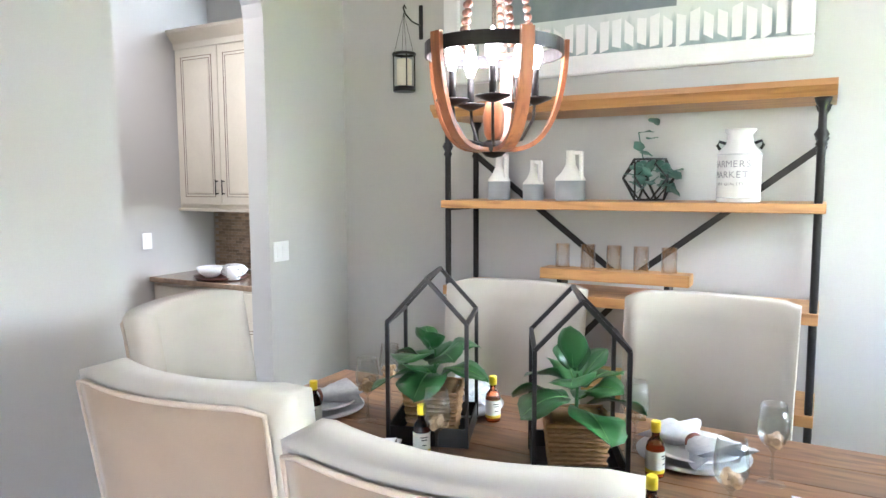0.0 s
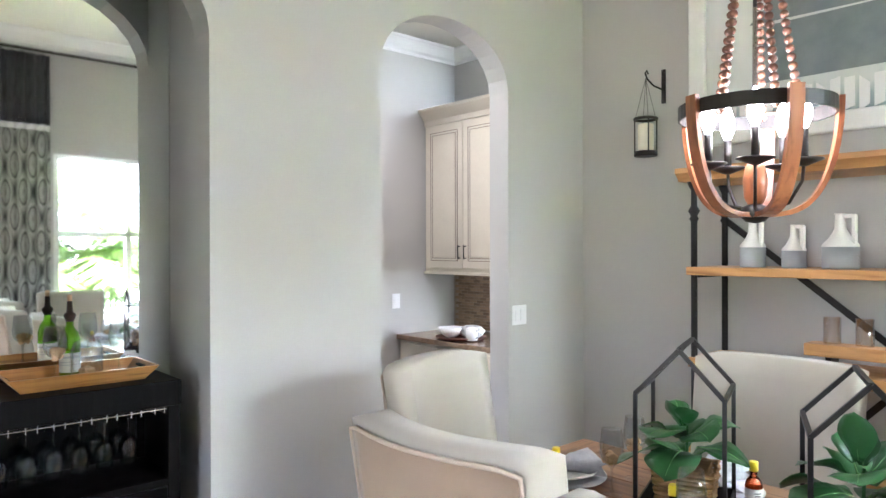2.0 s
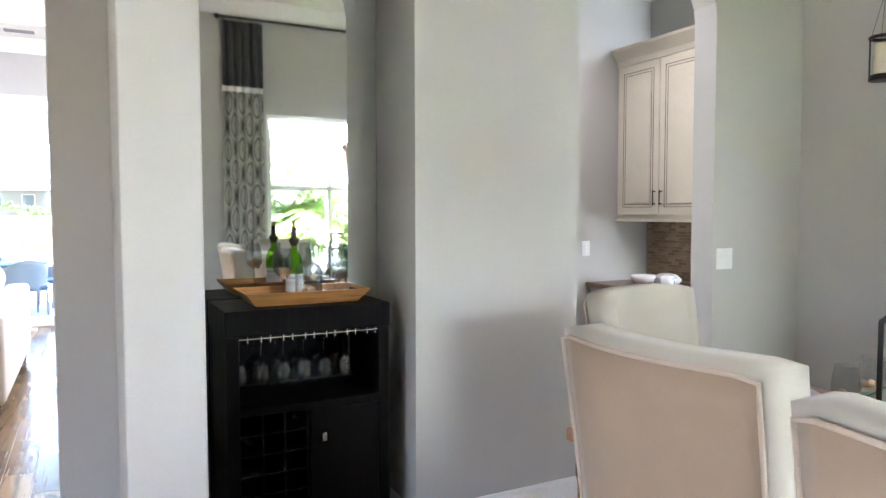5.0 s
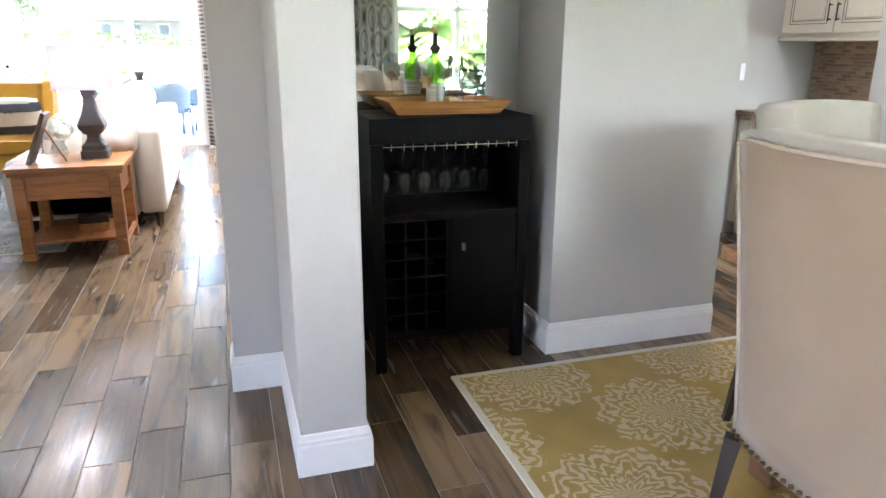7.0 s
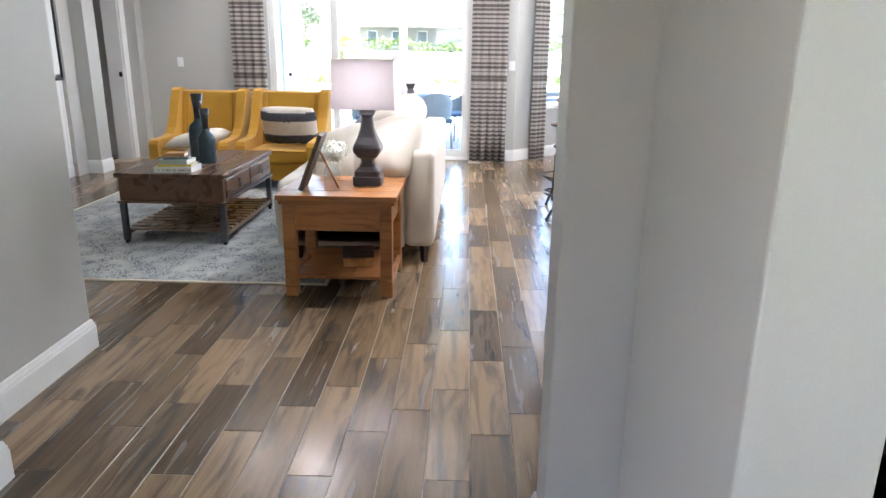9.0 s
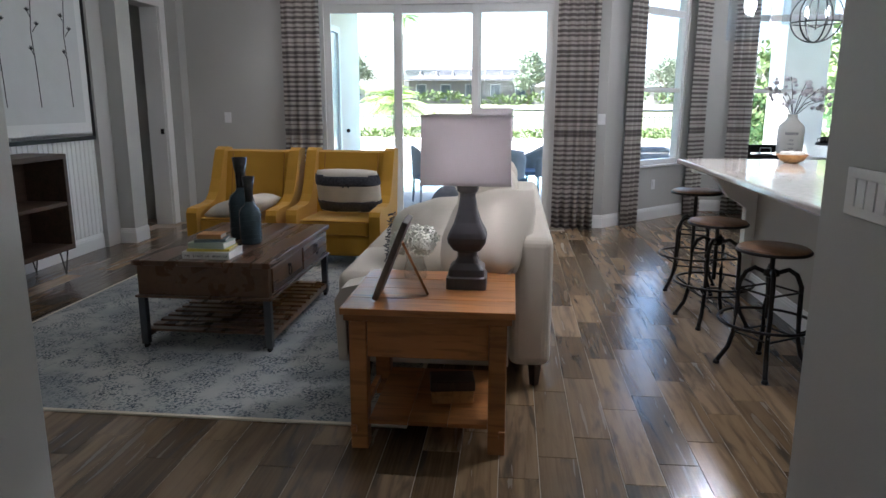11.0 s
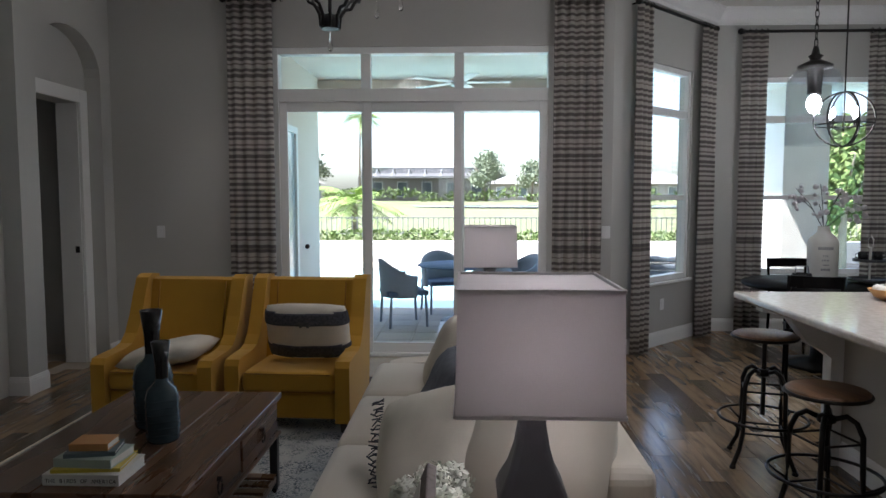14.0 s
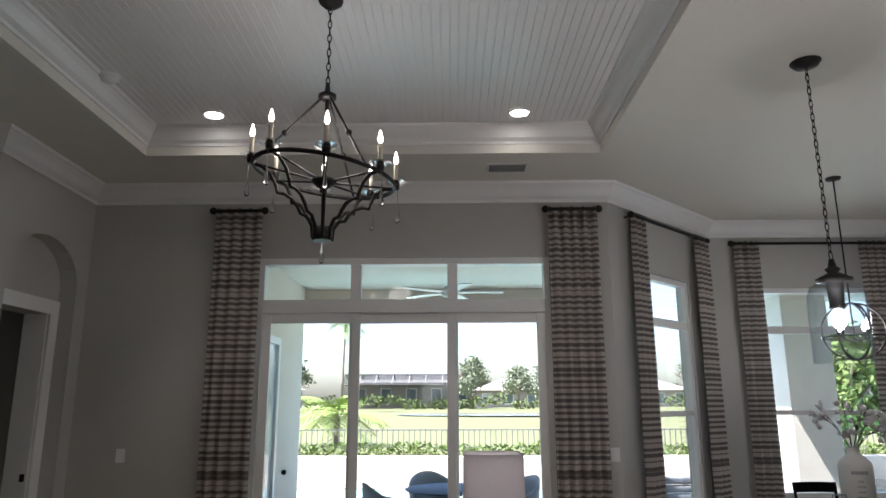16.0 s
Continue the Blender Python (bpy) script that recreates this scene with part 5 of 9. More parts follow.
# ---- picture, sconce, switches ----
def canvas(name, bands):
    """A washed landscape in grey and teal: bands of tone with brushed streaks."""
    m = bpy.data.materials.new(name)
    m.use_nodes = True
    nt = m.node_tree
    b = nt.nodes["Principled BSDF"]
    tc = nt.nodes.new("ShaderNodeTexCoord")
    nz = nt.nodes.new("ShaderNodeTexNoise")
    mp = nt.nodes.new("ShaderNodeMapping")
    mp.inputs["Scale"].default_value = (14, 1, 3)
    nt.links.new(tc.outputs["Object"], mp.inputs["Vector"])
    nt.links.new(mp.outputs[0], nz.inputs["Vector"])
    nz.inputs["Scale"].default_value, nz.inputs["Detail"].default_value = 1.6, 6
    sp = nt.nodes.new("ShaderNodeSeparateXYZ")
    nt.links.new(tc.outputs["Object"], sp.inputs[0])
    ma = nt.nodes.new("ShaderNodeMath")
    ma.operation, ma.inputs[1].default_value = "MULTIPLY_ADD", 0.35
    nt.links.new(nz.outputs["Fac"], ma.inputs[0])
    nt.links.new(sp.outputs["Z"], ma.inputs[2])
    rp = nt.nodes.new("ShaderNodeValToRGB")
    while len(rp.color_ramp.elements) < len(bands):
        rp.color_ramp.elements.new(0.5)
    for e, (pos, col) in zip(rp.color_ramp.elements, bands):
        e.position, e.color = pos, (*col, 1)
    nt.links.new(ma.outputs[0], rp.inputs["Fac"])
    nt.links.new(rp.outputs["Color"], b.inputs["Base Color"])
    b.inputs["Roughness"].default_value = 0.35
    return m


SCENE = canvas("washed_landscape", [(0.0, (0.50, 0.52, 0.50)), (0.16, (0.42, 0.46, 0.45)), (0.24, (0.22, 0.27, 0.28)), (0.33, (0.30, 0.37, 0.37)), (0.42, (0.55, 0.58, 0.56)), (0.75, (0.62, 0.64, 0.63))])
FRAME_WHITE = mat("whitewashed_frame", (0.74, 0.74, 0.73), (0.66, 0.66, 0.65), rough=0.5, scale=6, fine=80)
pic = thing("framed_picture", "large washed grey barn landscape in a whitewashed frame", "picture", (-1.02, DIN_N, 2.15))
PW, PH = 1.92, 1.15
bm = bmesh.new()
box(bm, (-PW / 2 + 0.09, -0.02, 0.09), (PW / 2 - 0.09, -0.012, PH - 0.09))
part("picture_print", bm, SCENE, pic)
for a, b in (((-PW / 2, -0.045, 0), (PW / 2, -0.001, 0.10)), ((-PW / 2, -0.045, PH - 0.10), (PW / 2, -0.001, PH)), ((-PW / 2, -0.044, 0.10), (-PW / 2 + 0.10, -0.001, PH - 0.10)), ((PW / 2 - 0.10, -0.044, 0.10), (PW / 2, -0.001, PH - 0.10))):
    bm = bmesh.new()
    box(bm, a, b, 0.012, 3)
    part("frame_side", bm, FRAME_WHITE, pic)
BARN = mat("painted_barn_tone", (0.16, 0.19, 0.20), (0.24, 0.27, 0.27), rough=0.5, scale=8)
bm = bmesh.new()
prism(bm, [(-0.62, 0.62), (-0.35, 0.86), (0.15, 0.88), (0.42, 0.66), (0.38, 0.60)], -0.0225, -0.0205, "y")
prism(bm, [(-0.55, 0.30), (-0.55, 0.60), (0.35, 0.60), (0.35, 0.30)], -0.0222, -0.0205, "y")
part("painted_barn", bm, BARN, pic, "dark barn painted on the print")
for i in range(26):
    x = -0.80 + i * 0.064
    bm = bmesh.new()
    prism(bm, [(x, 0.12 + 0.03 * math.sin(i)), (x + 0.045, 0.12), (x + 0.045, 0.25 + 0.03 * math.cos(i * 2)), (x, 0.26)], -0.0235, -0.0205, "y")
    part("painted_board", bm, FRAME_WHITE, pic, "pale fence board painted on the print")

sc = thing("wall_sconce", "black iron wall hook holding a glass candle lantern", "sconce", (-2.185, DIN_N, 0))
bm = bmesh.new()
box(bm, (0.02, -0.012, 2.44), (0.045, -0.001, 2.64), 0.003)
part("wall_plate", bm, BLACK_METAL, sc)
bm = bmesh.new()
sweep(bm, [(0.032, -0.012, 2.52), (0.0, -0.06, 2.54), (-0.02, -0.10, 2.58), (-0.02, -0.12, 2.61), (-0.005, -0.13, 2.62), (0.0, -0.12, 2.60)], 0.005, 7)
part("hook", bm, BLACK_METAL, sc)
lan = part("lantern_base", bmesh.new(), BLACK_METAL, sc)
bm = bmesh.new()
lathe(bm, [(0.065, 2.125), (0.068, 2.13), (0.066, 2.15), (0.06, 2.155)], 24, at=(-0.03, -0.1, 0))
bm.to_mesh(lan.data)
bm.free()
bm = bmesh.new()
sweep(bm, [(-0.03 + 0.064 * math.cos(t), -0.1 + 0.064 * math.sin(t), 2.345) for t in [2 * math.pi * i / 24 for i in range(24)]], 0.009, 6, closed=True)
part("top_ring", bm, BLACK_METAL, sc)
for i in range(4):
    t = math.pi / 4 + math.pi / 2 * i
    bm = bmesh.new()
    rod(bm, (-0.03 + 0.064 * math.cos(t), -0.1 + 0.064 * math.sin(t), 2.14), (-0.03 + 0.064 * math.cos(t), -0.1 + 0.064 * math.sin(t), 2.345), 0.004, 6)
    rod(bm, (-0.03 + 0.060 * math.cos(t), -0.1 + 0.060 * math.sin(t), 2.345), (-0.02, -0.115, 2.58), 0.0014, 5)
    part("wire", bm, BLACK_METAL, sc)
bm = bmesh.new()
lathe(bm, [(0.045, 2.156), (0.045, 2.31), (0.04, 2.315)], 24, at=(-0.03, -0.1, 0))
part("candle", bm, CANDLE, sc, "cream pillar candle", smooth=True)


def switch_plate(name, m, gangs, label):
    s = thing(name, label, "switch")
    s.matrix_basis = m
    w = 0.035 + 0.045 * gangs
    bm = bmesh.new()
    box(bm, (-w / 2, -0.006, -0.058), (w / 2, -0.0005, 0.058), 0.003)
    part("plate", bm, SWITCH, s)
    for i in range(gangs):
        x = (i - (gangs - 1) / 2) * 0.046
        bm = bmesh.new()
        box(bm, (x - 0.0165, -0.0095, -0.034), (x + 0.0165, -0.0055, 0.034), 0.002)
        part("rocker", bm, SWITCH, s)
    return s


switch_plate("light_switch", pose(DIN_W, 3.01, 1.19, 0, 0, 90), 2, "white double rocker switch on the greige wall")
switch_plate("light_switch", pose(-4.27, 3.28, 1.17, 0, 0, 90), 1, "white single rocker switch on the pantry wall")
switch_plate("light_switch", pose(-4.085, -0.041, 1.17, 0, 0, 0), 4, "white four-gang rocker switch on the hall wall")
switch_plate("light_switch", pose(LIV_W, -4.12, 1.2, 0, 0, 90), 1, "white rocker switch on the living room wall")
switch_plate("light_switch", pose(LIV_W, 0.10, 1.2, 0, 0, 90), 1, "white rocker switch beside the striped curtain")
switch_plate("light_switch", pose(-9.6, -5.449, 1.2, 0, 0, 180), 1, "white rocker switch on the corridor wall")
switch_plate("power_outlet", BAY_POSE @ pose(0.95, 0, 0.42, 0, 0, 0), 1, "white outlet low on the bay wall")

# ---- bar niche: mirror, cabinet, tray ----
bm = bmesh.new()
box(bm, (-0.47, 0.0, 0.10), (0.47, 0.006, 2.85))
solo("niche_mirror", bm, MIRROR, "tall frameless mirror on the back of the bar niche", "mirror", (-3.179, 0.645, 0.0), -90)
bc = thing("bar_cabinet", "black stained bar cabinet with stemware rack, wine cubbies and door", "cabinet", (-2.955, 0.665, 0), -90)
# local x runs along +y reversed: the front faces local -y
bc.matrix_basis = pose(-2.955, 0.665, 0, 0, 0, 90)
CW, CDp, CH = 0.335, 0.205, 1.07
for sx in (-1, 1):
    for sy in (-1, 1):
        bm = bmesh.new()
        x, y = sx * (CW - 0.024), sy * (CDp - 0.024)
        box(bm, (x - 0.024, y - 0.024, 0), (x + 0.024, y + 0.024, CH - 0.10), 0.003)
        part("leg", bm, BLACK_WOOD, bc)
bm = bmesh.new()
box(bm, (-CW - 0.004, -CDp - 0.004, CH - 0.10), (CW + 0.004, CDp, CH), 0.004)
part("top_box", bm, BLACK_WOOD, bc)
for x0, x1 in ((-CW + 0.002, -CW + 0.018), (CW - 0.018, CW - 0.002)):
    bm = bmesh.new()
    box(bm, (x0, -CDp + 0.049, 0.14), (x1, CDp - 0.049, CH - 0.101))
    part("side_panel", bm, BLACK_WOOD, bc)
bm = bmesh.new()
box(bm, (-CW + 0.02, CDp - 0.02, 0.14), (CW - 0.02, CDp - 0.008, CH - 0.101))
part("back_panel", bm, BLACK_WOOD, bc)
for z in (0.14, 0.655):
    bm = bmesh.new()
    box(bm, (-CW + 0.019, -CDp + 0.004, z), (CW - 0.019, CDp - 0.021, z + 0.03), 0.002)
    part("shelf", bm, BLACK_WOOD, bc)
for i in range(1, 6):
    bm = bmesh.new()
    z = 0.17 + i * 0.0808
    box(bm, (-CW + 0.05, -CDp + 0.015, z - 0.003), (-0.024, CDp - 0.025, z + 0.003))
    part("cubby_slat", bm, BLACK_WOOD, bc)
for x in (-CW + 0.137, -CW + 0.224, -0.018):
    bm = bmesh.new()
    box(bm, (x - 0.004, -CDp + 0.014, 0.171), (x + 0.004, CDp - 0.025, 0.654))
    part("cubby_divider", bm, BLACK_WOOD, bc)
bm = bmesh.new()
box(bm, (-0.010, -CDp + 0.002, 0.172), (CW - 0.05, -CDp + 0.020, 0.652), 0.003)
dr = part("door", bm, BLACK_WOOD, bc)
bm = bmesh.new()
box(bm, (0.035, -CDp - 0.012, 0.52), (0.055, -CDp + 0.002, 0.555), 0.002)
part("handle", bm, CHROME, dr, "small steel pull")
for i in range(7):
    x = -CW + 0.065 + i * 0.088
    bm = bmesh.new()
    for dx in (-0.018, 0.018):
        rod(bm, (x + dx, -CDp + 0.01, CH - 0.125), (x + dx, CDp - 0.05, CH - 0.125), 0.003, 6)
    for dx in (-0.018, 0.018):
        rod(bm, (x + dx, -CDp + 0.01, CH - 0.125), (x + dx, -CDp + 0.01, CH - 0.1), 0.0018, 6)
    part("stemware_rail", bm, CHROME, bc, "steel stemware rail")
bm = bmesh.new()
rod(bm, (-CW + 0.05, -CDp + 0.012, CH - 0.112), (CW - 0.05, -CDp + 0.012, CH - 0.112), 0.002, 8)
part("front_rail", bm, CHROME, bc, "thin steel front rail")
for i in range(7):
    for y in ((-0.10, 0.03) if i != 6 else ()):
        wine_glass((-2.955 - y - 0.0 + 0.0, 0.665 - CW + 0.065 + i * 0.088, CH - 0.125 - 0.196), 0.20, 0, i + 1, "clear stemmed wine glass hanging upside down in the bar cabinet", True)
for i, (cx, cz, big) in enumerate(((2, 5, 1), (0, 4, 1), (1, 4, 1), (2, 2, 1), (1, 1, 0), (2, 3, 0), (0, 2, 0), (0, 0, 0))):
    b = thing("wine_bottle", "dark wine bottle lying in a cabinet cubby", "bottle", (-2.955, 0.665 - CW + 0.093 + cx * 0.087, 0.174 + cz * 0.0808 + 0.038 - 0.0035), 90, group="bottles in the bar cabinet")
    bm = bmesh.new()
    prof = [(0.0, 0.012), (0.030, 0.0), (0.034, 0.006), (0.034, 0.17), (0.012, 0.22), (0.012, 0.28), (0.0, 0.28)]
    lathe(bm, prof, 18, cap=False)
    turn = Matrix.Rotation(radians(90 if big else -90), 4, "X")
    bmesh.ops.transform(bm, matrix=Matrix.Translation((0, 0.12 if big else -0.12, 0)) @ turn, verts=bm.verts)
    part("body", bm, glass("bottle_green_%s" % "ab"[big], (0.05, 0.09, 0.04)) if i < 1 else bpy.data.materials["bottle_green_b"], b, smooth=True)

TRAY_WOOD = wood("acacia_tray", (0.52, 0.25, 0.075), (0.36, 0.155, 0.045), (0.15, 0.06, 0.02), rough=0.35, along="x", size=0.9)
tr = thing("serving_tray", "acacia serving tray with flared sides on the bar cabinet", "tray", (-2.955, 0.68, CH + 0.001), 90)
bm = bmesh.new()
lo, hi = (0.215, 0.11), (0.262, 0.145)
def ringof(wd, z):
    return [bm.verts.new((sx * wd[0], sy * wd[1], z)) for sx, sy in ((-1, -1), (1, -1), (1, 1), (-1, 1))]
a, b = ringof(lo, 0.0), ringof(hi, 0.055)
c, d = ringof((hi[0] - 0.01, hi[1] - 0.01), 0.055), ringof((lo[0] - 0.006, lo[1] - 0.006), 0.010)
for p, q in ((a, b), (b, c), (c, d)):
    for i in range(4):
        bm.faces.new((p[i], p[(i + 1) % 4], q[(i + 1) % 4], q[i]))
bm.faces.new(a[::-1])
bm.faces.new(d)
part("body", bm, TRAY_WOOD, tr)
# No cut-outs: solid black bars stand in for the shaded handle slots.
for sx in (-1, 1):
    bm = bmesh.new()
    box(bm, (sx * 0.232 - 0.004, -0.045, 0.034), (sx * 0.247 + 0.004, 0.045, 0.044), 0.004)
    part("handle_slot", bm, INK, tr, "dark handle slot")
TZ = CH + 0.0115


def green_bottle(at):
    b = thing("wine_bottle", "bright green glass wine bottle with corked pourer on the tray", "bottle", (*at, TZ))
    bm = bmesh.new()
    lathe(bm, [(0.034, 0.0), (0.037, 0.006), (0.037, 0.15), (0.030, 0.18), (0.014, 0.205), (0.013, 0.235)], 22)
    part("body", bm, bpy.data.materials.get("lime_glass") or pane_glass("lime_glass", (0.52, 0.88, 0.18), 0.25, 0.5), b, smooth=True)
    bm = bmesh.new()
    lathe(bm, [(0.014, 0.225), (0.023, 0.248), (0.021, 0.255), (0.012, 0.262), (0.010, 0.305)], 16)
    part("stopper", bm, DARK_LEG, b, "dark bottle stopper", smooth=True)
    bm = bmesh.new()
    lathe(bm, [(0.008, 0.305), (0.009, 0.33)], 12)
    part("cork", bm, CORK, b, "cork top")
    bm = bmesh.new()
    lathe(bm, [(0.0376, 0.03), (0.0376, 0.105)], 24, cap=False)
    lb = part("label", bm, PAPER, b, "cream paper label", smooth=True)
    bm = bmesh.new()
    for z, t in ((0.085, 0.008), (0.068, 0.003), (0.058, 0.003)):
        lathe(bm, [(0.0379, z), (0.0379, z + t)], 24, cap=False)
    part("label_lines", bm, GREY_CHINA, lb, "grey printed label lines")


green_bottle((-2.99, 0.66))
wine_glass((-2.89, 0.585, TZ), 0.22, 6, 21, "stemmed wine glass of corks on the wooden tray")
wine_glass((-2.95, 0.83, TZ), 0.22, 0, 22, "empty stemmed wine glass on the wooden tray")
dc = thing("glass_cloche", "wide clear glass decanter holding corks on the tray", "decanter", (-2.91, 0.70, TZ))
bm = bmesh.new()
lathe(bm, [(0.055, 0.0), (0.058, 0.004), (0.058, 0.12), (0.045, 0.15), (0.012, 0.17), (0.012, 0.22), (0.010, 0.22), (0.010, 0.17), (0.043, 0.147), (0.055, 0.118), (0.055, 0.006), (0.0, 0.005)], 24, cap=False)
p = part("body", bm, CLEAR, dc, smooth=True)
p.visible_shadow = False
corks(dc, 0.09, 0.004, 9, 5)

# ---- butler's pantry ----
CAB_PAINT = mat("antique_cream_cabinet", (0.66, 0.61, 0.50), (0.60, 0.55, 0.45), rough=0.45, scale=6, fine=60, bump=0.08)
GLAZE = mat("brown_glaze_line", (0.16, 0.11, 0.07), rough=0.6, bump=0)
STONE = mat("brown_granite", (0.30, 0.21, 0.14), (0.13, 0.09, 0.06), rough=0.18, scale=35, fine=160, bump=0.02)
MOSAIC = mat("tan_mosaic_tile", (0.34, 0.24, 0.15), (0.20, 0.13, 0.08), rough=0.35, scale=60, fine=90, vary=0.3)


def panel_door(parent, x0, x1, z0, z1, y):
    bm = bmesh.new()
    box(bm, (x0, y - 0.02, z0), (x1, y, z1), 0.003)
    d = part("door", bm, CAB_PAINT, parent)
    for inset, dep in ((0.055, 0.0225), (0.075, 0.0215)):
        bm = bmesh.new()
        a, b, c, e = x0 + inset, x1 - inset, z0 + inset, z1 - inset
        for p, q in (((a, c), (b, c + 0.004)), ((a, e - 0.004), (b, e)), ((a, c + 0.004), (a + 0.004, e - 0.004)), ((b - 0.004, c + 0.004), (b, e - 0.004))):
            box(bm, (p[0], y - dep, p[1]), (q[0], y - 0.019, q[1]))
        part("glaze_line", bm, GLAZE, d, "brown glazed groove")
    bm = bmesh.new()
    box(bm, (x0 + 0.085, y - 0.025, z0 + 0.085), (x1 - 0.085, y - 0.019, z1 - 0.085), 0.004)
    part("raised_panel", bm, CAB_PAINT, d)
    return d


def pull(parent, x, z, y):
    bm = bmesh.new()
    rod(bm, (x, y - 0.045, z), (x, y - 0.045, z + 0.11), 0.004, 8)
    for zz in (z + 0.01, z + 0.10):
        rod(bm, (x, y - 0.045, zz), (x, y - 0.019, zz), 0.004, 8)
    part("handle", bm, BLACK_METAL, parent, "dark bar pull")


uc = thing("upper_cabinet", "antique cream glazed wall cabinet with raised-panel doors and a crown", "cabinet", (-4.265, 3.59, 0))
bm = bmesh.new()
box(bm, (0, 0, 1.40), (1.32, 0.325, 2.60))
part("body", bm, CAB_PAINT, uc)
for i in range(3):
    x0 = 0.03 + i * 0.43
    d = panel_door(uc, x0, x0 + 0.425, 1.43, 2.56, 0)
    pull(d, x0 + (0.395 if i % 2 == 0 else 0.03), 1.50, 0)
bm = bmesh.new()
moulding(bm, [(0.0, 0.0), (1.32, 0.0)][::-1], 2.70, [(0, 0), (0, -0.13), (0.012, -0.13), (0.018, -0.09), (0.05, -0.05), (0.075, -0.02), (0.08, 0)])
box(bm, (0, 0.0, 2.60), (1.32, 0.32, 2.69))
part("crown", bm, CAB_PAINT, uc)
bm = bmesh.new()
box(bm, (0, -0.024, 1.378), (1.32, 0.31, 1.399), 0.003)
part("light_rail", bm, CAB_PAINT, uc)
lc = thing("base_cabinet", "antique cream glazed base cabinet in the pantry", "cabinet", (-4.265, 3.32, 0))
bm = bmesh.new()
box(bm, (0, 0.07, 0.0), (1.32, 0.595, 0.10))
part("toe_kick", bm, CAB_PAINT, lc)
bm = bmesh.new()
box(bm, (0, 0.001, 0.10), (1.32, 0.595, 0.87))
part("body", bm, CAB_PAINT, lc)
for i in range(3):
    x0 = 0.03 + i * 0.43
    d = panel_door(lc, x0, x0 + 0.425, 0.12, 0.66, 0)
    pull(d, x0 + (0.395 if i % 2 == 0 else 0.03), 0.50, 0)
    bm = bmesh.new()
    box(bm, (x0, -0.02, 0.68), (x0 + 0.425, 0, 0.85), 0.003)
    part("drawer", bm, CAB_PAINT, lc)
bm = bmesh.new()
box(bm, (-4.265, 3.28, 0.872), (-2.945, 3.915, 0.91), 0.006)
solo("pantry_counter", bm, STONE, "polished brown granite pantry counter", "counter")
bs = thing("pantry_backsplash", "tan and brown mosaic tile backsplash behind the pantry counter", "backsplash", (-4.265, 3.905, 0.92), kind="structure")
bm = bmesh.new()
box(bm, (0, 0, 0), (1.32, 0.012, 0.456))
part("grout_bed", bm, GROUT, bs)
bm = bmesh.new()
box(bm, (0, -0.003, 0), (0.068, 0.0, 0.021))
tile_mesh = finish(bm, "tile", MOSAIC)
for j in range(19):
    for i in range(16):
        ob = new("tile", tile_mesh)
        ob.parent = bs
        ob.matrix_basis = pose(0.02 + i * 0.0725 + (0.036 if j % 2 else 0), 0, 0.004 + j * 0.0237)
tb = thing("pantry_tray", "dark tray of white cups and bowls on the pantry counter", "tray", (-3.72, 3.46, 0.911))
bm = bmesh.new()
lathe(bm, [(0.0, 0.0), (0.16, 0.0), (0.19, 0.02), (0.185, 0.022), (0.155, 0.008), (0.0, 0.006)], 28, cap=False)
part("base", bm, COPPER, tb, "dark red-brown tray", smooth=True)
bowl = thing("serving_bowl", "white china bowl on the pantry tray", "bowl", (-3.80, 3.44, 0.918))
bm = bmesh.new()
lathe(bm, [(0.04, 0.0), (0.09, 0.04), (0.10, 0.075), (0.096, 0.075), (0.085, 0.042), (0.0, 0.012)], 26, cap=False)
part("body", bm, CHINA, bowl, smooth=True)
cup = thing("coffee_cup", "white cup with dark bands on the pantry tray", "cup", (-3.56, 3.42, 0.918))
bm = bmesh.new()
lathe(bm, [(0.04, 0.0), (0.045, 0.005), (0.045, 0.09), (0.041, 0.09), (0.041, 0.01), (0.0, 0.008)], 22, cap=False)
part("body", bm, CHINA, cup, smooth=True)
bm = bmesh.new()
sweep(bm, [(0.044, 0, 0.075), (0.075, 0, 0.07), (0.078, 0, 0.035), (0.045, 0, 0.02)], 0.006, 7)
part("handle", bm, CHINA, cup)
ft = thing("folded_towel", "black and white patterned towel bundle on the pantry tray", "towel", (-3.66, 3.52, 0.918), 20)
bm = bmesh.new()
cushion(bm, (0.20, 0.12, 0.09), (0, 0, 0.05), 8)
part("cloth", bm, mat("black_white_cloth", (0.6, 0.6, 0.58), (0.03, 0.03, 0.03), rough=0.9, scale=40), ft)

# ---- dining window dressing ----
CURT_DARK = mat("charcoal_satin_curtain", (0.045, 0.048, 0.05), (0.03, 0.032, 0.034), rough=0.45, scale=10, fine=300)


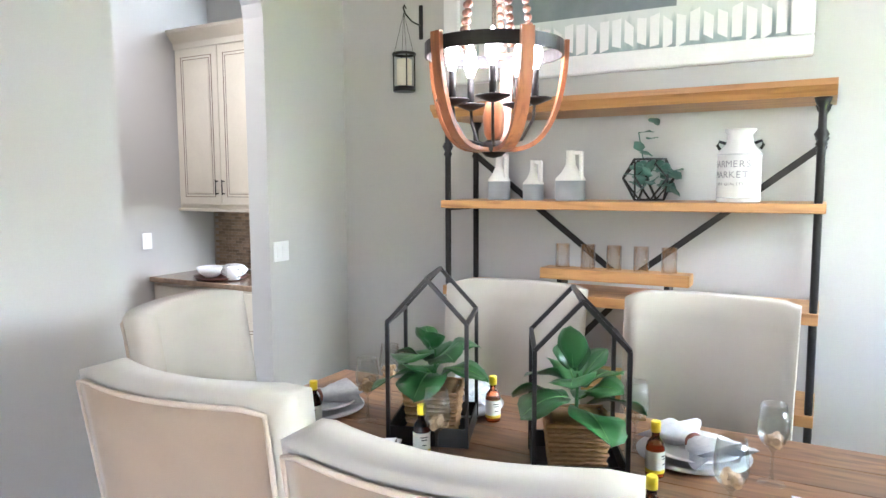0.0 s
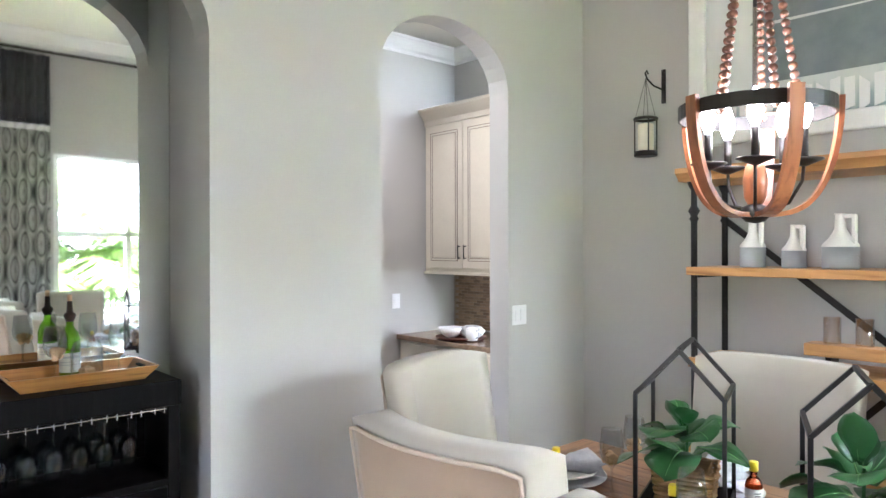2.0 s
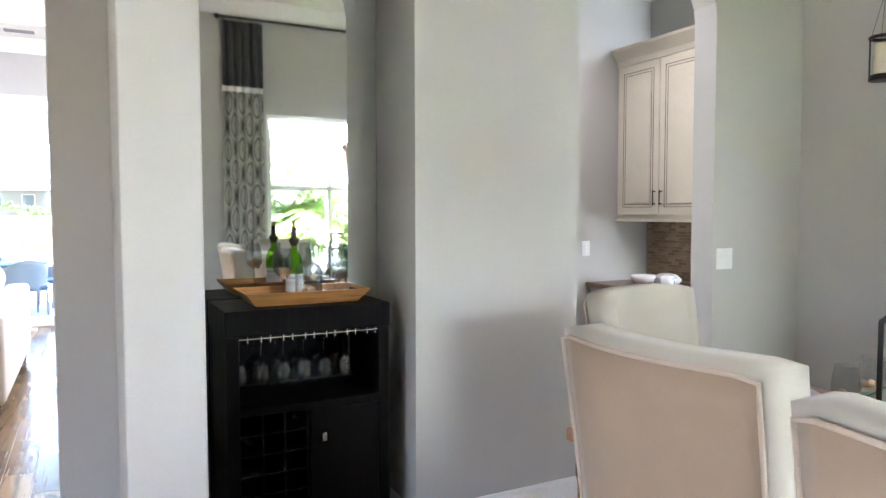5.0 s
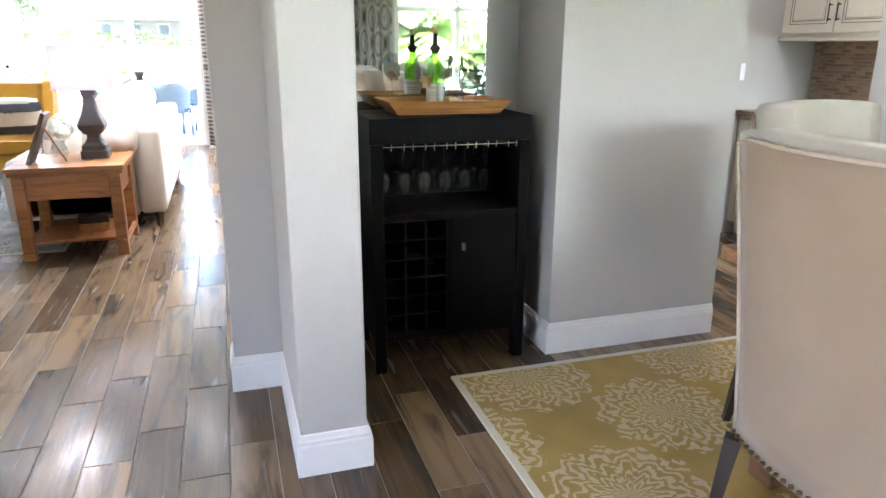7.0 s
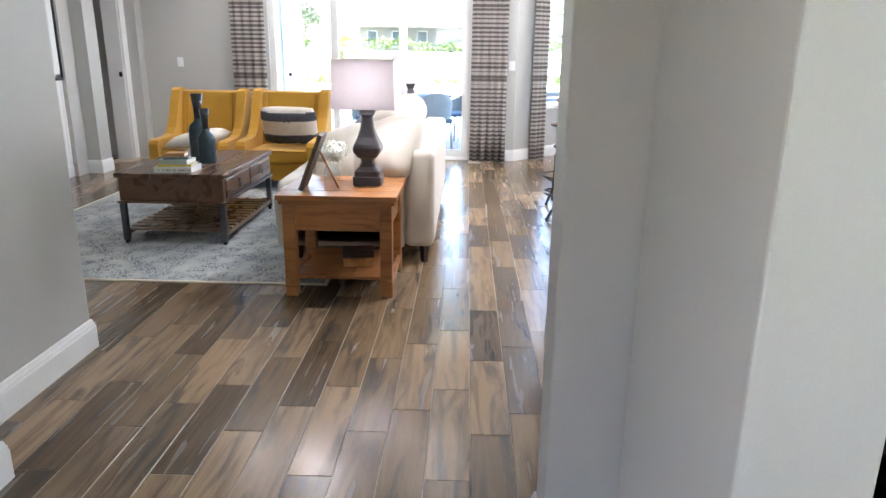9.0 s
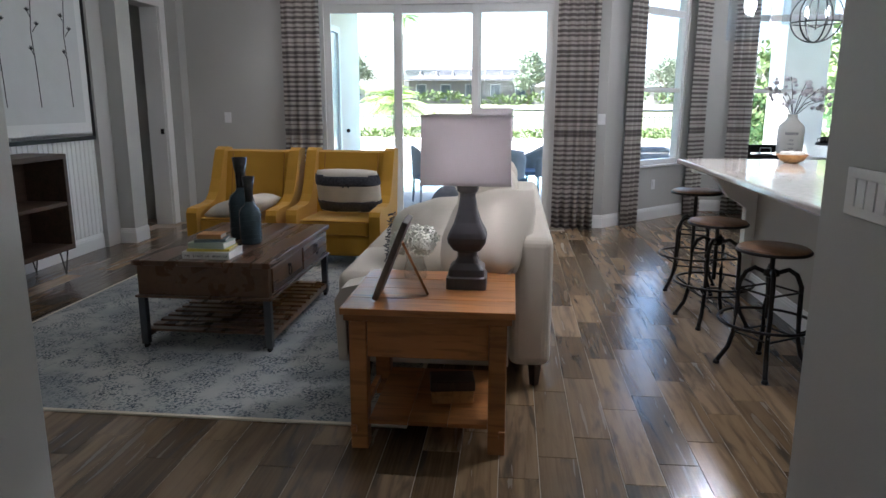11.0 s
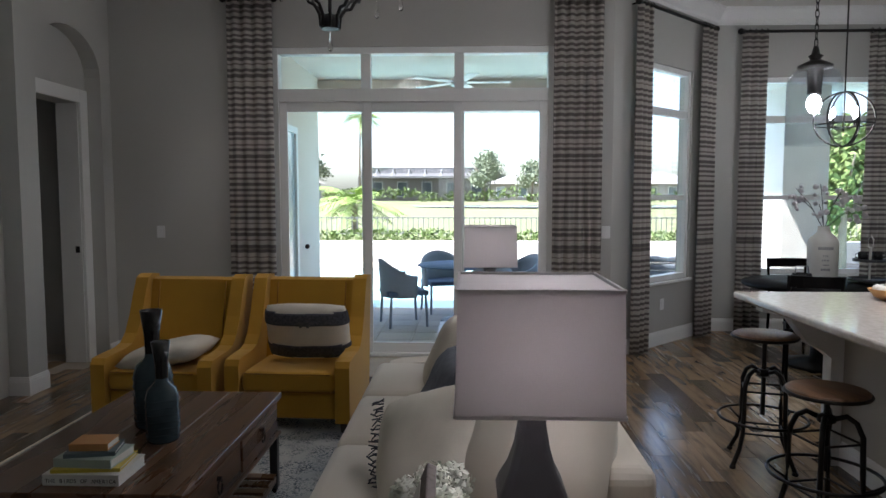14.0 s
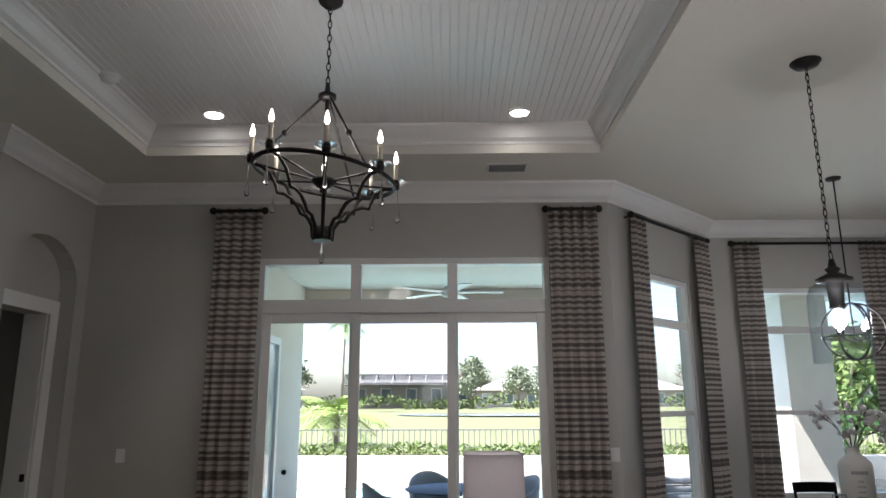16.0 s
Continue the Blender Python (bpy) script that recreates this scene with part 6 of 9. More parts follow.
def ogee_cloth(name):
    """Pale stretched links outlined in charcoal."""
    m = bpy.data.materials.new(name)
    m.use_nodes = True
    nt = m.node_tree
    b = nt.nodes["Principled BSDF"]
    tc = nt.nodes.new("ShaderNodeTexCoord")
    sp = nt.nodes.new("ShaderNodeSeparateXYZ")
    nt.links.new(tc.outputs["Object"], sp.inputs[0])
    cb = nt.nodes.new("ShaderNodeCombineXYZ")
    for k, (axis, f) in enumerate((("X", 8.5), ("Z", 2.6))):
        ml = nt.nodes.new("ShaderNodeMath")
        ml.operation, ml.inputs[1].default_value = "MULTIPLY", f
        nt.links.new(sp.outputs[axis], ml.inputs[0])
        nt.links.new(ml.outputs[0], cb.inputs[k])
    rot = nt.nodes.new("ShaderNodeMapping")
    rot.inputs["Rotation"].default_value = (0, 0, radians(45))
    nt.links.new(cb.outputs[0], rot.inputs["Vector"])
    v = nt.nodes.new("ShaderNodeTexVoronoi")
    v.voronoi_dimensions, v.feature = "2D", "F1"
    v.inputs["Scale"].default_value, v.inputs["Randomness"].default_value = 1.0, 0.18
    nt.links.new(rot.outputs[0], v.inputs["Vector"])
    rp = nt.nodes.new("ShaderNodeValToRGB")
    e = rp.color_ramp.elements
    e[0].position, e[0].color = 0.0, (0.20, 0.205, 0.19, 1)
    e[1].position, e[1].color = 0.66, (0.025, 0.028, 0.028, 1)
    for at, c in ((0.14, (0.40, 0.41, 0.38)), (0.28, (0.34, 0.35, 0.32)), (0.34, (0.05, 0.055, 0.05)), (0.40, (0.46, 0.47, 0.43)), (0.50, (0.30, 0.31, 0.28))):
        rp.color_ramp.elements.new(at).color = (*c, 1)
    nt.links.new(v.outputs["Distance"], rp.inputs["Fac"])
    sm, sf, _ = noise_mix(nt, 260, 3, (0.8, 0.8, 0.8), (1, 1, 1))
    nt.links.new(mixed(nt, rp.outputs["Color"], sm, 1.0, "MULTIPLY"), b.inputs["Base Color"])
    b.inputs["Roughness"].default_value = 0.7
    bumped(nt, b, sf, 0.3, 0.002)
    return m


CURT_IKAT = ogee_cloth("grey_ogee_curtain")
WHITE_BAND = mat("white_curtain_band", (0.75, 0.75, 0.74), rough=0.7)


def pleated(bm, w, z0, z1, folds, depth, z_steps=6, flare=1.0, seed=0):
    """A hanging cloth in its x-z plane with soft folds, thick enough to have two sides."""
    n = folds * 8
    rr = random.Random(seed)
    ph = [rr.uniform(-0.5, 0.5) for _ in range(folds + 1)]
    rows = []
    for j in range(z_steps + 1):
        v = j / z_steps
        z = z1 + (z0 - z1) * v
        row = []
        for i in range(n + 1):
            t = i / n
            f = t * folds
            amp = depth * (0.55 + 0.45 * v) * (0.8 + 0.4 * abs(ph[min(int(f), folds)]))
            row.append(bm.verts.new(((t - 0.5) * w * (1 + (flare - 1) * v), amp * math.sin(2 * math.pi * f + ph[min(int(f), folds)] * v), z)))
        rows.append(row)
    for a, b in zip(rows, rows[1:]):
        for i in range(n):
            bm.faces.new((a[i], a[i + 1], b[i + 1], b[i])).smooth = True
    bm.normal_update()
    bmesh.ops.solidify(bm, geom=list(bm.faces), thickness=0.004)


def dining_curtain(y):
    c = thing("dining_curtain", "long curtain of charcoal satin, white band and grey ikat", "curtain", (DIN_E - 0.09, y, 0), -90)
    for z0, z1, m, nm in ((2.90, 3.64, CURT_DARK, "upper_panel"), (2.84, 2.90, WHITE_BAND, "band"), (0.02, 2.84, CURT_IKAT, "lower_panel")):
        bm = bmesh.new()
        pleated(bm, 0.46, z0, z1, 5, 0.035, 4, 1.0, 3)
        part(nm, bm, m, c)
    return c


dining_curtain(1.50)
dining_curtain(3.38)
rd = thing("dining_curtain_rod", "dark iron curtain rod over the dining window", "curtain rod", (DIN_E - 0.09, 0, 3.68))
bm = bmesh.new()
rod(bm, (0, 1.24, 0), (0, 3.6, 0), 0.014, 12)
part("pole", bm, BLACK_METAL, rd)
for y in (1.22, 3.6):
    bm = bmesh.new()
    bmesh.ops.create_uvsphere(bm, u_segments=14, v_segments=10, radius=0.03, matrix=Matrix.Translation((0, y, 0)))
    part("finial", bm, BLACK_METAL, rd, smooth=True)
for y in (1.3, 3.4):
    bm = bmesh.new()
    rod(bm, (0, y, 0), (0.09, y, 0), 0.008, 8)
    part("bracket", bm, BLACK_METAL, rd)


# ================= living room =================
LINEN = mat("oatmeal_sofa_linen", (0.60, 0.54, 0.455), (0.55, 0.495, 0.42), rough=0.95, scale=4, fine=420, bump=0.4, depth=0.0015, sheen=0.2)
MUSTARD = mat("mustard_upholstery", (0.51, 0.27, 0.02), (0.45, 0.235, 0.016), rough=0.9, scale=5, fine=420, bump=0.4, depth=0.0015, sheen=0.15)
MUSTARD_SEAM = mat("dark_mustard_seam", (0.30, 0.14, 0.012), rough=0.9, scale=20)
OAK = wood("rustic_oak", (0.46, 0.20, 0.065), (0.33, 0.13, 0.038), (0.15, 0.06, 0.02), rough=0.33, along="y", size=0.8, vary=0.12, coat=0.15)
WALNUT = wood("dark_walnut", (0.115, 0.06, 0.03), (0.09, 0.046, 0.023), (0.06, 0.031, 0.017), rough=0.27, along="x", size=0.8, vary=0.12)
GUNMETAL = mat("gunmetal_frame", (0.09, 0.095, 0.10), (0.06, 0.063, 0.068), rough=0.4, metal=0.7, scale=15, bump=0.15)
LAMP_GREY = mat("charcoal_lamp_body", (0.075, 0.072, 0.078), (0.055, 0.053, 0.058), rough=0.45, scale=14, fine=90, bump=0.15)
PILLOW = mat("cream_pillow", (0.70, 0.65, 0.56), (0.62, 0.57, 0.49), rough=0.95, scale=14, fine=300, bump=0.5)
NAVY = mat("slate_pillow", (0.13, 0.14, 0.17), (0.20, 0.21, 0.24), rough=0.95, scale=30, fine=300, bump=0.5)
KNIT_GREY = mat("grey_blue_loop_yarn", (0.055, 0.06, 0.075), (0.16, 0.165, 0.19), rough=0.95, scale=60, fine=220, bump=1.0, depth=0.008)
PETAL = mat("white_petals", (0.80, 0.80, 0.72), (0.66, 0.70, 0.55), rough=0.7, scale=20, vary=0.1)
DARKGLASS = mat("teal_bottle_glaze", (0.035, 0.06, 0.075), (0.02, 0.035, 0.045), rough=0.22, scale=18, fine=70, bump=0.4)
BLACK_GLAZE = mat("black_glaze", (0.012, 0.012, 0.013), rough=0.25, scale=10)


def distressed(name):
    """A worn oriental rug: pale ground, slate figures broken by wear."""
    m = bpy.data.materials.new(name)
    m.use_nodes = True
    nt = m.node_tree
    b = nt.nodes["Principled BSDF"]
    base, bf, _ = noise_mix(nt, 2.2, 6, (0.28, 0.30, 0.305), (0.47, 0.47, 0.45))
    fig, ff, _ = noise_mix(nt, 12, 9, (0.02, 0.035, 0.05), (0.12, 0.15, 0.18), 0.3, 0.6)
    mask, mf, _ = noise_mix(nt, 8.0, 14, (0, 0, 0), (1, 1, 1), 0.40, 0.54)
    wear, wf, _ = noise_mix(nt, 75, 6, (0.0, 0.0, 0.0), (1, 1, 1), 0.49, 0.57)
    mk = mixed(nt, mask, wear, 1.0, "MULTIPLY")
    col = mixed(nt, base, fig, mk)
    nt.links.new(col, b.inputs["Base Color"])
    b.inputs["Roughness"].default_value = 0.95
    fine = nt.nodes.new("ShaderNodeTexNoise")
    fine.inputs["Scale"].default_value = 400
    bumped(nt, b, fine.outputs["Fac"], 0.4, 0.003)
    return m


RUG_B = distressed("distressed_slate_rug")
rg = thing("living_rug", "distressed slate and ivory rug under the coffee table", "rug", (-6.87, -2.58, 0))
bm = bmesh.new()
box(bm, (-1.73, -1.27, 0.001), (1.73, 1.27, 0.010), 0.003)
part("carpet_field", bm, RUG_B, rg)
bm = bmesh.new()
for a, b in (((-1.75, -1.29, 0.001), (1.75, -1.27, 0.009)), ((-1.75, 1.27, 0.001), (1.75, 1.29, 0.009)), ((-1.75, -1.27, 0.001), (-1.73, 1.27, 0.009)), ((1.73, -1.27, 0.001), (1.75, 1.27, 0.009))):
    box(bm, a, b)
part("binding", bm, RUG_EDGE, rg, "ivory rug binding")

# ---- sofa: back along +y, seat towards -y ----
so = thing("sofa", "long oatmeal linen sofa with loose back cushions and dark legs", "sofa", (-6.78, -1.16, 0))
L, RZ0 = 1.20, 0.012
bm = bmesh.new()
box(bm, (-L, -0.53, 0.12), (L, 0.30, 0.36), 0.03, 3)
part("base", bm, LINEN, so)
bm = bmesh.new()
box(bm, (-L, 0.30, 0.12), (L, 0.50, 0.76), 0.045, 4)
part("back_frame", bm, LINEN, so, smooth=False)
for sx in (-1, 1):
    bm = bmesh.new()
    prism(bm, [(-0.54, 0.12), (0.299, 0.12), (0.299, 0.64), (0.22, 0.60), (0.0, 0.54), (-0.44, 0.51), (-0.52, 0.49), (-0.555, 0.43)], sx * L - (0.17 if sx > 0 else 0), sx * L + (0 if sx > 0 else 0.17), "x")
    es = [e for e in bm.edges if e.calc_face_angle(0) > 0.5]
    bmesh.ops.bevel(bm, geom=es, offset=0.035, segments=4, profile=0.5, affect="EDGES", clamp_overlap=True)
    part("arm", bm, LINEN, so)
for i in range(3):
    x = -0.69 + i * 0.69
    bm = bmesh.new()
    box(bm, (x - 0.343, -0.585, 0.365), (x + 0.343, 0.24, 0.52), 0.055, 5)
    for v in bm.verts:
        if v.co.z > 0.45:
            v.co.z += 0.025 * (1 - ((v.co.x - x) / 0.343) ** 2)
    part("seat_cushion", bm, LINEN, so, smooth=True)
    bm = bmesh.new()
    t = Matrix.Rotation(radians(72), 3, "X")
    cushion(bm, (0.72, 0.54, 0.33), (x, 0.15, 0.755), 14, 1.0, t)
    part("back_cushion", bm, LINEN, so)
for sx in (-1, 1):
    for y in (-0.42, 0.43):
        bm = bmesh.new()
        rod(bm, (sx * (L - 0.08), y, RZ0 if y < 0 else 0.0), (sx * (L - 0.08), y, 0.12), 0.022, 4, 0.034)
        part("leg", bm, DARK_LEG, so, "dark wooden leg")


def throw_pillow(at, size, turn, material, label, fringe=False, rot=(70, 0, 0)):
    p = thing("throw_pillow", label, "pillow", at)
    p.matrix_basis = pose(*at, *rot) @ pose(0, 0, 0, 0, 0, turn)
    bm = bmesh.new()
    cushion(bm, size, (0, 0, 0), 12)
    part("cover", bm, material, p)
    if fringe:
        rr = random.Random(3)
        bm = bmesh.new()
        for i in range(46):
            u = i / 45 * 2 - 1
            for sgn in (-1, 1):
                x, y = sgn * size[0] / 2 * 0.97, u * size[1] / 2
                sweep(bm, [(x, y, 0), (x + sgn * 0.02, y + rr.uniform(-0.01, 0.01), rr.uniform(-0.012, 0.012)), (x + sgn * 0.045, y + rr.uniform(-0.015, 0.015), rr.uniform(-0.02, 0.02))], 0.003, 4)
        part("fringe", bm, KNIT_GREY, p, "grey yarn fringe")


throw_pillow((-5.95, -1.30, 0.675), (0.48, 0.46, 0.24), 22, PILLOW, "cream throw pillow with grey fringe leaning on the sofa", True, (56, 0, 55))
throw_pillow((-5.77, -0.98, 0.735), (0.54, 0.50, 0.30), 14, LINEN, "large oatmeal linen pillow against the sofa arm", False, (58, 0, 40))
throw_pillow((-6.45, -1.30, 0.70), (0.46, 0.46, 0.16), 0, NAVY, "slate woven throw pillow on the sofa", False, (64, 0, 8))
throw_pillow((-7.40, -1.28, 0.70), (0.46, 0.46, 0.16), 0, PILLOW, "cream throw pillow at the far end of the sofa", False, (66, 0, -20))

# ---- end tables ----
def end_table(at, wood_mat, label, w=0.315, d=0.34, h=0.60):
    e = thing("end_table", label, "table", at)
    for i in range(4):
        bm = bmesh.new()
        x0 = -w + 2 * w * i / 4
        box(bm, (x0 + 0.0006, -d, h - 0.028), (x0 + 2 * w / 4 - 0.0006, d, h - 0.0006 * (i % 2)), 0.002, 1)
        part("top_plank", bm, wood_mat, e)
    bm = bmesh.new()
    box(bm, (-w + 0.012, -d + 0.012, h - 0.055), (w - 0.012, d - 0.012, h - 0.0285), 0.003)
    part("top_edge", bm, wood_mat, e)
    for sx in (-1, 1):
        for sy in (-1, 1):
            bm = bmesh.new()
            x, y = sx * (w - 0.055), sy * (d - 0.065)
            box(bm, (x - 0.035, y - 0.035, 0), (x + 0.035, y + 0.035, h - 0.056), 0.005)
            part("leg", bm, wood_mat, e)
    for sx in (-1, 1):
        bm = bmesh.new()
        box(bm, (sx * (w - 0.05) - 0.012, -d + 0.101, h - 0.21), (sx * (w - 0.05) + 0.012, d - 0.101, h - 0.056), 0.003)
        part("drawer_front" if sx > 0 else "apron", bm, wood_mat, e)
    for sy in (-1, 1):
        bm = bmesh.new()
        box(bm, (-w + 0.091, sy * (d - 0.06) - 0.012, h - 0.21), (w - 0.091, sy * (d - 0.06) + 0.012, h - 0.056), 0.003)
        part("apron", bm, wood_mat, e)
    for sy in (-1, 1):
        bm = bmesh.new()
        box(bm, (-w + 0.01, sy * (d - 0.0425) - 0.0125, 0.075), (w - 0.01, sy * (d - 0.0425) + 0.0125, 0.105), 0.003)
        part("stretcher", bm, wood_mat, e)
    for i in range(3):
        bm = bmesh.new()
        y0 = -d + 0.10 + (2 * d - 0.20) * i / 3
        box(bm, (-w + 0.03, y0 + 0.001, 0.106), (w - 0.03, y0 + (2 * d - 0.20) / 3 - 0.001, 0.124), 0.002)
        part("lower_shelf_board", bm, wood_mat, e)
    return e


end_table((-5.225, -1.178, 0), OAK, "rustic oak end table with drawer and lower shelf beside sofa")
end_table((-8.47, -1.10, 0), WALNUT, "dark wooden end table at the far end of the sofa", 0.30, 0.30, 0.60)
SHADE = mat("white_linen_shade", (0.80, 0.775, 0.785), (0.76, 0.735, 0.745), rough=0.9, scale=6, fine=350, bump=0.3)
nt = SHADE.node_tree
tl = nt.nodes.new("ShaderNodeBsdfTranslucent")
tl.inputs["Color"].default_value = (0.85, 0.80, 0.80, 1)
mx = nt.nodes.new("ShaderNodeMixShader")
mx.inputs["Fac"].default_value = 0.28
nt.links.new(nt.nodes["Principled BSDF"].outputs[0], mx.inputs[1])
nt.links.new(tl.outputs[0], mx.inputs[2])
nt.links.new(mx.outputs[0], nt.nodes["Material Output"].inputs["Surface"])


def table_lamp(at, label):
    t = thing("table_lamp", label, "lamp", at, 0, group="table lamps")
    bm = bmesh.new()
    prof = [(0.085, 0.0), (0.085, 0.05), (0.075, 0.055), (0.075, 0.085), (0.052, 0.11), (0.043, 0.135), (0.043, 0.152), (0.062, 0.163), (0.084, 0.195), (0.088, 0.22), (0.080, 0.242), (0.058, 0.285), (0.043, 0.335), (0.034, 0.39), (0.034, 0.402), (0.046, 0.412), (0.046, 0.428), (0.052, 0.436), (0.052, 0.452)]
    for (r0, z0), (r1, z1) in zip(prof, prof[1:]):
        a = [bm.verts.new((r0 * c * 1.0, r0 * s * 1.0, z0)) for c, s in ((-1, -1), (1, -1), (1, 1), (-1, 1))]
        b = [bm.verts.new((r1 * c, r1 * s, z1)) for c, s in ((-1, -1), (1, -1), (1, 1), (-1, 1))]
        for i in range(4):
            bm.faces.new((a[i], a[(i + 1) % 4], b[(i + 1) % 4], b[i]))
    bmesh.ops.remove_doubles(bm, verts=bm.verts, dist=0.0005)
    for v in [v for v in bm.verts]:
        if v.co.z > 0.10:
            v.co.x *= 0.94
            v.co.y *= 0.94
    bot = [v for v in bm.verts if v.co.z < 0.001]
    bm.faces.new(bot) if len(bot) == 4 else None
    es = [e for e in bm.edges if abs(e.verts[0].co.z - e.verts[1].co.z) > 0.001]
    bmesh.ops.bevel(bm, geom=es, offset=0.016, segments=3, profile=0.5, affect="EDGES", clamp_overlap=True)
    part("body", bm, LAMP_GREY, t, "turned charcoal lamp body")
    s, z0, z1 = 0.180, 0.456, 0.724
    bm = bmesh.new()
    for k in (0, 1):
        q = s - 0.003 * k
        a = [bm.verts.new((q * c, q * d, z0)) for c, d in ((-1, -1), (1, -1), (1, 1), (-1, 1))]
        b = [bm.verts.new((q * 0.97 * c, q * 0.97 * d, z1)) for c, d in ((-1, -1), (1, -1), (1, 1), (-1, 1))]
        for i in range(4):
            bm.faces.new((a[i], a[(i + 1) % 4], b[(i + 1) % 4], b[i]))
    sh = part("shade", bm, SHADE, t, "square white linen shade")
    for z, f in ((z0, 1.0), (z1, 0.97)):
        bm = bmesh.new()
        c4 = [(s * f * c, s * f * d, z) for c, d in ((-1, -1), (1, -1), (1, 1), (-1, 1))]
        for i in range(4):
            bar(bm, c4[i], c4[(i + 1) % 4], 0.007)
        part("shade_trim", bm, SHADE, sh)
    bm = bmesh.new()
    box(bm, (-s * 0.96, -s * 0.96, z1 - 0.006), (s * 0.96, s * 0.96, z1 - 0.003))
    part("diffuser", bm, SHADE, sh, "white top diffuser")
    bm = bmesh.new()
    rod(bm, (0, 0, 0.452), (0, 0, 0.54), 0.010, 10)
    part("socket", bm, BRASS, t)
    return t


table_lamp((-5.30, -1.047, 0.601), "charcoal baluster table lamp with square white shade on oak table")
table_lamp((-8.47, -1.04, 0.601), "charcoal baluster table lamp with square white shade by sliding doors")
FRAME_GREY = wood("weathered_grey_frame", (0.16, 0.13, 0.11), (0.10, 0.08, 0.07), (0.05, 0.04, 0.035), rough=0.6, along="z")
fb = thing("picture_easel", "wooden photo frame propped on an easel leg on the end table", "frame", (-5.105, -1.405, 0.601), 2)
bm = bmesh.new()
m = Matrix.Rotation(radians(-22), 4, "X")
box(bm, (-0.10, -0.012, 0.006), (0.10, 0.012, 0.345), 0.004)
bmesh.ops.transform(bm, matrix=m, verts=bm.verts)
part("frame", bm, FRAME_GREY, fb, "weathered grey wooden frame")
bm = bmesh.new()
bar(bm, (0, 0.105, 0.225), (-0.02, 0.205, 0.006), 0.055, 0.010)
part("easel_leg", bm, OAK, fb, "orange wooden easel leg")
bm = bmesh.new()
box(bm, (-0.075, -0.0145, 0.04), (0.075, -0.0125, 0.31))
bmesh.ops.transform(bm, matrix=m, verts=bm.verts)
part("photo", bm, PAPER, fb, "pale photograph")
fv = thing("flower_vase", "clear glass vase of white hydrangeas on the end table", "vase", (-5.38, -1.285, 0.601))
bm = bmesh.new()
lathe(bm, [(0.040, 0.0), (0.05, 0.01), (0.052, 0.05), (0.038, 0.09), (0.044, 0.11), (0.041, 0.11), (0.035, 0.09), (0.048, 0.05), (0.0, 0.012)], 22, cap=False)
p = part("vase", bm, CLEAR, fv, smooth=True)
p.visible_shadow = False
rr = random.Random(8)
for h, (hx_, hy_, hz) in enumerate(((0.0, 0.0, 0.20), (0.06, 0.04, 0.17), (-0.05, 0.05, 0.18), (0.02, -0.06, 0.17))):
    bm = bmesh.new()
    for i in range(70):
        d = Vector((rr.gauss(0, 1), rr.gauss(0, 1), rr.gauss(0, 1) + 0.2)).normalized()
        c = Vector((hx_, hy_, hz)) + d * rr.uniform(0.036, 0.05)
        s1 = d.orthogonal().normalized()
        s2 = d.cross(s1)
        for k in range(4):
            t = math.pi / 2 * k + i
            q = (s1 * math.cos(t) + s2 * math.sin(t)) * 0.017
            r_ = (s1 * math.cos(t + 0.8) + s2 * math.sin(t + 0.8)) * 0.016
            bm.faces.new([bm.verts.new(v) for v in (c, c + q + d * 0.003, c + (q + r_) * 0.75 + d * 0.005, c + r_ + d * 0.003)])
    part("blossom", bm, PETAL, fv, "white hydrangea head")
bx_ = thing("keepsake_box", "small dark wooden box with a pale front on the lower shelf", "box", (-5.18, -1.10, 0.125), 8)
bm = bmesh.new()
box(bm, (-0.06, -0.09, 0), (0.06, 0.09, 0.055), 0.004)
part("box", bm, PINE, bx_, "pale wooden box")
bm = bmesh.new()
box(bm, (-0.065, -0.095, 0.056), (0.065, 0.095, 0.10), 0.006)
part("lid", bm, DARK_LEG, bx_, "dark carved lid")

# ---- coffee table ----
ct = thing("coffee_table", "dark walnut coffee table with drawers, gunmetal legs and a slatted shelf", "table", (-6.515, -2.545, 0.011))
HXc, HYc, HZ = 0.615, 0.395, 0.515
for i in range(3):
    bm = bmesh.new()
    x0 = -HXc
    y0 = -HYc + 2 * HYc * i / 3
    box(bm, (-HXc, y0 + 0.001, HZ - 0.03), (HXc, y0 + 2 * HYc / 3 - 0.001, HZ), 0.003, 1)
    part("top_plank", bm, WALNUT, ct)
bm = bmesh.new()
box(bm, (-HXc + 0.02, -HYc + 0.02, HZ - 0.20), (HXc - 0.02, HYc - 0.02, HZ - 0.031), 0.004)
part("case", bm, WALNUT, ct)
bm = bmesh.new()
box(bm, (-HXc + 0.005, -HYc + 0.005, HZ - 0.215), (HXc - 0.005, HYc - 0.005, HZ - 0.201), 0.003)
part("case_rim", bm, WALNUT, ct)
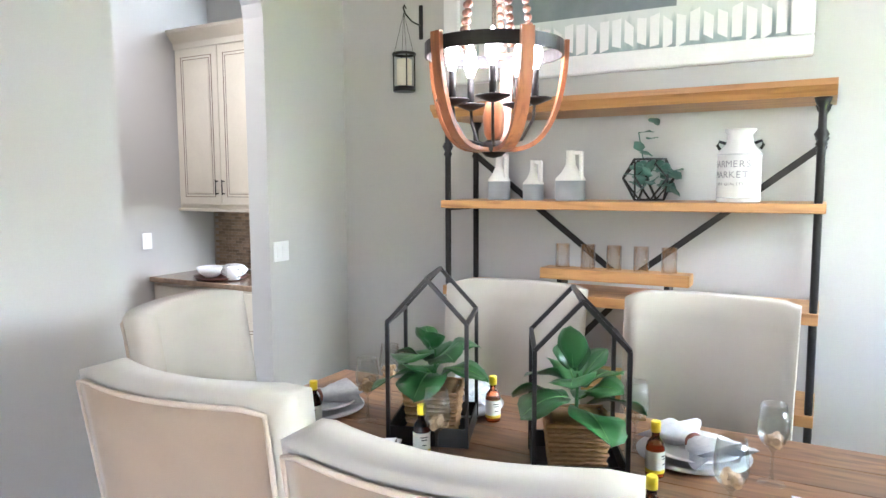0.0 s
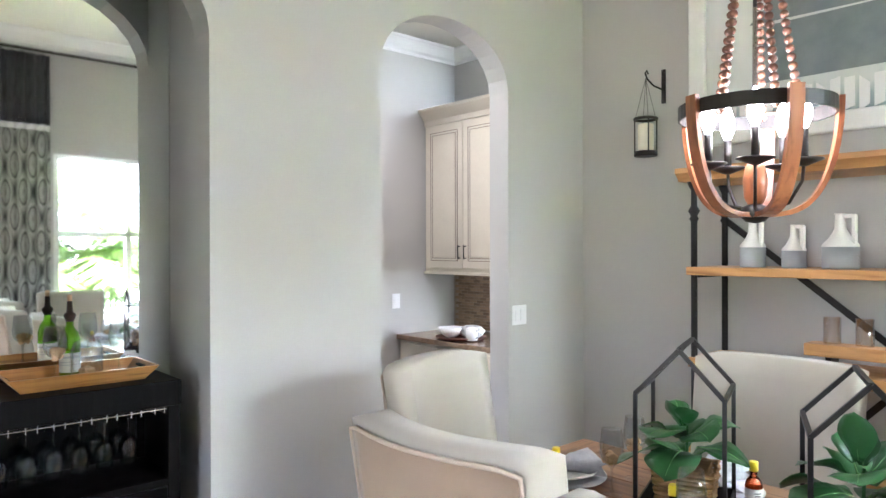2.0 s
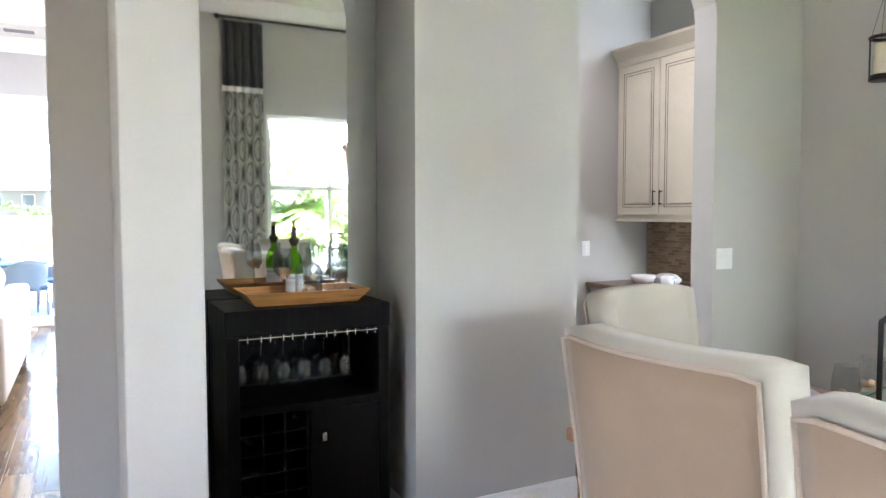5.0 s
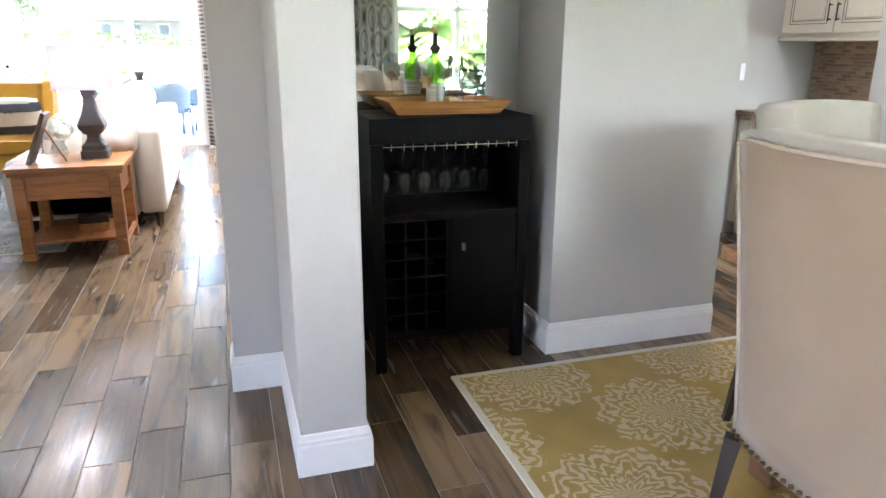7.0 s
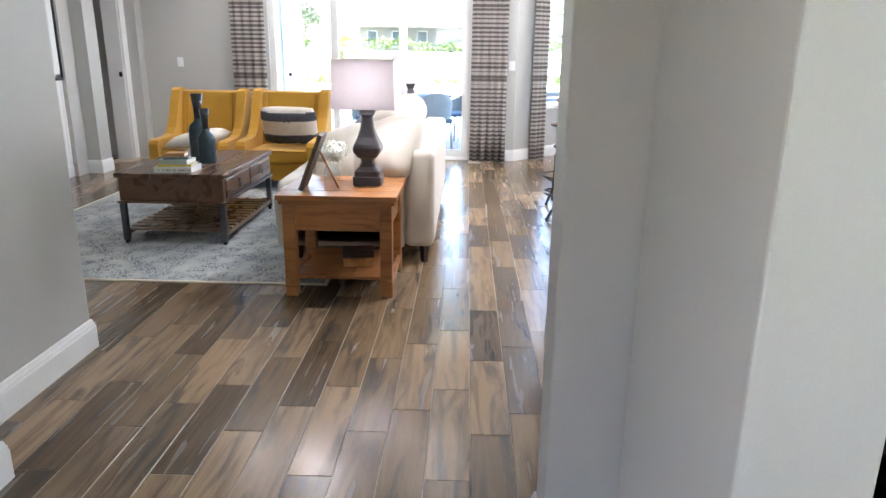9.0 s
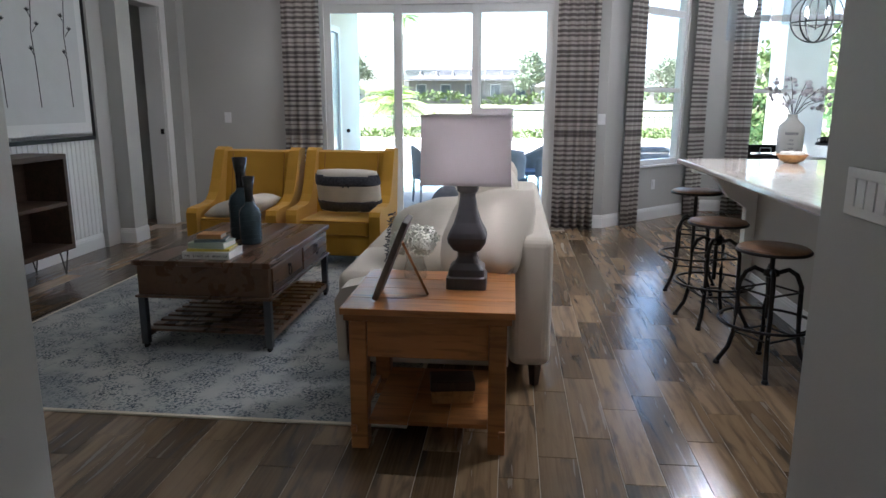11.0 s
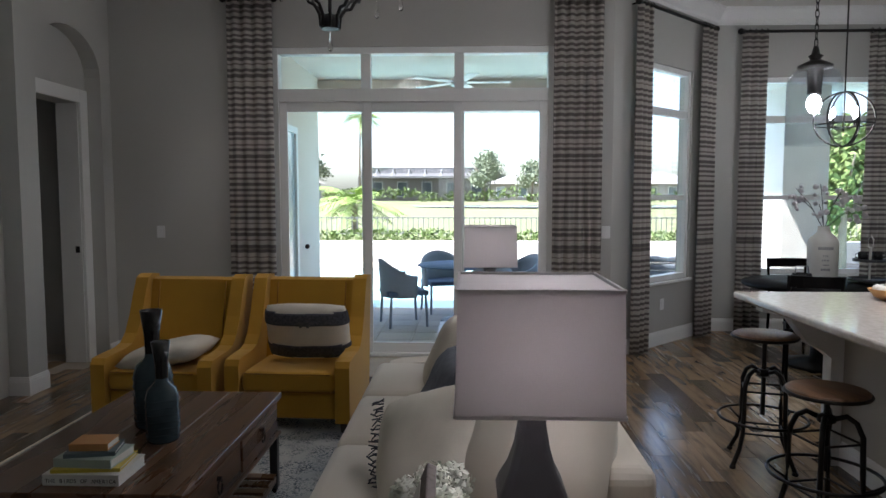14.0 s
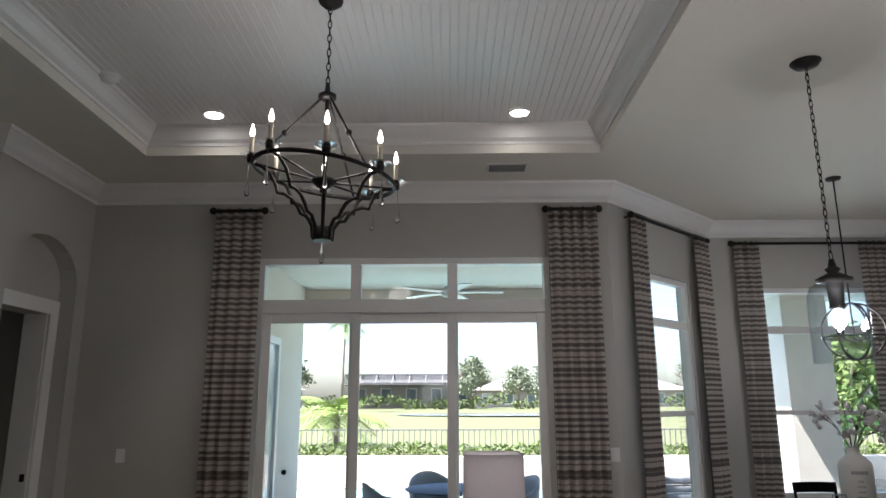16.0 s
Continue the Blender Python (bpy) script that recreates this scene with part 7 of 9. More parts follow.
for i in range(2):
    bm = bmesh.new()
    x0 = -HXc + 0.06 + i * (HXc - 0.05)
    box(bm, (x0, HYc - 0.021, HZ - 0.185), (x0 + HXc - 0.08, HYc - 0.010, HZ - 0.045), 0.003)
    d = part("drawer_front", bm, WALNUT, ct)
    bm = bmesh.new()
    xc = x0 + (HXc - 0.08) / 2
    sweep(bm, [(xc + 0.022 * math.cos(a), HYc + 0.0, HZ - 0.115 + 0.030 * math.sin(a)) for a in [2 * math.pi * k / 16 for k in range(16)]], 0.004, 6, closed=True)
    rod(bm, (xc, HYc - 0.011, HZ - 0.085), (xc, HYc + 0.006, HZ - 0.085), 0.010, 8)
    part("ring_pull", bm, BLACK_METAL, d, "iron ring pull")
for sx in (-1, 1):
    for sy in (-1, 1):
        bm = bmesh.new()
        x, y = sx * (HXc - 0.035), sy * (HYc - 0.035)
        box(bm, (x - 0.02, y - 0.02, 0.025), (x + 0.02, y + 0.02, HZ - 0.216), 0.003)
        leg = part("leg", bm, GUNMETAL, ct, "gunmetal leg")
        bm = bmesh.new()
        rod(bm, (x - 0.012, y, 0.013), (x + 0.012, y, 0.013), 0.013, 10)
        part("caster", bm, BLACK_METAL, leg)
for sy in (-1, 1):
    bm = bmesh.new()
    box(bm, (-HXc + 0.056, sy * (HYc - 0.035) - 0.015, 0.06), (HXc - 0.056, sy * (HYc - 0.035) + 0.015, 0.09), 0.003)
    part("rail", bm, WALNUT, ct)
for i in range(13):
    x = -HXc + 0.08 + i * (2 * HXc - 0.16) / 12
    bm = bmesh.new()
    box(bm, (x - 0.028, -HYc + 0.02, 0.0905), (x + 0.028, HYc - 0.02, 0.105), 0.003)
    part("slat", bm, WALNUT, ct)
CT_Z = HZ + 0.011
BOOKS = [("white art book with dark spine lettering", (0.74, 0.74, 0.72), (0.27, 0.20, 0.040), 0), ("mustard yellow slim book", (0.62, 0.48, 0.05), (0.235, 0.17, 0.014), 6), ("pale green hardback book", (0.42, 0.50, 0.44), (0.21, 0.16, 0.032), -3), ("dark landscape photo book", (0.10, 0.14, 0.16), (0.17, 0.13, 0.016), 12), ("orange paperback book", (0.50, 0.24, 0.08), (0.135, 0.10, 0.026), 4)]
z = CT_Z + 0.0005
for lab, col, (w, d, t), turn in BOOKS:
    bk = thing("book", lab + " stacked on the coffee table", "book", (-6.06, -2.535, z), 90 + turn, group="stack of books")
    bm = bmesh.new()
    box(bm, (-w / 2, -d / 2, 0), (w / 2, d / 2, 0.003), 0.0008, 1)
    box(bm, (-w / 2, -d / 2, t - 0.003), (w / 2, d / 2, t), 0.0008, 1)
    box(bm, (-w / 2, -d / 2, 0.003), (w / 2, -d / 2 + 0.004, t - 0.003))
    part("cover", bm, mat("book_cover", col, rough=0.45, scale=12, bump=0.05), bk)
    bm = bmesh.new()
    box(bm, (-w / 2 + 0.004, -d / 2 + 0.0045, 0.0032), (w / 2 - 0.004, d / 2 - 0.004, t - 0.0032))
    part("page_block", bm, PAPER, bk, "cream page block")
    if lab.startswith("white"):
        letters("THE BIRDS OF AMERICA", 0.019, bk, INK, lambda o, d=d: pose(o, -d / 2 - 0.0004, 0.011, 90, 0, 0), "spine_lettering")
    z += t + 0.0006


def floor_bottle(at, s, label):
    b = thing("bottle_vase", label, "vase", (*at, CT_Z + 0.001), 0, group="bottle vases")
    bm = bmesh.new()
    lathe(bm, [(0.055 * s, 0.0), (0.060 * s, 0.01 * s), (0.060 * s, 0.17 * s), (0.052 * s, 0.20 * s), (0.025 * s, 0.225 * s), (0.022 * s, 0.24 * s)], 26)
    part("body", bm, DARKGLASS, b, "ribbed teal bottle body", smooth=True)
    for j in range(6):
        bm = bmesh.new()
        zz = (0.03 + 0.026 * j) * s
        sweep(bm, [((0.0605 * s) * math.cos(a), (0.0605 * s) * math.sin(a), zz + 0.004 * math.sin(3 * a)) for a in [2 * math.pi * k / 24 for k in range(24)]], 0.0028, 5, closed=True)
        part("rib", bm, DARKGLASS, b)
    bm = bmesh.new()
    lathe(bm, [(0.022 * s, 0.24 * s), (0.024 * s, 0.30 * s), (0.035 * s, 0.38 * s), (0.030 * s, 0.38 * s), (0.018 * s, 0.30 * s)], 24, cap=False)
    part("neck", bm, BLACK_GLAZE, b, "flared black neck", smooth=True)


floor_bottle((-6.60, -2.57), 1.34, "tall teal bottle vase with flared black neck on coffee table")
floor_bottle((-6.42, -2.45), 1.08, "short ribbed teal bottle vase on the coffee table")

# ---- armchairs: face +x ----
def armchair():
    a = thing("armchair", "mustard yellow armchair with swooping arms and dark legs", "armchair", group="pair of mustard armchairs")
    bm = bmesh.new()
    box(bm, (-0.32, -0.31, 0.09), (0.37, 0.31, 0.262), 0.02, 3)
    part("base", bm, MUSTARD, a)
    bm = bmesh.new()
    box(bm, (-0.26, -0.305, 0.265), (0.405, 0.305, 0.40), 0.035, 4)
    part("seat_cushion", bm, MUSTARD, a, smooth=False)
    bm = bmesh.new()
    for z in (0.275, 0.39):
        sweep(bm, [(0.404, -0.28, z), (0.404, 0.28, z)], 0.005, 6)
    part("piping", bm, MUSTARD_SEAM, a, "darker welted seam")
    bm = bmesh.new()
    prism(bm, [(-0.30, 0.25), (-0.18, 0.30), (-0.35, 0.93), (-0.42, 0.945), (-0.47, 0.93)], -0.31, 0.31, "y")
    es = [e for e in bm.edges if e.calc_face_angle(0) > 0.5]
    bmesh.ops.bevel(bm, geom=es, offset=0.02, segments=3, profile=0.5, affect="EDGES", clamp_overlap=True)
    back = part("backrest", bm, MUSTARD, a)
    for y in (-0.25, 0.25):
        bm = bmesh.new()
        sweep(bm, [(-0.196, y, 0.37), (-0.27, y, 0.642), (-0.345, y, 0.915)], 0.005, 6)
        part("back_seam", bm, MUSTARD_SEAM, back, "darker welted seam")
    for s in (-1, 1):
        bm = bmesh.new()
        y0, y1 = (0.315, 0.41) if s > 0 else (-0.41, -0.315)
        prism(bm, [(0.42, 0.08), (0.42, 0.44), (0.39, 0.478), (0.28, 0.487), (0.10, 0.492), (0.0, 0.51), (-0.08, 0.57), (-0.16, 0.69), (-0.22, 0.82), (-0.29, 0.945), (-0.36, 0.97), (-0.48, 0.96), (-0.36, 0.08)], y0, y1, "y")
        es = [e for e in bm.edges if e.calc_face_angle(0) > 0.8]
        bmesh.ops.bevel(bm, geom=es, offset=0.02, segments=3, profile=0.5, affect="EDGES", clamp_overlap=True)
        part("arm", bm, MUSTARD, a)
    for sx in (-0.30, 0.36):
        for sy in (-0.36, 0.36):
            bm = bmesh.new()
            rod(bm, (sx, sy, 0), (sx, sy, 0.085), 0.018, 4, 0.028)
            part("leg", bm, DARK_LEG, a, "dark tapered leg")
    # compact chair: 0.74 m deep from front to back
    for o in a.children_recursive:
        o.data.transform(Matrix.Translation((-0.072, 0, 0)) @ Matrix.Diagonal((0.82, 1, 1, 1)))
    return a


ac = armchair()
ac.matrix_basis = pose(-8.25, -2.34, 0.0, 0, 0, -3)
copy_thing(ac, pose(-8.25, -3.22, 0, 0, 0, -4))
pp = thing("lumbar_pillow", "striped grey, cream and slate woven lumbar pillow on the armchair", "pillow", (-8.25, -2.28, 0.60))
pp.matrix_basis = pose(-8.29, -2.28, 0.615, 0, -72, -2)
base_bm = bmesh.new()
cushion(base_bm, (0.44, 0.60, 0.16), (0, 0, 0), 18)
part("cover", base_bm, PILLOW, pp)
for u0, u1 in ((-0.175, -0.065), (0.070, 0.170)):
    bm = bmesh.new()
    cushion(bm, (0.442, 0.602, 0.168), (0, 0, 0), 36)
    bmesh.ops.delete(bm, geom=[v for v in bm.verts if not (u0 < v.co.x < u1)], context="VERTS")
    bm.normal_update()
    bmesh.ops.solidify(bm, geom=list(bm.faces), thickness=-0.006)
    part("woven_stripe", bm, KNIT_GREY, pp, "looped slate yarn stripe")
bm = bmesh.new()
for x in (-0.05, -0.015):
    for i in range(40):
        y = -0.26 + 0.52 * i / 39
        h = 0.08 * max(0, (1 - abs(2 * x / 0.44) ** 3.2) * (1 - abs(2 * y / 0.60) ** 3.2)) ** 0.55
        bmesh.ops.create_icosphere(bm, subdivisions=1, radius=0.009, matrix=Matrix.Translation((x, y, h + 0.002)))
part("tuft_row", bm, RUG_EDGE, pp, "raised cream tufts")
throw_pillow((-8.23, -3.22, 0.475), (0.62, 0.48, 0.16), 0, PILLOW, "flat cream pillow lying on the armchair seat", False, (0, -12, 85))

# ---- media console and art ----
CONS = wood("brown_console_wood", (0.075, 0.045, 0.028), (0.05, 0.03, 0.018), (0.025, 0.015, 0.01), rough=0.45, along="x")
mc2 = thing("media_console", "low wooden media console with open dark cubbies on hairpin legs", "console", (-6.65, -4.59, 0))
bm = bmesh.new()
for a, b in (((-0.95, -0.18, 0.93), (0.95, 0.18, 0.97)), ((-0.95, -0.18, 0.20), (0.95, 0.18, 0.24)), ((-0.95, -0.18, 0.24), (-0.91, 0.18, 0.93)), ((0.91, -0.18, 0.24), (0.95, 0.18, 0.93)), ((-0.91, -0.18, 0.56), (0.91, 0.175, 0.59)), ((-0.91, -0.18, 0.24), (0.91, -0.165, 0.93)), ((-0.30, -0.165, 0.24), (-0.27, 0.175, 0.56)), ((0.27, -0.165, 0.24), (0.30, 0.175, 0.56)), ((-0.30, -0.165, 0.59), (-0.27, 0.175, 0.93)), ((0.27, -0.165, 0.59), (0.30, 0.175, 0.93))):
    box(bm, a, b, 0.003)
part("case", bm, CONS, mc2)
for x in (-0.85, 0.85):
    for y in (-0.12, 0.14):
        bm = bmesh.new()
        for dx in (-0.05, 0.05):
            rod(bm, (x + dx, y, 0.20), (x, y, 0.004), 0.006, 7)
        part("hairpin_leg", bm, BLACK_METAL, mc2, "black hairpin leg")
bm = bmesh.new()
for i in range(34):
    x = -8.70 + i * 0.062
    box(bm, (x, MEDIA_Y, 0.15), (x + 0.054, MEDIA_Y + 0.012, 1.10), 0.003, 1)
ob = structure("trim_beadboard", bm, BEAD, "white beadboard panelling on the media wall", "trim")
art = thing("botanical_picture", "white botanical cotton-stem print in a thin black frame", "picture", (-7.88, MEDIA_Y, 1.03))
AW, AH = 1.46, 1.55
BLACK_FRAME = mat("black_picture_frame", (0.015, 0.015, 0.016), rough=0.4, scale=10)
for a, b in (((-AW / 2, 0.001, 0), (AW / 2, 0.035, 0.035)), ((-AW / 2, 0.001, AH - 0.035), (AW / 2, 0.035, AH)), ((-AW / 2, 0.001, 0.035), (-AW / 2 + 0.06, 0.036, AH - 0.035)), ((AW / 2 - 0.06, 0.001, 0.035), (AW / 2, 0.036, AH - 0.035))):
    bm = bmesh.new()
    box(bm, a, b, 0.003)
    part("frame_side", bm, BLACK_FRAME, art)
bm = bmesh.new()
box(bm, (-AW / 2 + 0.03, 0.001, 0.03), (AW / 2 - 0.03, 0.012, AH - 0.03))
part("mat_board", bm, CHINA, art, "white mat board")
bm = bmesh.new()
box(bm, (-AW / 2 + 0.15, 0.0125, 0.16), (AW / 2 - 0.15, 0.014, AH - 0.16))
part("print_paper", bm, mat("grey_print_paper", (0.62, 0.63, 0.63), rough=0.6, scale=5), art, "pale grey print")
bm = bmesh.new()
for x0 in (-0.42, 0.0, 0.4):
    sweep(bm, [(x0, 0.0155, 0.30), (x0 + 0.01, 0.0155, 0.6), (x0 + 0.03, 0.0155, 0.9), (x0 - 0.01, 0.0155, 1.2)], 0.004, 5)
    for z0, s in ((0.70, 1), (0.90, -1), (1.0, 1), (1.2, -1)):
        sweep(bm, [(x0 + 0.01, 0.0155, z0), (x0 + 0.05 * s, 0.0155, z0 + 0.06)], 0.003, 5)
        for a in range(4):
            rod(bm, (x0 + 0.05 * s, 0.0155, z0 + 0.06), (x0 + 0.05 * s + 0.035 * math.cos(0.5 + a * 0.7), 0.0155, z0 + 0.06 + 0.03 * math.sin(0.5 + a * 0.7)), 0.008, 5, 0.002)
part("printed_stem", bm, INK, art, "dark printed cotton stems")

# ---- curtains and rods ----
def striped_cloth(name):
    """Woven bands of taupe and grey on off-white, uneven in width."""
    m = bpy.data.materials.new(name)
    m.use_nodes = True
    nt = m.node_tree
    b = nt.nodes["Principled BSDF"]
    tc = nt.nodes.new("ShaderNodeTexCoord")
    sp = nt.nodes.new("ShaderNodeSeparateXYZ")
    nt.links.new(tc.outputs["Object"], sp.inputs[0])
    cb = nt.nodes.new("ShaderNodeCombineXYZ")
    nt.links.new(sp.outputs["Z"], cb.inputs[0])
    wv = nt.nodes.new("ShaderNodeTexWave")
    wv.wave_profile = "SIN"
    wv.inputs["Scale"].default_value = 6.0
    nt.links.new(cb.outputs[0], wv.inputs["Vector"])
    nz = nt.nodes.new("ShaderNodeTexNoise")
    nz.noise_dimensions = "1D"
    nz.inputs["Scale"].default_value, nz.inputs["Detail"].default_value = 13.0, 2
    nt.links.new(sp.outputs["Z"], nz.inputs["W"])
    ad = nt.nodes.new("ShaderNodeMath")
    ad.operation, ad.inputs[1].default_value = "MULTIPLY_ADD", 0.55
    nt.links.new(wv.outputs["Fac"], ad.inputs[0])
    nt.links.new(nz.outputs["Fac"], ad.inputs[2])
    rp = nt.nodes.new("ShaderNodeValToRGB")
    e = rp.color_ramp.elements
    e[0].position, e[0].color = 0.72, (0.64, 0.60, 0.55, 1)
    e[1].position, e[1].color = 0.80, (0.31, 0.27, 0.25, 1)
    k = rp.color_ramp.elements.new(1.1)
    k.color = (0.19, 0.17, 0.165, 1)
    nt.links.new(ad.outputs[0], rp.inputs["Fac"])
    sm, sf, _ = noise_mix(nt, 240, 3, (0.8, 0.8, 0.8), (1, 1, 1))
    col = mixed(nt, rp.outputs["Color"], sm, 1.0, "MULTIPLY")
    nt.links.new(col, b.inputs["Base Color"])
    b.inputs["Roughness"].default_value = 0.9
    tl = nt.nodes.new("ShaderNodeBsdfTranslucent")
    nt.links.new(col, tl.inputs["Color"])
    mx = nt.nodes.new("ShaderNodeMixShader")
    mx.inputs["Fac"].default_value = 0.34
    nt.links.new(b.outputs[0], mx.inputs[1])
    nt.links.new(tl.outputs[0], mx.inputs[2])
    nt.links.new(mx.outputs[0], nt.nodes["Material Output"].inputs["Surface"])
    bumped(nt, b, sf, 0.3, 0.002)
    return m


STRIPE = striped_cloth("striped_woven_curtain")


def curtain(m, w, top, seed):
    """A curtain whose local x runs along the wall; the wall lies at local +y."""
    c = thing("striped_curtain", "floor-length taupe and cream striped woven curtain beside the window", "curtain", group="striped curtains")
    c.matrix_basis = m
    bm = bmesh.new()
    pleated(bm, w, 0.015, top - 0.02, max(3, round(w / 0.095)), 0.042, 8, 1.02, seed)
    part("cloth", bm, STRIPE, c)
    for i in range(5):
        x = (i / 4 - 0.5) * w * 0.9
        bm = bmesh.new()
        sweep(bm, [(x, 0.026 * math.cos(t), top + 0.0 + 0.026 * math.sin(t)) for t in [2 * math.pi * k / 12 for k in range(12)]], 0.004, 5, closed=True)
        part("curtain_ring", bm, BLACK_METAL, c, "black curtain ring")
    return c


def curtain_rod(m, length, z, label):
    r = thing("curtain_rod", label, "curtain rod")
    r.matrix_basis = m
    bm = bmesh.new()
    rod(bm, (0, 0, z), (length, 0, z), 0.016, 12)
    part("pole", bm, BLACK_METAL, r)
    for x in (0, length):
        bm = bmesh.new()
        bmesh.ops.create_uvsphere(bm, u_segments=14, v_segments=10, radius=0.034, matrix=Matrix.Translation((x, 0, z)))
        part("finial", bm, BLACK_METAL, r, smooth=True)
    for x in (0.05, length - 0.05):
        bm = bmesh.new()
        rod(bm, (x, 0, z), (x, 0.10, z), 0.009, 8)
        part("bracket", bm, BLACK_METAL, r)
    return r


ROD_Z = 3.34
WALL_W = pose(LIV_W + 0.10, 0, 0, 0, 0, 90)
for y, w, s in ((-3.20, 0.42, 1), (-0.19, 0.44, 2)):
    curtain(WALL_W @ pose(y, 0, 0), w, ROD_Z, s)
curtain_rod(WALL_W @ pose(-3.44, 0, 0), 0.47, ROD_Z, "short dark iron curtain rod beside the sliding doors")
curtain_rod(WALL_W @ pose(-0.43, 0, 0), 0.48, ROD_Z, "short dark iron curtain rod beside the bay")
BAY_IN = BAY_POSE @ pose(0, -0.10, 0)
for x, w, s in ((0.36, 0.26, 3), (1.66, 0.30, 4)):
    curtain(BAY_IN @ pose(x, 0, 0), w, ROD_Z, s)
curtain_rod(BAY_IN @ pose(0.24, 0, 0), 1.56, ROD_Z, "dark iron curtain rod across the slanted bay window")
BAYW = pose(BAY_B[0] + 0.10, 0, 0, 0, 0, 90)
for y, w, s in ((1.96, 0.28, 5), (3.36, 0.34, 6)):
    curtain(BAYW @ pose(y, 0, 0), w, ROD_Z, s)
curtain_rod(BAYW @ pose(1.80, 0, 0), 1.75, ROD_Z, "dark iron curtain rod across the wide bay window")

# ---- chandelier with crystal drops ----
lc2 = thing("iron_chandelier", "black iron basket chandelier with candle bulbs and crystal drops", "chandelier", (-7.50, -1.95, 0))
CRYSTAL = glass("crystal_drop", (1, 1, 1), 0.0, 1.5)
LR, LZ, LB, HUB, SLANT = 0.365, 2.79, 2.49, 0.43, 0.14


def slanted(bm):
    """The basket hangs aslant: the hoop's far south side sits higher, uprights stay upright."""
    for v in bm.verts:
        v.co.z -= SLANT * v.co.y
    return bm


bm = bmesh.new()
sweep(bm, [(LR * math.cos(t), LR * math.sin(t), LZ) for t in [2 * math.pi * i / 48 for i in range(48)]], 0.012, 8, closed=True)
part("hoop", slanted(bm), BLACK_METAL, lc2)
bm = bmesh.new()
lathe(bm, [(0.02, LZ + HUB), (0.048, LZ + HUB + 0.01), (0.048, LZ + HUB + 0.03), (0.016, LZ + HUB + 0.05), (0.010, LZ + HUB + 0.10)], 18)
part("top_hub", bm, BLACK_METAL, lc2)
bm = bmesh.new()
rod(bm, (0, 0, LZ - 0.05), (0, 0, LZ + HUB), 0.011, 10)
part("stem", bm, BLACK_METAL, lc2)
bm = bmesh.new()
lathe(bm, [(0.01, LZ - 0.075), (0.035, LZ - 0.06), (0.065, LZ - 0.035), (0.065, LZ - 0.02), (0.02, LZ - 0.005)], 20)
part("lower_hub", bm, BLACK_METAL, lc2)
for i in range(3):
    a = 2 * math.pi * i / 3 + 0.75
    c, s = math.cos(a), math.sin(a)
    top, low = Vector((0.03 * c, 0.03 * s, LZ + HUB + 0.01)), Vector((LR * c, LR * s, LZ - SLANT * LR * s))
    bm = bmesh.new()
    rod(bm, top, low, 0.0065, 7)
    mid = top.lerp(low, 0.55)
    bmesh.ops.create_uvsphere(bm, u_segments=10, v_segments=8, radius=0.017, matrix=Matrix.Translation(mid))
    part("hanger", bm, BLACK_METAL, lc2, "iron hanger rod with a knot")
for i in range(8):
    a = 2 * math.pi * i / 8 + 0.2
    c, s = math.cos(a), math.sin(a)
    def at(r, z):
        return (r * c, r * s, z)
    bm = bmesh.new()
    arc = [(LR, LZ), (LR * 0.86, LZ - 0.012), (LR * 0.74, LZ - 0.05), (LR * 0.67, LZ - 0.10), (LR * 0.645, LZ - 0.135), (LR * 0.55, LZ - 0.135), (LR * 0.44, LZ - 0.155), (LR * 0.36, LZ - 0.19), (LR * 0.31, LZ - 0.225), (LR * 0.22, LZ - 0.235), (0.055, LB + 0.02), (0.048, LB - 0.045)]
    sweep(bm, [at(r, z) for r, z in arc], 0.010, 7)
    arm = part("basket_rib", slanted(bm), BLACK_METAL, lc2)
    bm = bmesh.new()
    sweep(bm, [at(0.05, LZ - 0.03), at(LR * 0.55, LZ - 0.015), at(LR, LZ)], 0.006, 6)
    part("spoke", slanted(bm), BLACK_METAL, arm)
    px, py = (LR + 0.012) * c, (LR + 0.012) * s
    pz = LZ - SLANT * py
    bm = bmesh.new()
    lathe(bm, [(0.006, pz + 0.012), (0.056, pz + 0.035), (0.054, pz + 0.041), (0.006, pz + 0.022)], 20, at=(px, py, 0))
    p = part("bobeche", bm, CLEAR, arm, "clear glass bobeche", smooth=True)
    p.visible_shadow = False
    bm = bmesh.new()
    lathe(bm, [(0.019, pz + 0.0), (0.022, pz + 0.03), (0.018, pz + 0.045), (0.010, pz + 0.05)], 14, at=(px, py, 0))
    part("candle_cup", bm, BLACK_METAL, arm)
    bm = bmesh.new()
    lathe(bm, [(0.0115, pz + 0.045), (0.0115, pz + 0.14)], 14, at=(px, py, 0))
    part("candle_sleeve", bm, CANDLE, arm, "cream candle sleeve")
    bm = bmesh.new()
    lathe(bm, [(0.006, pz + 0.141), (0.013, pz + 0.158), (0.0135, pz + 0.168), (0.008, pz + 0.195), (0.0015, pz + 0.215)], 14, at=(px, py, 0))
    part("bulb", bm, BULB, arm, "lit candle bulb", smooth=True)
    bm = bmesh.new()
    lathe(bm, [(0.002, pz - 0.07), (0.004, pz - 0.10), (0.013, pz - 0.165), (0.010, pz - 0.18), (0.0, pz - 0.185)], 8, at=(px * 1.03, py * 1.03, 0), cap=False)
    rod(bm, (px * 1.03, py * 1.03, pz - 0.07), (px * 1.02, py * 1.02, pz + 0.012), 0.002, 5)
    p = part("crystal_drop", bm, CRYSTAL, arm, "long crystal drop")
    p.visible_shadow = False
bm = bmesh.new()
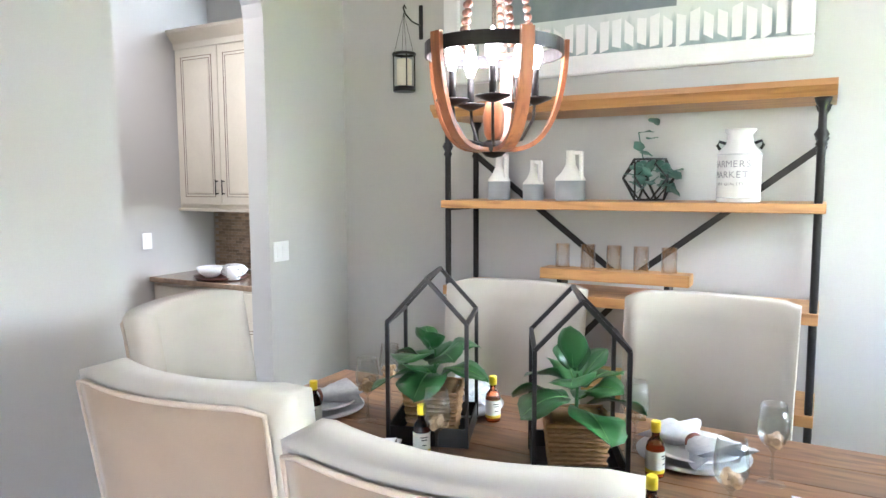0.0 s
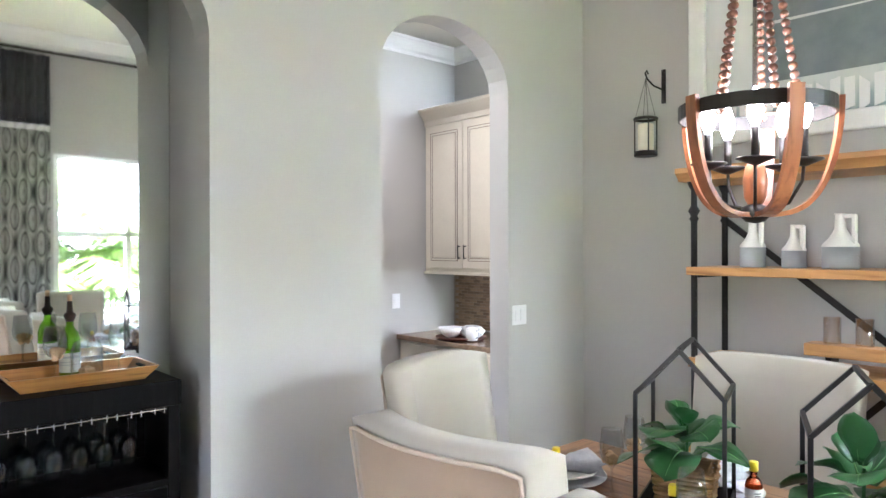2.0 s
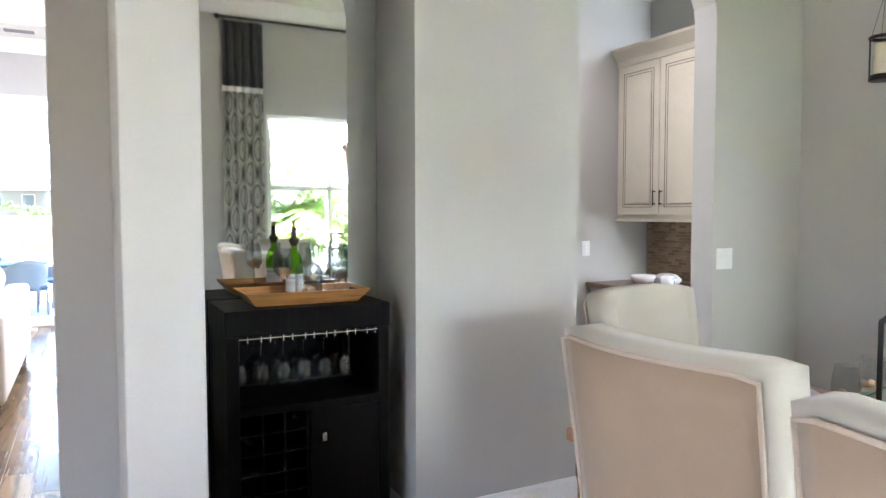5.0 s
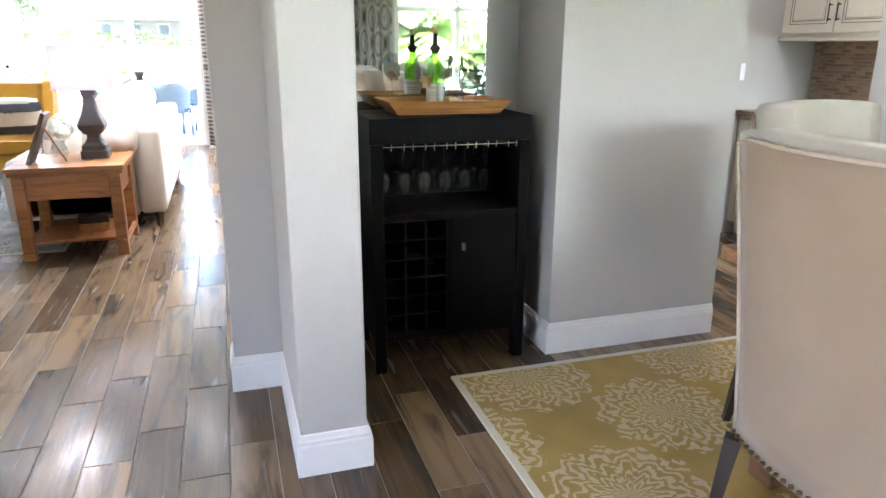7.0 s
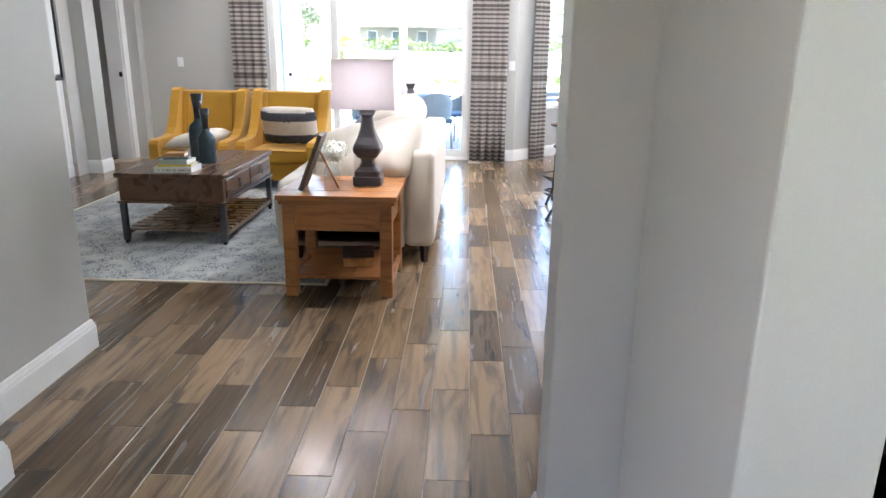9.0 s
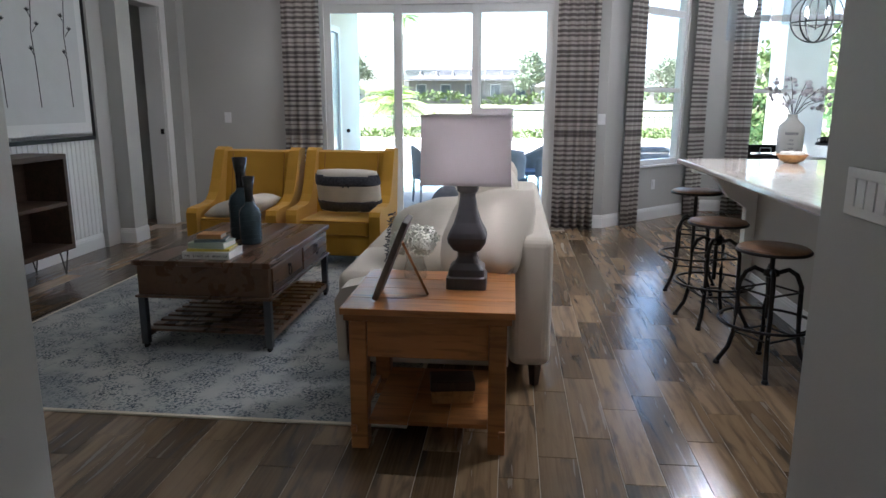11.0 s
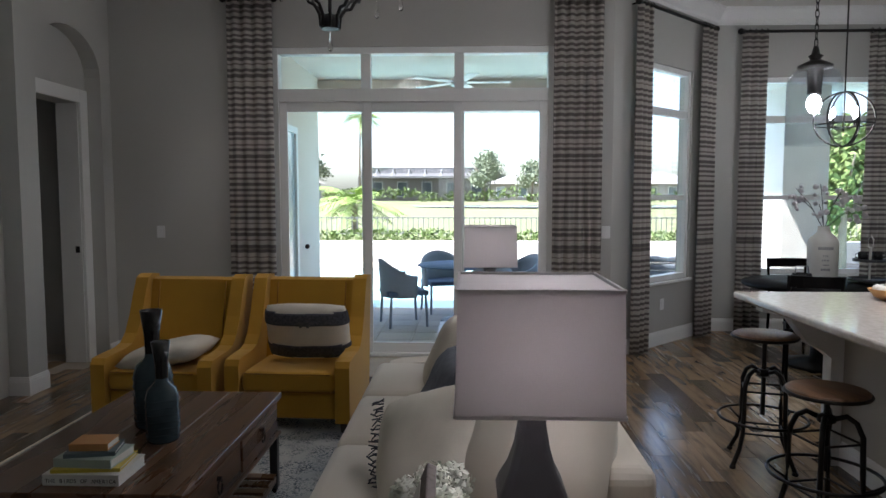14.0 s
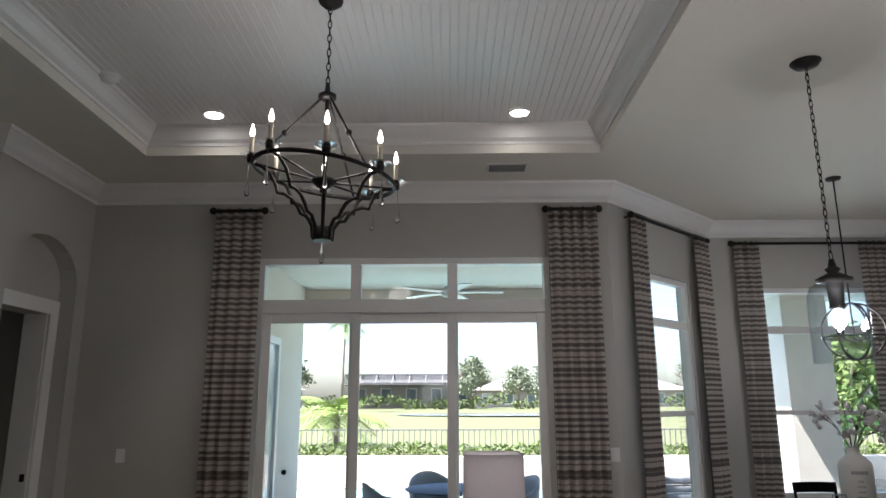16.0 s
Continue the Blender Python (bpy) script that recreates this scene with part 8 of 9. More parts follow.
lathe(bm, [(0.05, LB - 0.05), (0.055, LB - 0.02), (0.05, LB + 0.02)], 20)
part("bottom_collar", bm, BLACK_METAL, lc2)
bm = bmesh.new()
lathe(bm, [(0.003, LB - 0.05), (0.005, LB - 0.09), (0.014, LB - 0.15), (0.010, LB - 0.165), (0.0, LB - 0.17)], 8, cap=False)
p = part("crystal_drop", bm, CRYSTAL, lc2, "long crystal drop")
p.visible_shadow = False


def chain(parent, x, y, z0, z1):
    n = round((z1 - z0) / 0.042)
    for i in range(n):
        z = z0 + (i + 0.5) * (z1 - z0) / n
        bm = bmesh.new()
        pts = [(0.010 * math.cos(t), 0.0, 0.026 * math.sin(t)) for t in [2 * math.pi * k / 12 for k in range(12)]]
        sweep(bm, [(x + (p[0] if i % 2 else 0), y + (0 if i % 2 else p[0]), z + p[2]) for p in pts], 0.0032, 5, closed=True)
        part("chain_link", bm, BLACK_METAL, parent)


chain(lc2, 0, 0, LZ + HUB + 0.09, TRAY_H - 0.04)
bm = bmesh.new()
lathe(bm, [(0.0, TRAY_H - 0.05), (0.03, TRAY_H - 0.045), (0.065, TRAY_H - 0.015), (0.07, TRAY_H - 0.001)], 22, cap=False)
part("canopy", bm, BLACK_METAL, lc2, smooth=True)

# recessed lights (the kitchen one is added fill, unseen), detector, vent
LENS = glow("recessed_lamp_lens", (1.0, 0.95, 0.86), 9.0)
for lx, y, cz, where in [(*p, TRAY_H, "beadboard tray") for p in TRAY_LIGHTS] + [(*KITCHEN_FILL, LIV_H, "cream kitchen")]:
    r = thing("recessed_light", "round lit recessed downlight in the %s ceiling" % where, "ceiling light", (lx, y, cz), group="recessed lights")
    bm = bmesh.new()
    lathe(bm, [(0.070, -0.001), (0.095, -0.001), (0.095, -0.006), (0.072, -0.010), (0.068, -0.002)], 28, cap=False)
    part("trim_ring", bm, TRIM, r, smooth=True)
    bm = bmesh.new()
    lathe(bm, [(0.0, -0.004), (0.070, -0.004), (0.070, -0.0015)], 28, cap=False)
    part("lens", bm, LENS, r, "bright frosted lens")
sd = thing("smoke_detector", "white round smoke detector on the ceiling", "detector", (-8.36, -3.62, TRAY_H))
bm = bmesh.new()
lathe(bm, [(0.0, -0.045), (0.045, -0.045), (0.05, -0.03), (0.07, -0.025), (0.075, -0.001)], 26, cap=False)
part("body", bm, SWITCH, sd, smooth=True)
vt = thing("ceiling_vent", "dark slotted air vent in the living room ceiling", "vent", (-9.66, -0.80, LIV_H))
bm = bmesh.new()
for a, b in (((-0.11, -0.18, -0.010), (0.11, -0.155, -0.001)), ((-0.11, 0.155, -0.010), (0.11, 0.18, -0.001)), ((-0.11, -0.155, -0.010), (-0.085, 0.155, -0.001)), ((0.085, -0.155, -0.010), (0.11, 0.155, -0.001))):
    box(bm, a, b, 0.002)
part("frame", bm, CEIL, vt)
# Black sheet stands in for the shade inside the duct.
bm = bmesh.new()
box(bm, (-0.085, -0.155, -0.003), (0.085, 0.155, -0.001))
part("backing", bm, INK, vt)
for i in range(7):
    bm = bmesh.new()
    x = -0.072 + i * 0.024
    bar(bm, (x, -0.153, -0.007), (x, 0.153, -0.007), 0.002, 0.012)
    part("slat", bm, GREY_GLAZE, vt)


# ================= kitchen side =================
QUARTZ = mat("pale_polished_granite", (0.60, 0.55, 0.50), (0.42, 0.37, 0.33), rough=0.08, scale=30, fine=120, bump=0.01, rough_vary=0.02)
ISL_PAINT = mat("taupe_island_paint", (0.42, 0.40, 0.36), (0.39, 0.37, 0.33), rough=0.5, scale=4)
isl = thing("kitchen_island", "painted kitchen island with an overhanging bar side and baseboard", "island", (-6.3, 0, 0))
bm = bmesh.new()
box(bm, (-1.36, 0.93, 0), (1.5, 1.75, 0.925), 0.004)
part("body", bm, ISL_PAINT, isl)
for sx in (-1.36,):
    bm = bmesh.new()
    prism(bm, [(0.92, 0.0), (0.85, 0.0), (0.85, 0.62), (0.80, 0.66), (0.72, 0.70), (0.60, 0.86), (0.46, 0.88), (0.46, 0.925), (0.92, 0.925)], sx, sx + 0.09, "x")
    part("corbel", bm, TRIM, isl, "white scrolled corbel leg")
bm = bmesh.new()
moulding(bm, [(1.5, 0.93), (-1.27, 0.93)], 0, SKIRT)
part("baseboard", bm, TRIM, isl, "white island baseboard")
bm = bmesh.new()
box(bm, (-7.80, 0.38, 0.927), (-4.70, 1.80, 0.967), 0.012, 3)
solo("island_counter", bm, QUARTZ, "pale polished granite island counter reflecting the windows", "counter")

SEAT_WOOD = wood("worn_stool_seat", (0.27, 0.15, 0.08), (0.17, 0.09, 0.05), (0.08, 0.045, 0.03), rough=0.35, along="x", size=1.2)


def bar_stool(h):
    s = thing("bar_stool", "industrial screw stool with round wooden seat and arched iron legs", "stool", group="bar stools at the island")
    bm = bmesh.new()
    lathe(bm, [(0.0, h - 0.028), (0.165, h - 0.028), (0.172, h - 0.02), (0.172, h - 0.006), (0.165, h), (0.0, h)], 36, cap=False)
    part("seat", bm, SEAT_WOOD, s, "round worn wooden seat")
    bm = bmesh.new()
    sweep(bm, [(0.174 * math.cos(t), 0.174 * math.sin(t), h - 0.018) for t in [2 * math.pi * i / 36 for i in range(36)]], 0.009, 6, closed=True)
    part("seat_band", bm, BLACK_METAL, s)
    bm = bmesh.new()
    rod(bm, (0, 0, 0.28), (0, 0, h - 0.029), 0.013, 10)
    lathe(bm, [(0.02, 0.50), (0.04, 0.51), (0.04, 0.535), (0.02, 0.545)], 16)
    lathe(bm, [(0.075, h - 0.036), (0.075, h - 0.029)], 16)
    part("screw_post", bm, BLACK_METAL, s)
    for k in range(4):
        a = math.pi / 4 + math.pi / 2 * k
        c, d = math.cos(a), math.sin(a)
        bm = bmesh.new()
        sweep(bm, [(r * c, r * d, z) for r, z in ((0.03, 0.525), (0.08, 0.545), (0.12, 0.52), (0.145, 0.46), (0.15, 0.30), (0.155, 0.18), (0.175, 0.10), (0.21, 0.04), (0.225, 0.012))], 0.0125, 8)
        leg = part("leg", bm, BLACK_METAL, s, "arched black iron leg")
        bm = bmesh.new()
        lathe(bm, [(0.016, 0.0), (0.018, 0.008), (0.012, 0.022)], 12, at=(0.225 * c, 0.225 * d, 0))
        part("foot", bm, BLACK_METAL, leg)
        bm = bmesh.new()
        sweep(bm, [(0.152 * c, 0.152 * d, 0.21), (0.20 * c, 0.20 * d, 0.235), (0.235 * c, 0.235 * d, 0.262)], 0.006, 6)
        part("ring_strut", bm, BLACK_METAL, leg)
    for z, r in ((0.265, 0.238), (0.19, 0.153), (0.43, 0.146)):
        bm = bmesh.new()
        if r > 0.2:
            sweep(bm, [(r * math.cos(t), r * math.sin(t), z) for t in [2 * math.pi * i / 36 for i in range(36)]], 0.008, 6, closed=True)
        else:
            for k in range(4):
                a, b = math.pi / 4 + math.pi / 2 * k, math.pi / 4 + math.pi / 2 * (k + 1)
                rod(bm, (r * math.cos(a), r * math.sin(a), z), (r * math.cos(b), r * math.sin(b), z), 0.006, 6)
        part("foot_ring" if r > 0.2 else "brace_ring", bm, BLACK_METAL, s)
    return s


st = bar_stool(0.66)
st.matrix_basis = pose(-6.80, 0.43, 0, 0, 0, 12)
st2 = bar_stool(0.75)
st2.matrix_basis = pose(-7.62, 0.50, 0, 0, 0, -18)
copy_thing(st, pose(-6.0, 0.48, 0, 0, 0, 30))

IZ = 0.968
jg = thing("stoneware_jug", "tall white stoneware jug holding dried cotton stems on the breakfast table", "vase", (-10.05, 2.05, 0.759))
jg.matrix_basis = pose(-10.05, 2.05, 0.759) @ Matrix.Diagonal((1.55, 1.55, 1.55, 1))
bm = bmesh.new()
lathe(bm, [(0.075, 0.0), (0.082, 0.006), (0.083, 0.22), (0.078, 0.25), (0.035, 0.29), (0.030, 0.315), (0.036, 0.325), (0.028, 0.325), (0.024, 0.29)], 30, cap=False)
part("body", bm, CERAMIC, jg, smooth=True)
bm = bmesh.new()
for z, w, t in ((0.19, 1.0, 0.018), (0.15, 0.35, 0.012), (0.125, 0.5, 0.010), (0.10, 0.4, 0.006), (0.07, 0.6, 0.012)):
    k = 8
    for i in range(k):
        if z in (0.15, 0.125) and i % 3 == 1:
            continue
        a0, a1 = -w / 2 + w * i / k, -w / 2 + w * (i + 0.75) / k
        bm.faces.new([bm.verts.new(q) for q in ((0.0835 * math.cos(a0), 0.0835 * math.sin(a0), z), (0.0835 * math.cos(a1), 0.0835 * math.sin(a1), z), (0.0835 * math.cos(a1), 0.0835 * math.sin(a1), z + t), (0.0835 * math.cos(a0), 0.0835 * math.sin(a0), z + t))])
ob = part("faded_print", bm, GREY_INK, jg, "faded grey printed lines")
ob.matrix_basis = pose(0, 0, 0, 0, 0, -15)
rr = random.Random(5)
COTTON = mat("grey_cotton_boll", (0.55, 0.52, 0.53), (0.35, 0.31, 0.32), rough=0.95, scale=60, vary=0.2)
for i in range(9):
    a, sp_ = rr.uniform(0, 6.28), rr.uniform(0.06, 0.20)
    tip = Vector((sp_ * math.cos(a), sp_ * math.sin(a), rr.uniform(0.42, 0.58)))
    bm = bmesh.new()
    sweep(bm, [(0, 0, 0.30), tip * 0.5 + Vector((0, 0, 0.18)), tip], 0.0025, 5)
    part("stem", bm, DARK_LEG, jg)
    for k in range(6):
        q = tip + Vector((rr.uniform(-0.035, 0.035), rr.uniform(-0.035, 0.035), rr.uniform(-0.07, 0.02)))
        bm = bmesh.new()
        bmesh.ops.create_icosphere(bm, subdivisions=2, radius=rr.uniform(0.011, 0.018), matrix=Matrix.Translation(q))
        part("cotton_boll", bm, COTTON, jg, "small grey cotton boll", smooth=True)
bw = thing("fruit_bowl", "amber wooden bowl of white shells on the island", "bowl", (-7.45, 1.08, IZ))
bm = bmesh.new()
lathe(bm, [(0.04, 0.0), (0.075, 0.02), (0.105, 0.06), (0.10, 0.062), (0.068, 0.026), (0.0, 0.012)], 28, cap=False)
part("body", bm, PINE, bw, smooth=True)
for k in range(6):
    a = k * 1.05
    bm = bmesh.new()
    bmesh.ops.create_icosphere(bm, subdivisions=2, radius=0.034, matrix=Matrix.Translation((0.05 * math.cos(a), 0.05 * math.sin(a), 0.062)) @ Matrix.Diagonal((1, 1, 0.7, 1)))
    sh_ = part("shell", bm, CERAMIC, bw, "white shell", smooth=True)
    bm = bmesh.new()
    sweep(bm, [(0.05 * math.cos(a) + 0.016 * math.cos(t) * t / 9, 0.05 * math.sin(a) + 0.016 * math.sin(t) * t / 9, 0.087) for t in [q * 0.6 for q in range(14)]], 0.002, 4)
    part("spiral", bm, DARK_LEG, sh_, "dark spiral line")
tt = thing("tiered_tray", "two-tier wooden serving stand with black mugs on the breakfast table", "tray", (-9.92, 2.40, 0.759))
tt.matrix_basis = pose(-9.92, 2.40, 0.759) @ Matrix.Diagonal((1.15, 1.15, 1.15, 1))
for z, r in ((0.02, 0.15), (0.17, 0.12)):
    bm = bmesh.new()
    lathe(bm, [(0.0, z), (r, z), (r, z + 0.02), (r - 0.01, z + 0.02), (r - 0.012, z + 0.008), (0.0, z + 0.008)], 30, cap=False)
    part("tier", bm, GUNMETAL, tt, "grey metal tier")
bm = bmesh.new()
rod(bm, (0, 0, 0), (0, 0, 0.28), 0.008, 10)
sweep(bm, [(-0.03, 0, 0.28), (-0.035, 0, 0.34), (0, 0, 0.37), (0.035, 0, 0.34), (0.03, 0, 0.28)], 0.006, 7)
bar(bm, (-0.03, 0, 0.28), (0.03, 0, 0.28), 0.01)
lathe(bm, [(0.06, 0.0), (0.06, 0.019)], 18)
part("handle_post", bm, CERAMIC, tt, "pale handle post")
for k in range(2):
    cm = thing("black_mug", "black coffee mug on the tiered stand", "mug", (-9.92, 2.40 - 0.062 + 0.124 * k, 0.759 + 0.2055))
    bm = bmesh.new()
    lathe(bm, [(0.028, 0.0), (0.04, 0.012), (0.042, 0.075), (0.038, 0.075), (0.036, 0.014), (0.0, 0.01)], 20, cap=False)
    part("body", bm, BLACK_GLAZE, cm, smooth=True)
    bm = bmesh.new()
    sweep(bm, [(0, (-0.04 if k == 0 else 0.04), 0.06), (0, (-0.068 if k == 0 else 0.068), 0.055), (0, (-0.066 if k == 0 else 0.066), 0.028), (0, (-0.04 if k == 0 else 0.04), 0.02)], 0.005, 6)
    part("handle", bm, BLACK_GLAZE, cm)
pt = thing("small_pot", "dark grey creamer pot on the breakfast table", "pot", (-9.62, 1.66, 0.759))
bm = bmesh.new()
lathe(bm, [(0.05, 0.0), (0.075, 0.03), (0.08, 0.11), (0.074, 0.12), (0.07, 0.11), (0.06, 0.03), (0.0, 0.015)], 24, cap=False)
part("body", bm, BLACK_GLAZE, pt, smooth=True)
bm = bmesh.new()
sweep(bm, [(0, -0.06, 0.11), (0, -0.05, 0.18), (0, 0.05, 0.18), (0, 0.06, 0.11)], 0.006, 6)
part("handle", bm, GREY_GLAZE, pt)

# breakfast table in the bay
bt = thing("breakfast_table", "round black breakfast table in the bay", "table", (-9.95, 2.0, 0))
bm = bmesh.new()
lathe(bm, [(0.0, 0.72), (0.66, 0.72), (0.67, 0.735), (0.66, 0.758), (0.0, 0.758)], 40, cap=False)
part("tabletop", bm, BLACK_WOOD, bt)
bm = bmesh.new()
lathe(bm, [(0.30, 0.0), (0.30, 0.03), (0.08, 0.08), (0.06, 0.30), (0.09, 0.55), (0.16, 0.72)], 24)
part("pedestal", bm, BLACK_METAL, bt, smooth=True)


def cafe_chair(m):
    c = thing("breakfast_chair", "black wooden breakfast chair with a curved top rail", "chair", group="breakfast chairs")
    c.matrix_basis = m
    bm = bmesh.new()
    box(bm, (-0.21, -0.20, 0.43), (0.21, 0.21, 0.46), 0.012, 3)
    part("seat", bm, BLACK_WOOD, c)
    for sx in (-1, 1):
        bm = bmesh.new()
        rod(bm, (sx * 0.19, -0.19, 0.0), (sx * 0.18, -0.17, 0.43), 0.014, 8, 0.019)
        part("leg", bm, BLACK_WOOD, c)
        bm = bmesh.new()
        sweep(bm, [(sx * 0.19, 0.21, 0.0), (sx * 0.185, 0.185, 0.45), (sx * 0.19, 0.24, 0.90)], 0.016, 8)
        part("back_post", bm, BLACK_WOOD, c)
    for z, t in ((0.90, 0.09), (0.68, 0.045)):
        bm = bmesh.new()
        pts = [(u * 0.19, 0.225 + 0.04 * (1 - u * u)) for u in (-1, -0.5, 0, 0.5, 1)]
        prism(bm, pts + [(x, y + 0.02) for x, y in pts[::-1]], z - t, z, "z")
        part("back_rail", bm, BLACK_WOOD, c)
    return c


cafe_chair(pose(-9.42, 1.66, 0, 0, 0, -112))
cafe_chair(pose(-9.55, 2.85, 0, 0, 0, -20))
cafe_chair(pose(-10.62, 2.10, 0, 0, 0, 90))

PENDANT_GLASS = pane_glass("pendant_glass", (0.95, 0.97, 0.99))
PEND_BULB = glow("pendant_bulb", (1.0, 0.97, 0.95), 12.0)


def pendant(x, y):
    p = thing("glass_pendant", "clear glass bottle pendant lamp on a black chain over the island", "pendant", (x, y, 0), group="pendants over the island")
    bm = bmesh.new()
    lathe(bm, [(0.0, LIV_H - 0.04), (0.07, LIV_H - 0.025), (0.088, LIV_H - 0.001)], 22, cap=False)
    part("canopy", bm, BLACK_METAL, p, smooth=True)
    chain(p, 0, 0, 2.40, LIV_H - 0.04)
    bm = bmesh.new()
    lathe(bm, [(0.014, 2.40), (0.024, 2.355), (0.042, 2.345), (0.028, 2.325), (0.045, 2.315), (0.095, 2.29), (0.095, 2.275), (0.045, 2.27), (0.038, 2.14), (0.042, 2.125)], 20)
    part("cap", bm, BLACK_METAL, p, smooth=True)
    bm = bmesh.new()
    lathe(bm, [(0.090, 2.275), (0.125, 2.25), (0.147, 2.20), (0.150, 2.15), (0.150, 1.83), (0.146, 1.83), (0.146, 2.15), (0.143, 2.20), (0.122, 2.245), (0.088, 2.271)], 32, cap=False)
    q = part("glass_shade", bm, PENDANT_GLASS, p, "clear bottle glass shade", smooth=True)
    q.visible_shadow = False
    bm = bmesh.new()
    bmesh.ops.create_uvsphere(bm, u_segments=16, v_segments=12, radius=0.04, matrix=Matrix.Translation((0, 0, 2.07)) @ Matrix.Diagonal((1, 1, 1.35, 1)))
    part("bulb", bm, PEND_BULB, p, "lit globe bulb", smooth=True)


pendant(-7.84, 0.83)
pendant(-6.75, 0.83)
ob_ = thing("orb_chandelier", "black iron orb chandelier on a rod over the breakfast table", "chandelier", (-10.0, 2.16, 0))
OZ, ORr = 2.22, 0.24
for k in range(3):
    bm = bmesh.new()
    a = math.pi / 3 * k
    sweep(bm, [(ORr * math.cos(t) * math.cos(a), ORr * math.cos(t) * math.sin(a), OZ + ORr * math.sin(t)) for t in [2 * math.pi * i / 32 for i in range(32)]], 0.009, 6, closed=True)
    part("hoop", bm, BLACK_METAL, ob_)
bm = bmesh.new()
sweep(bm, [(ORr * math.cos(t), ORr * math.sin(t), OZ - 0.05) for t in [2 * math.pi * i / 32 for i in range(32)]], 0.008, 6, closed=True)
part("hoop", bm, BLACK_METAL, ob_)
bm = bmesh.new()
rod(bm, (0, 0, OZ - 0.12), (0, 0, LIV_H - 0.02), 0.007, 8)
for k in range(4):
    a = math.pi / 2 * k + 0.4
    rod(bm, (0, 0, OZ - 0.10), (0.13 * math.cos(a), 0.13 * math.sin(a), OZ - 0.06), 0.005, 6)
    rod(bm, (0.13 * math.cos(a), 0.13 * math.sin(a), OZ - 0.07), (0.13 * math.cos(a), 0.13 * math.sin(a), OZ + 0.01), 0.011, 10)
lathe(bm, [(0.0, LIV_H - 0.03), (0.06, LIV_H - 0.02), (0.065, LIV_H - 0.001)], 20, cap=False)
part("rod_and_arms", bm, BLACK_METAL, ob_)
for k in range(4):
    a = math.pi / 2 * k + 0.4
    bm = bmesh.new()
    lathe(bm, [(0.008, OZ + 0.011), (0.017, OZ + 0.04), (0.004, OZ + 0.10)], 12, at=(0.13 * math.cos(a), 0.13 * math.sin(a), 0))
    part("bulb", bm, PEND_BULB, ob_, "lit candle bulb", smooth=True)

# ================= outdoors =================
POOL = mat("pool_water", (0.30, 0.52, 0.55), (0.25, 0.46, 0.50), rough=0.06, scale=3, fine=20, bump=0.2, depth=0.01)
HEDGE = mat("hedge_leaves", (0.10, 0.15, 0.035), (0.055, 0.09, 0.02), rough=0.7, scale=5, fine=40, vary=0.2)
TREE_LEAF = mat("tree_leaves", (0.12, 0.17, 0.045), (0.08, 0.12, 0.03), rough=0.7, scale=1, fine=10, vary=0.2)
# Leaf colour of far trees, paled to paint in distance haze.
HAZED_LEAF = mat("hazy_tree_leaves", (0.19, 0.22, 0.155), (0.15, 0.175, 0.115), rough=0.8, scale=1, fine=10, vary=0.15)
PALM = mat("palm_frond", (0.28, 0.38, 0.10), (0.18, 0.27, 0.06), rough=0.5, scale=4, fine=30, vary=0.2)
BARK = mat("palm_bark", (0.22, 0.18, 0.14), (0.14, 0.11, 0.09), rough=0.9, scale=8, fine=40, bump=0.6, depth=0.02)
# ROOF and SCREEN are lightened too, with distance haze in the colour.
ROOF = mat("grey_roof_tile", (0.24, 0.225, 0.22), (0.19, 0.18, 0.175), rough=0.8, scale=2, fine=10)
HOUSE = mat("cream_house_stucco", (0.30, 0.27, 0.25), (0.25, 0.23, 0.21), rough=0.85, scale=1, fine=10)
WIN_DARK = mat("far_window_glass", (0.12, 0.15, 0.17), rough=0.1, bump=0)
SCREEN = mat("dark_screen_frame", (0.2, 0.2, 0.2), rough=0.6)
SCREEN_MESH = pane_glass("insect_screen", (0.52, 0.53, 0.54), 0.05, 0.05)
PATIO_Z = -0.03


def land(x, y):
    if x > -20.5:
        return -0.20
    t = min(1.0, (-x - 20.5) / 70.0)
    return 0.42 + 0.75 * t


LAKE = mat("lake_water", (0.50, 0.56, 0.60), (0.46, 0.52, 0.56), rough=0.05, scale=0.4, fine=3, bump=0.15, depth=0.02)
bm = bmesh.new()
xs = [14, 4, -12, -20.4, -20.6, -30, -45, -60, -75, -92, -140, -300, -900]
ys = [-900, -200, -80, -40, -20, -8, 0, 8, 20, 40, 80, 200, 900]
g = [[bm.verts.new((x, y, land(x, y))) for y in ys] for x in xs]
for a, b in zip(g, g[1:]):
    for j in range(len(ys) - 1):
        bm.faces.new((a[j], a[j + 1], b[j + 1], b[j])).smooth = False
v0 = [bm.verts.new((x, y, -0.20)) for x, y in ((900, -900), (900, 900), (14, 900), (14, -900))]
bm.faces.new(v0)
structure("ground", bm, LAWN, "bright lawn running out past the fence to the far houses", "ground")
bm = bmesh.new()
lathe(bm, [(1.0, 0.0), (0.98, 0.02)], 40)
bmesh.ops.transform(bm, matrix=Matrix.Translation((-62, 16, 0.88)) @ Matrix.Rotation(0.2, 4, "Z") @ Matrix.Diagonal((9, 22, 1, 1)), verts=bm.verts)
structure("lake_water", bm, LAKE, "pale lake water between the lawns", "water")
pa = thing("patio_paving", "cream square patio pavers round the pool", "patio", (0, 0, 0), kind="structure")
bm = bmesh.new()
box(bm, (-13.4, -6.5, -0.19), (LIV_W - WT, 9.0, -0.045))
box(bm, (-20.4, -12, -0.19), (-18.9, 12, -0.045))
part("paver_bed", bm, GROUT, pa)
bm = bmesh.new()
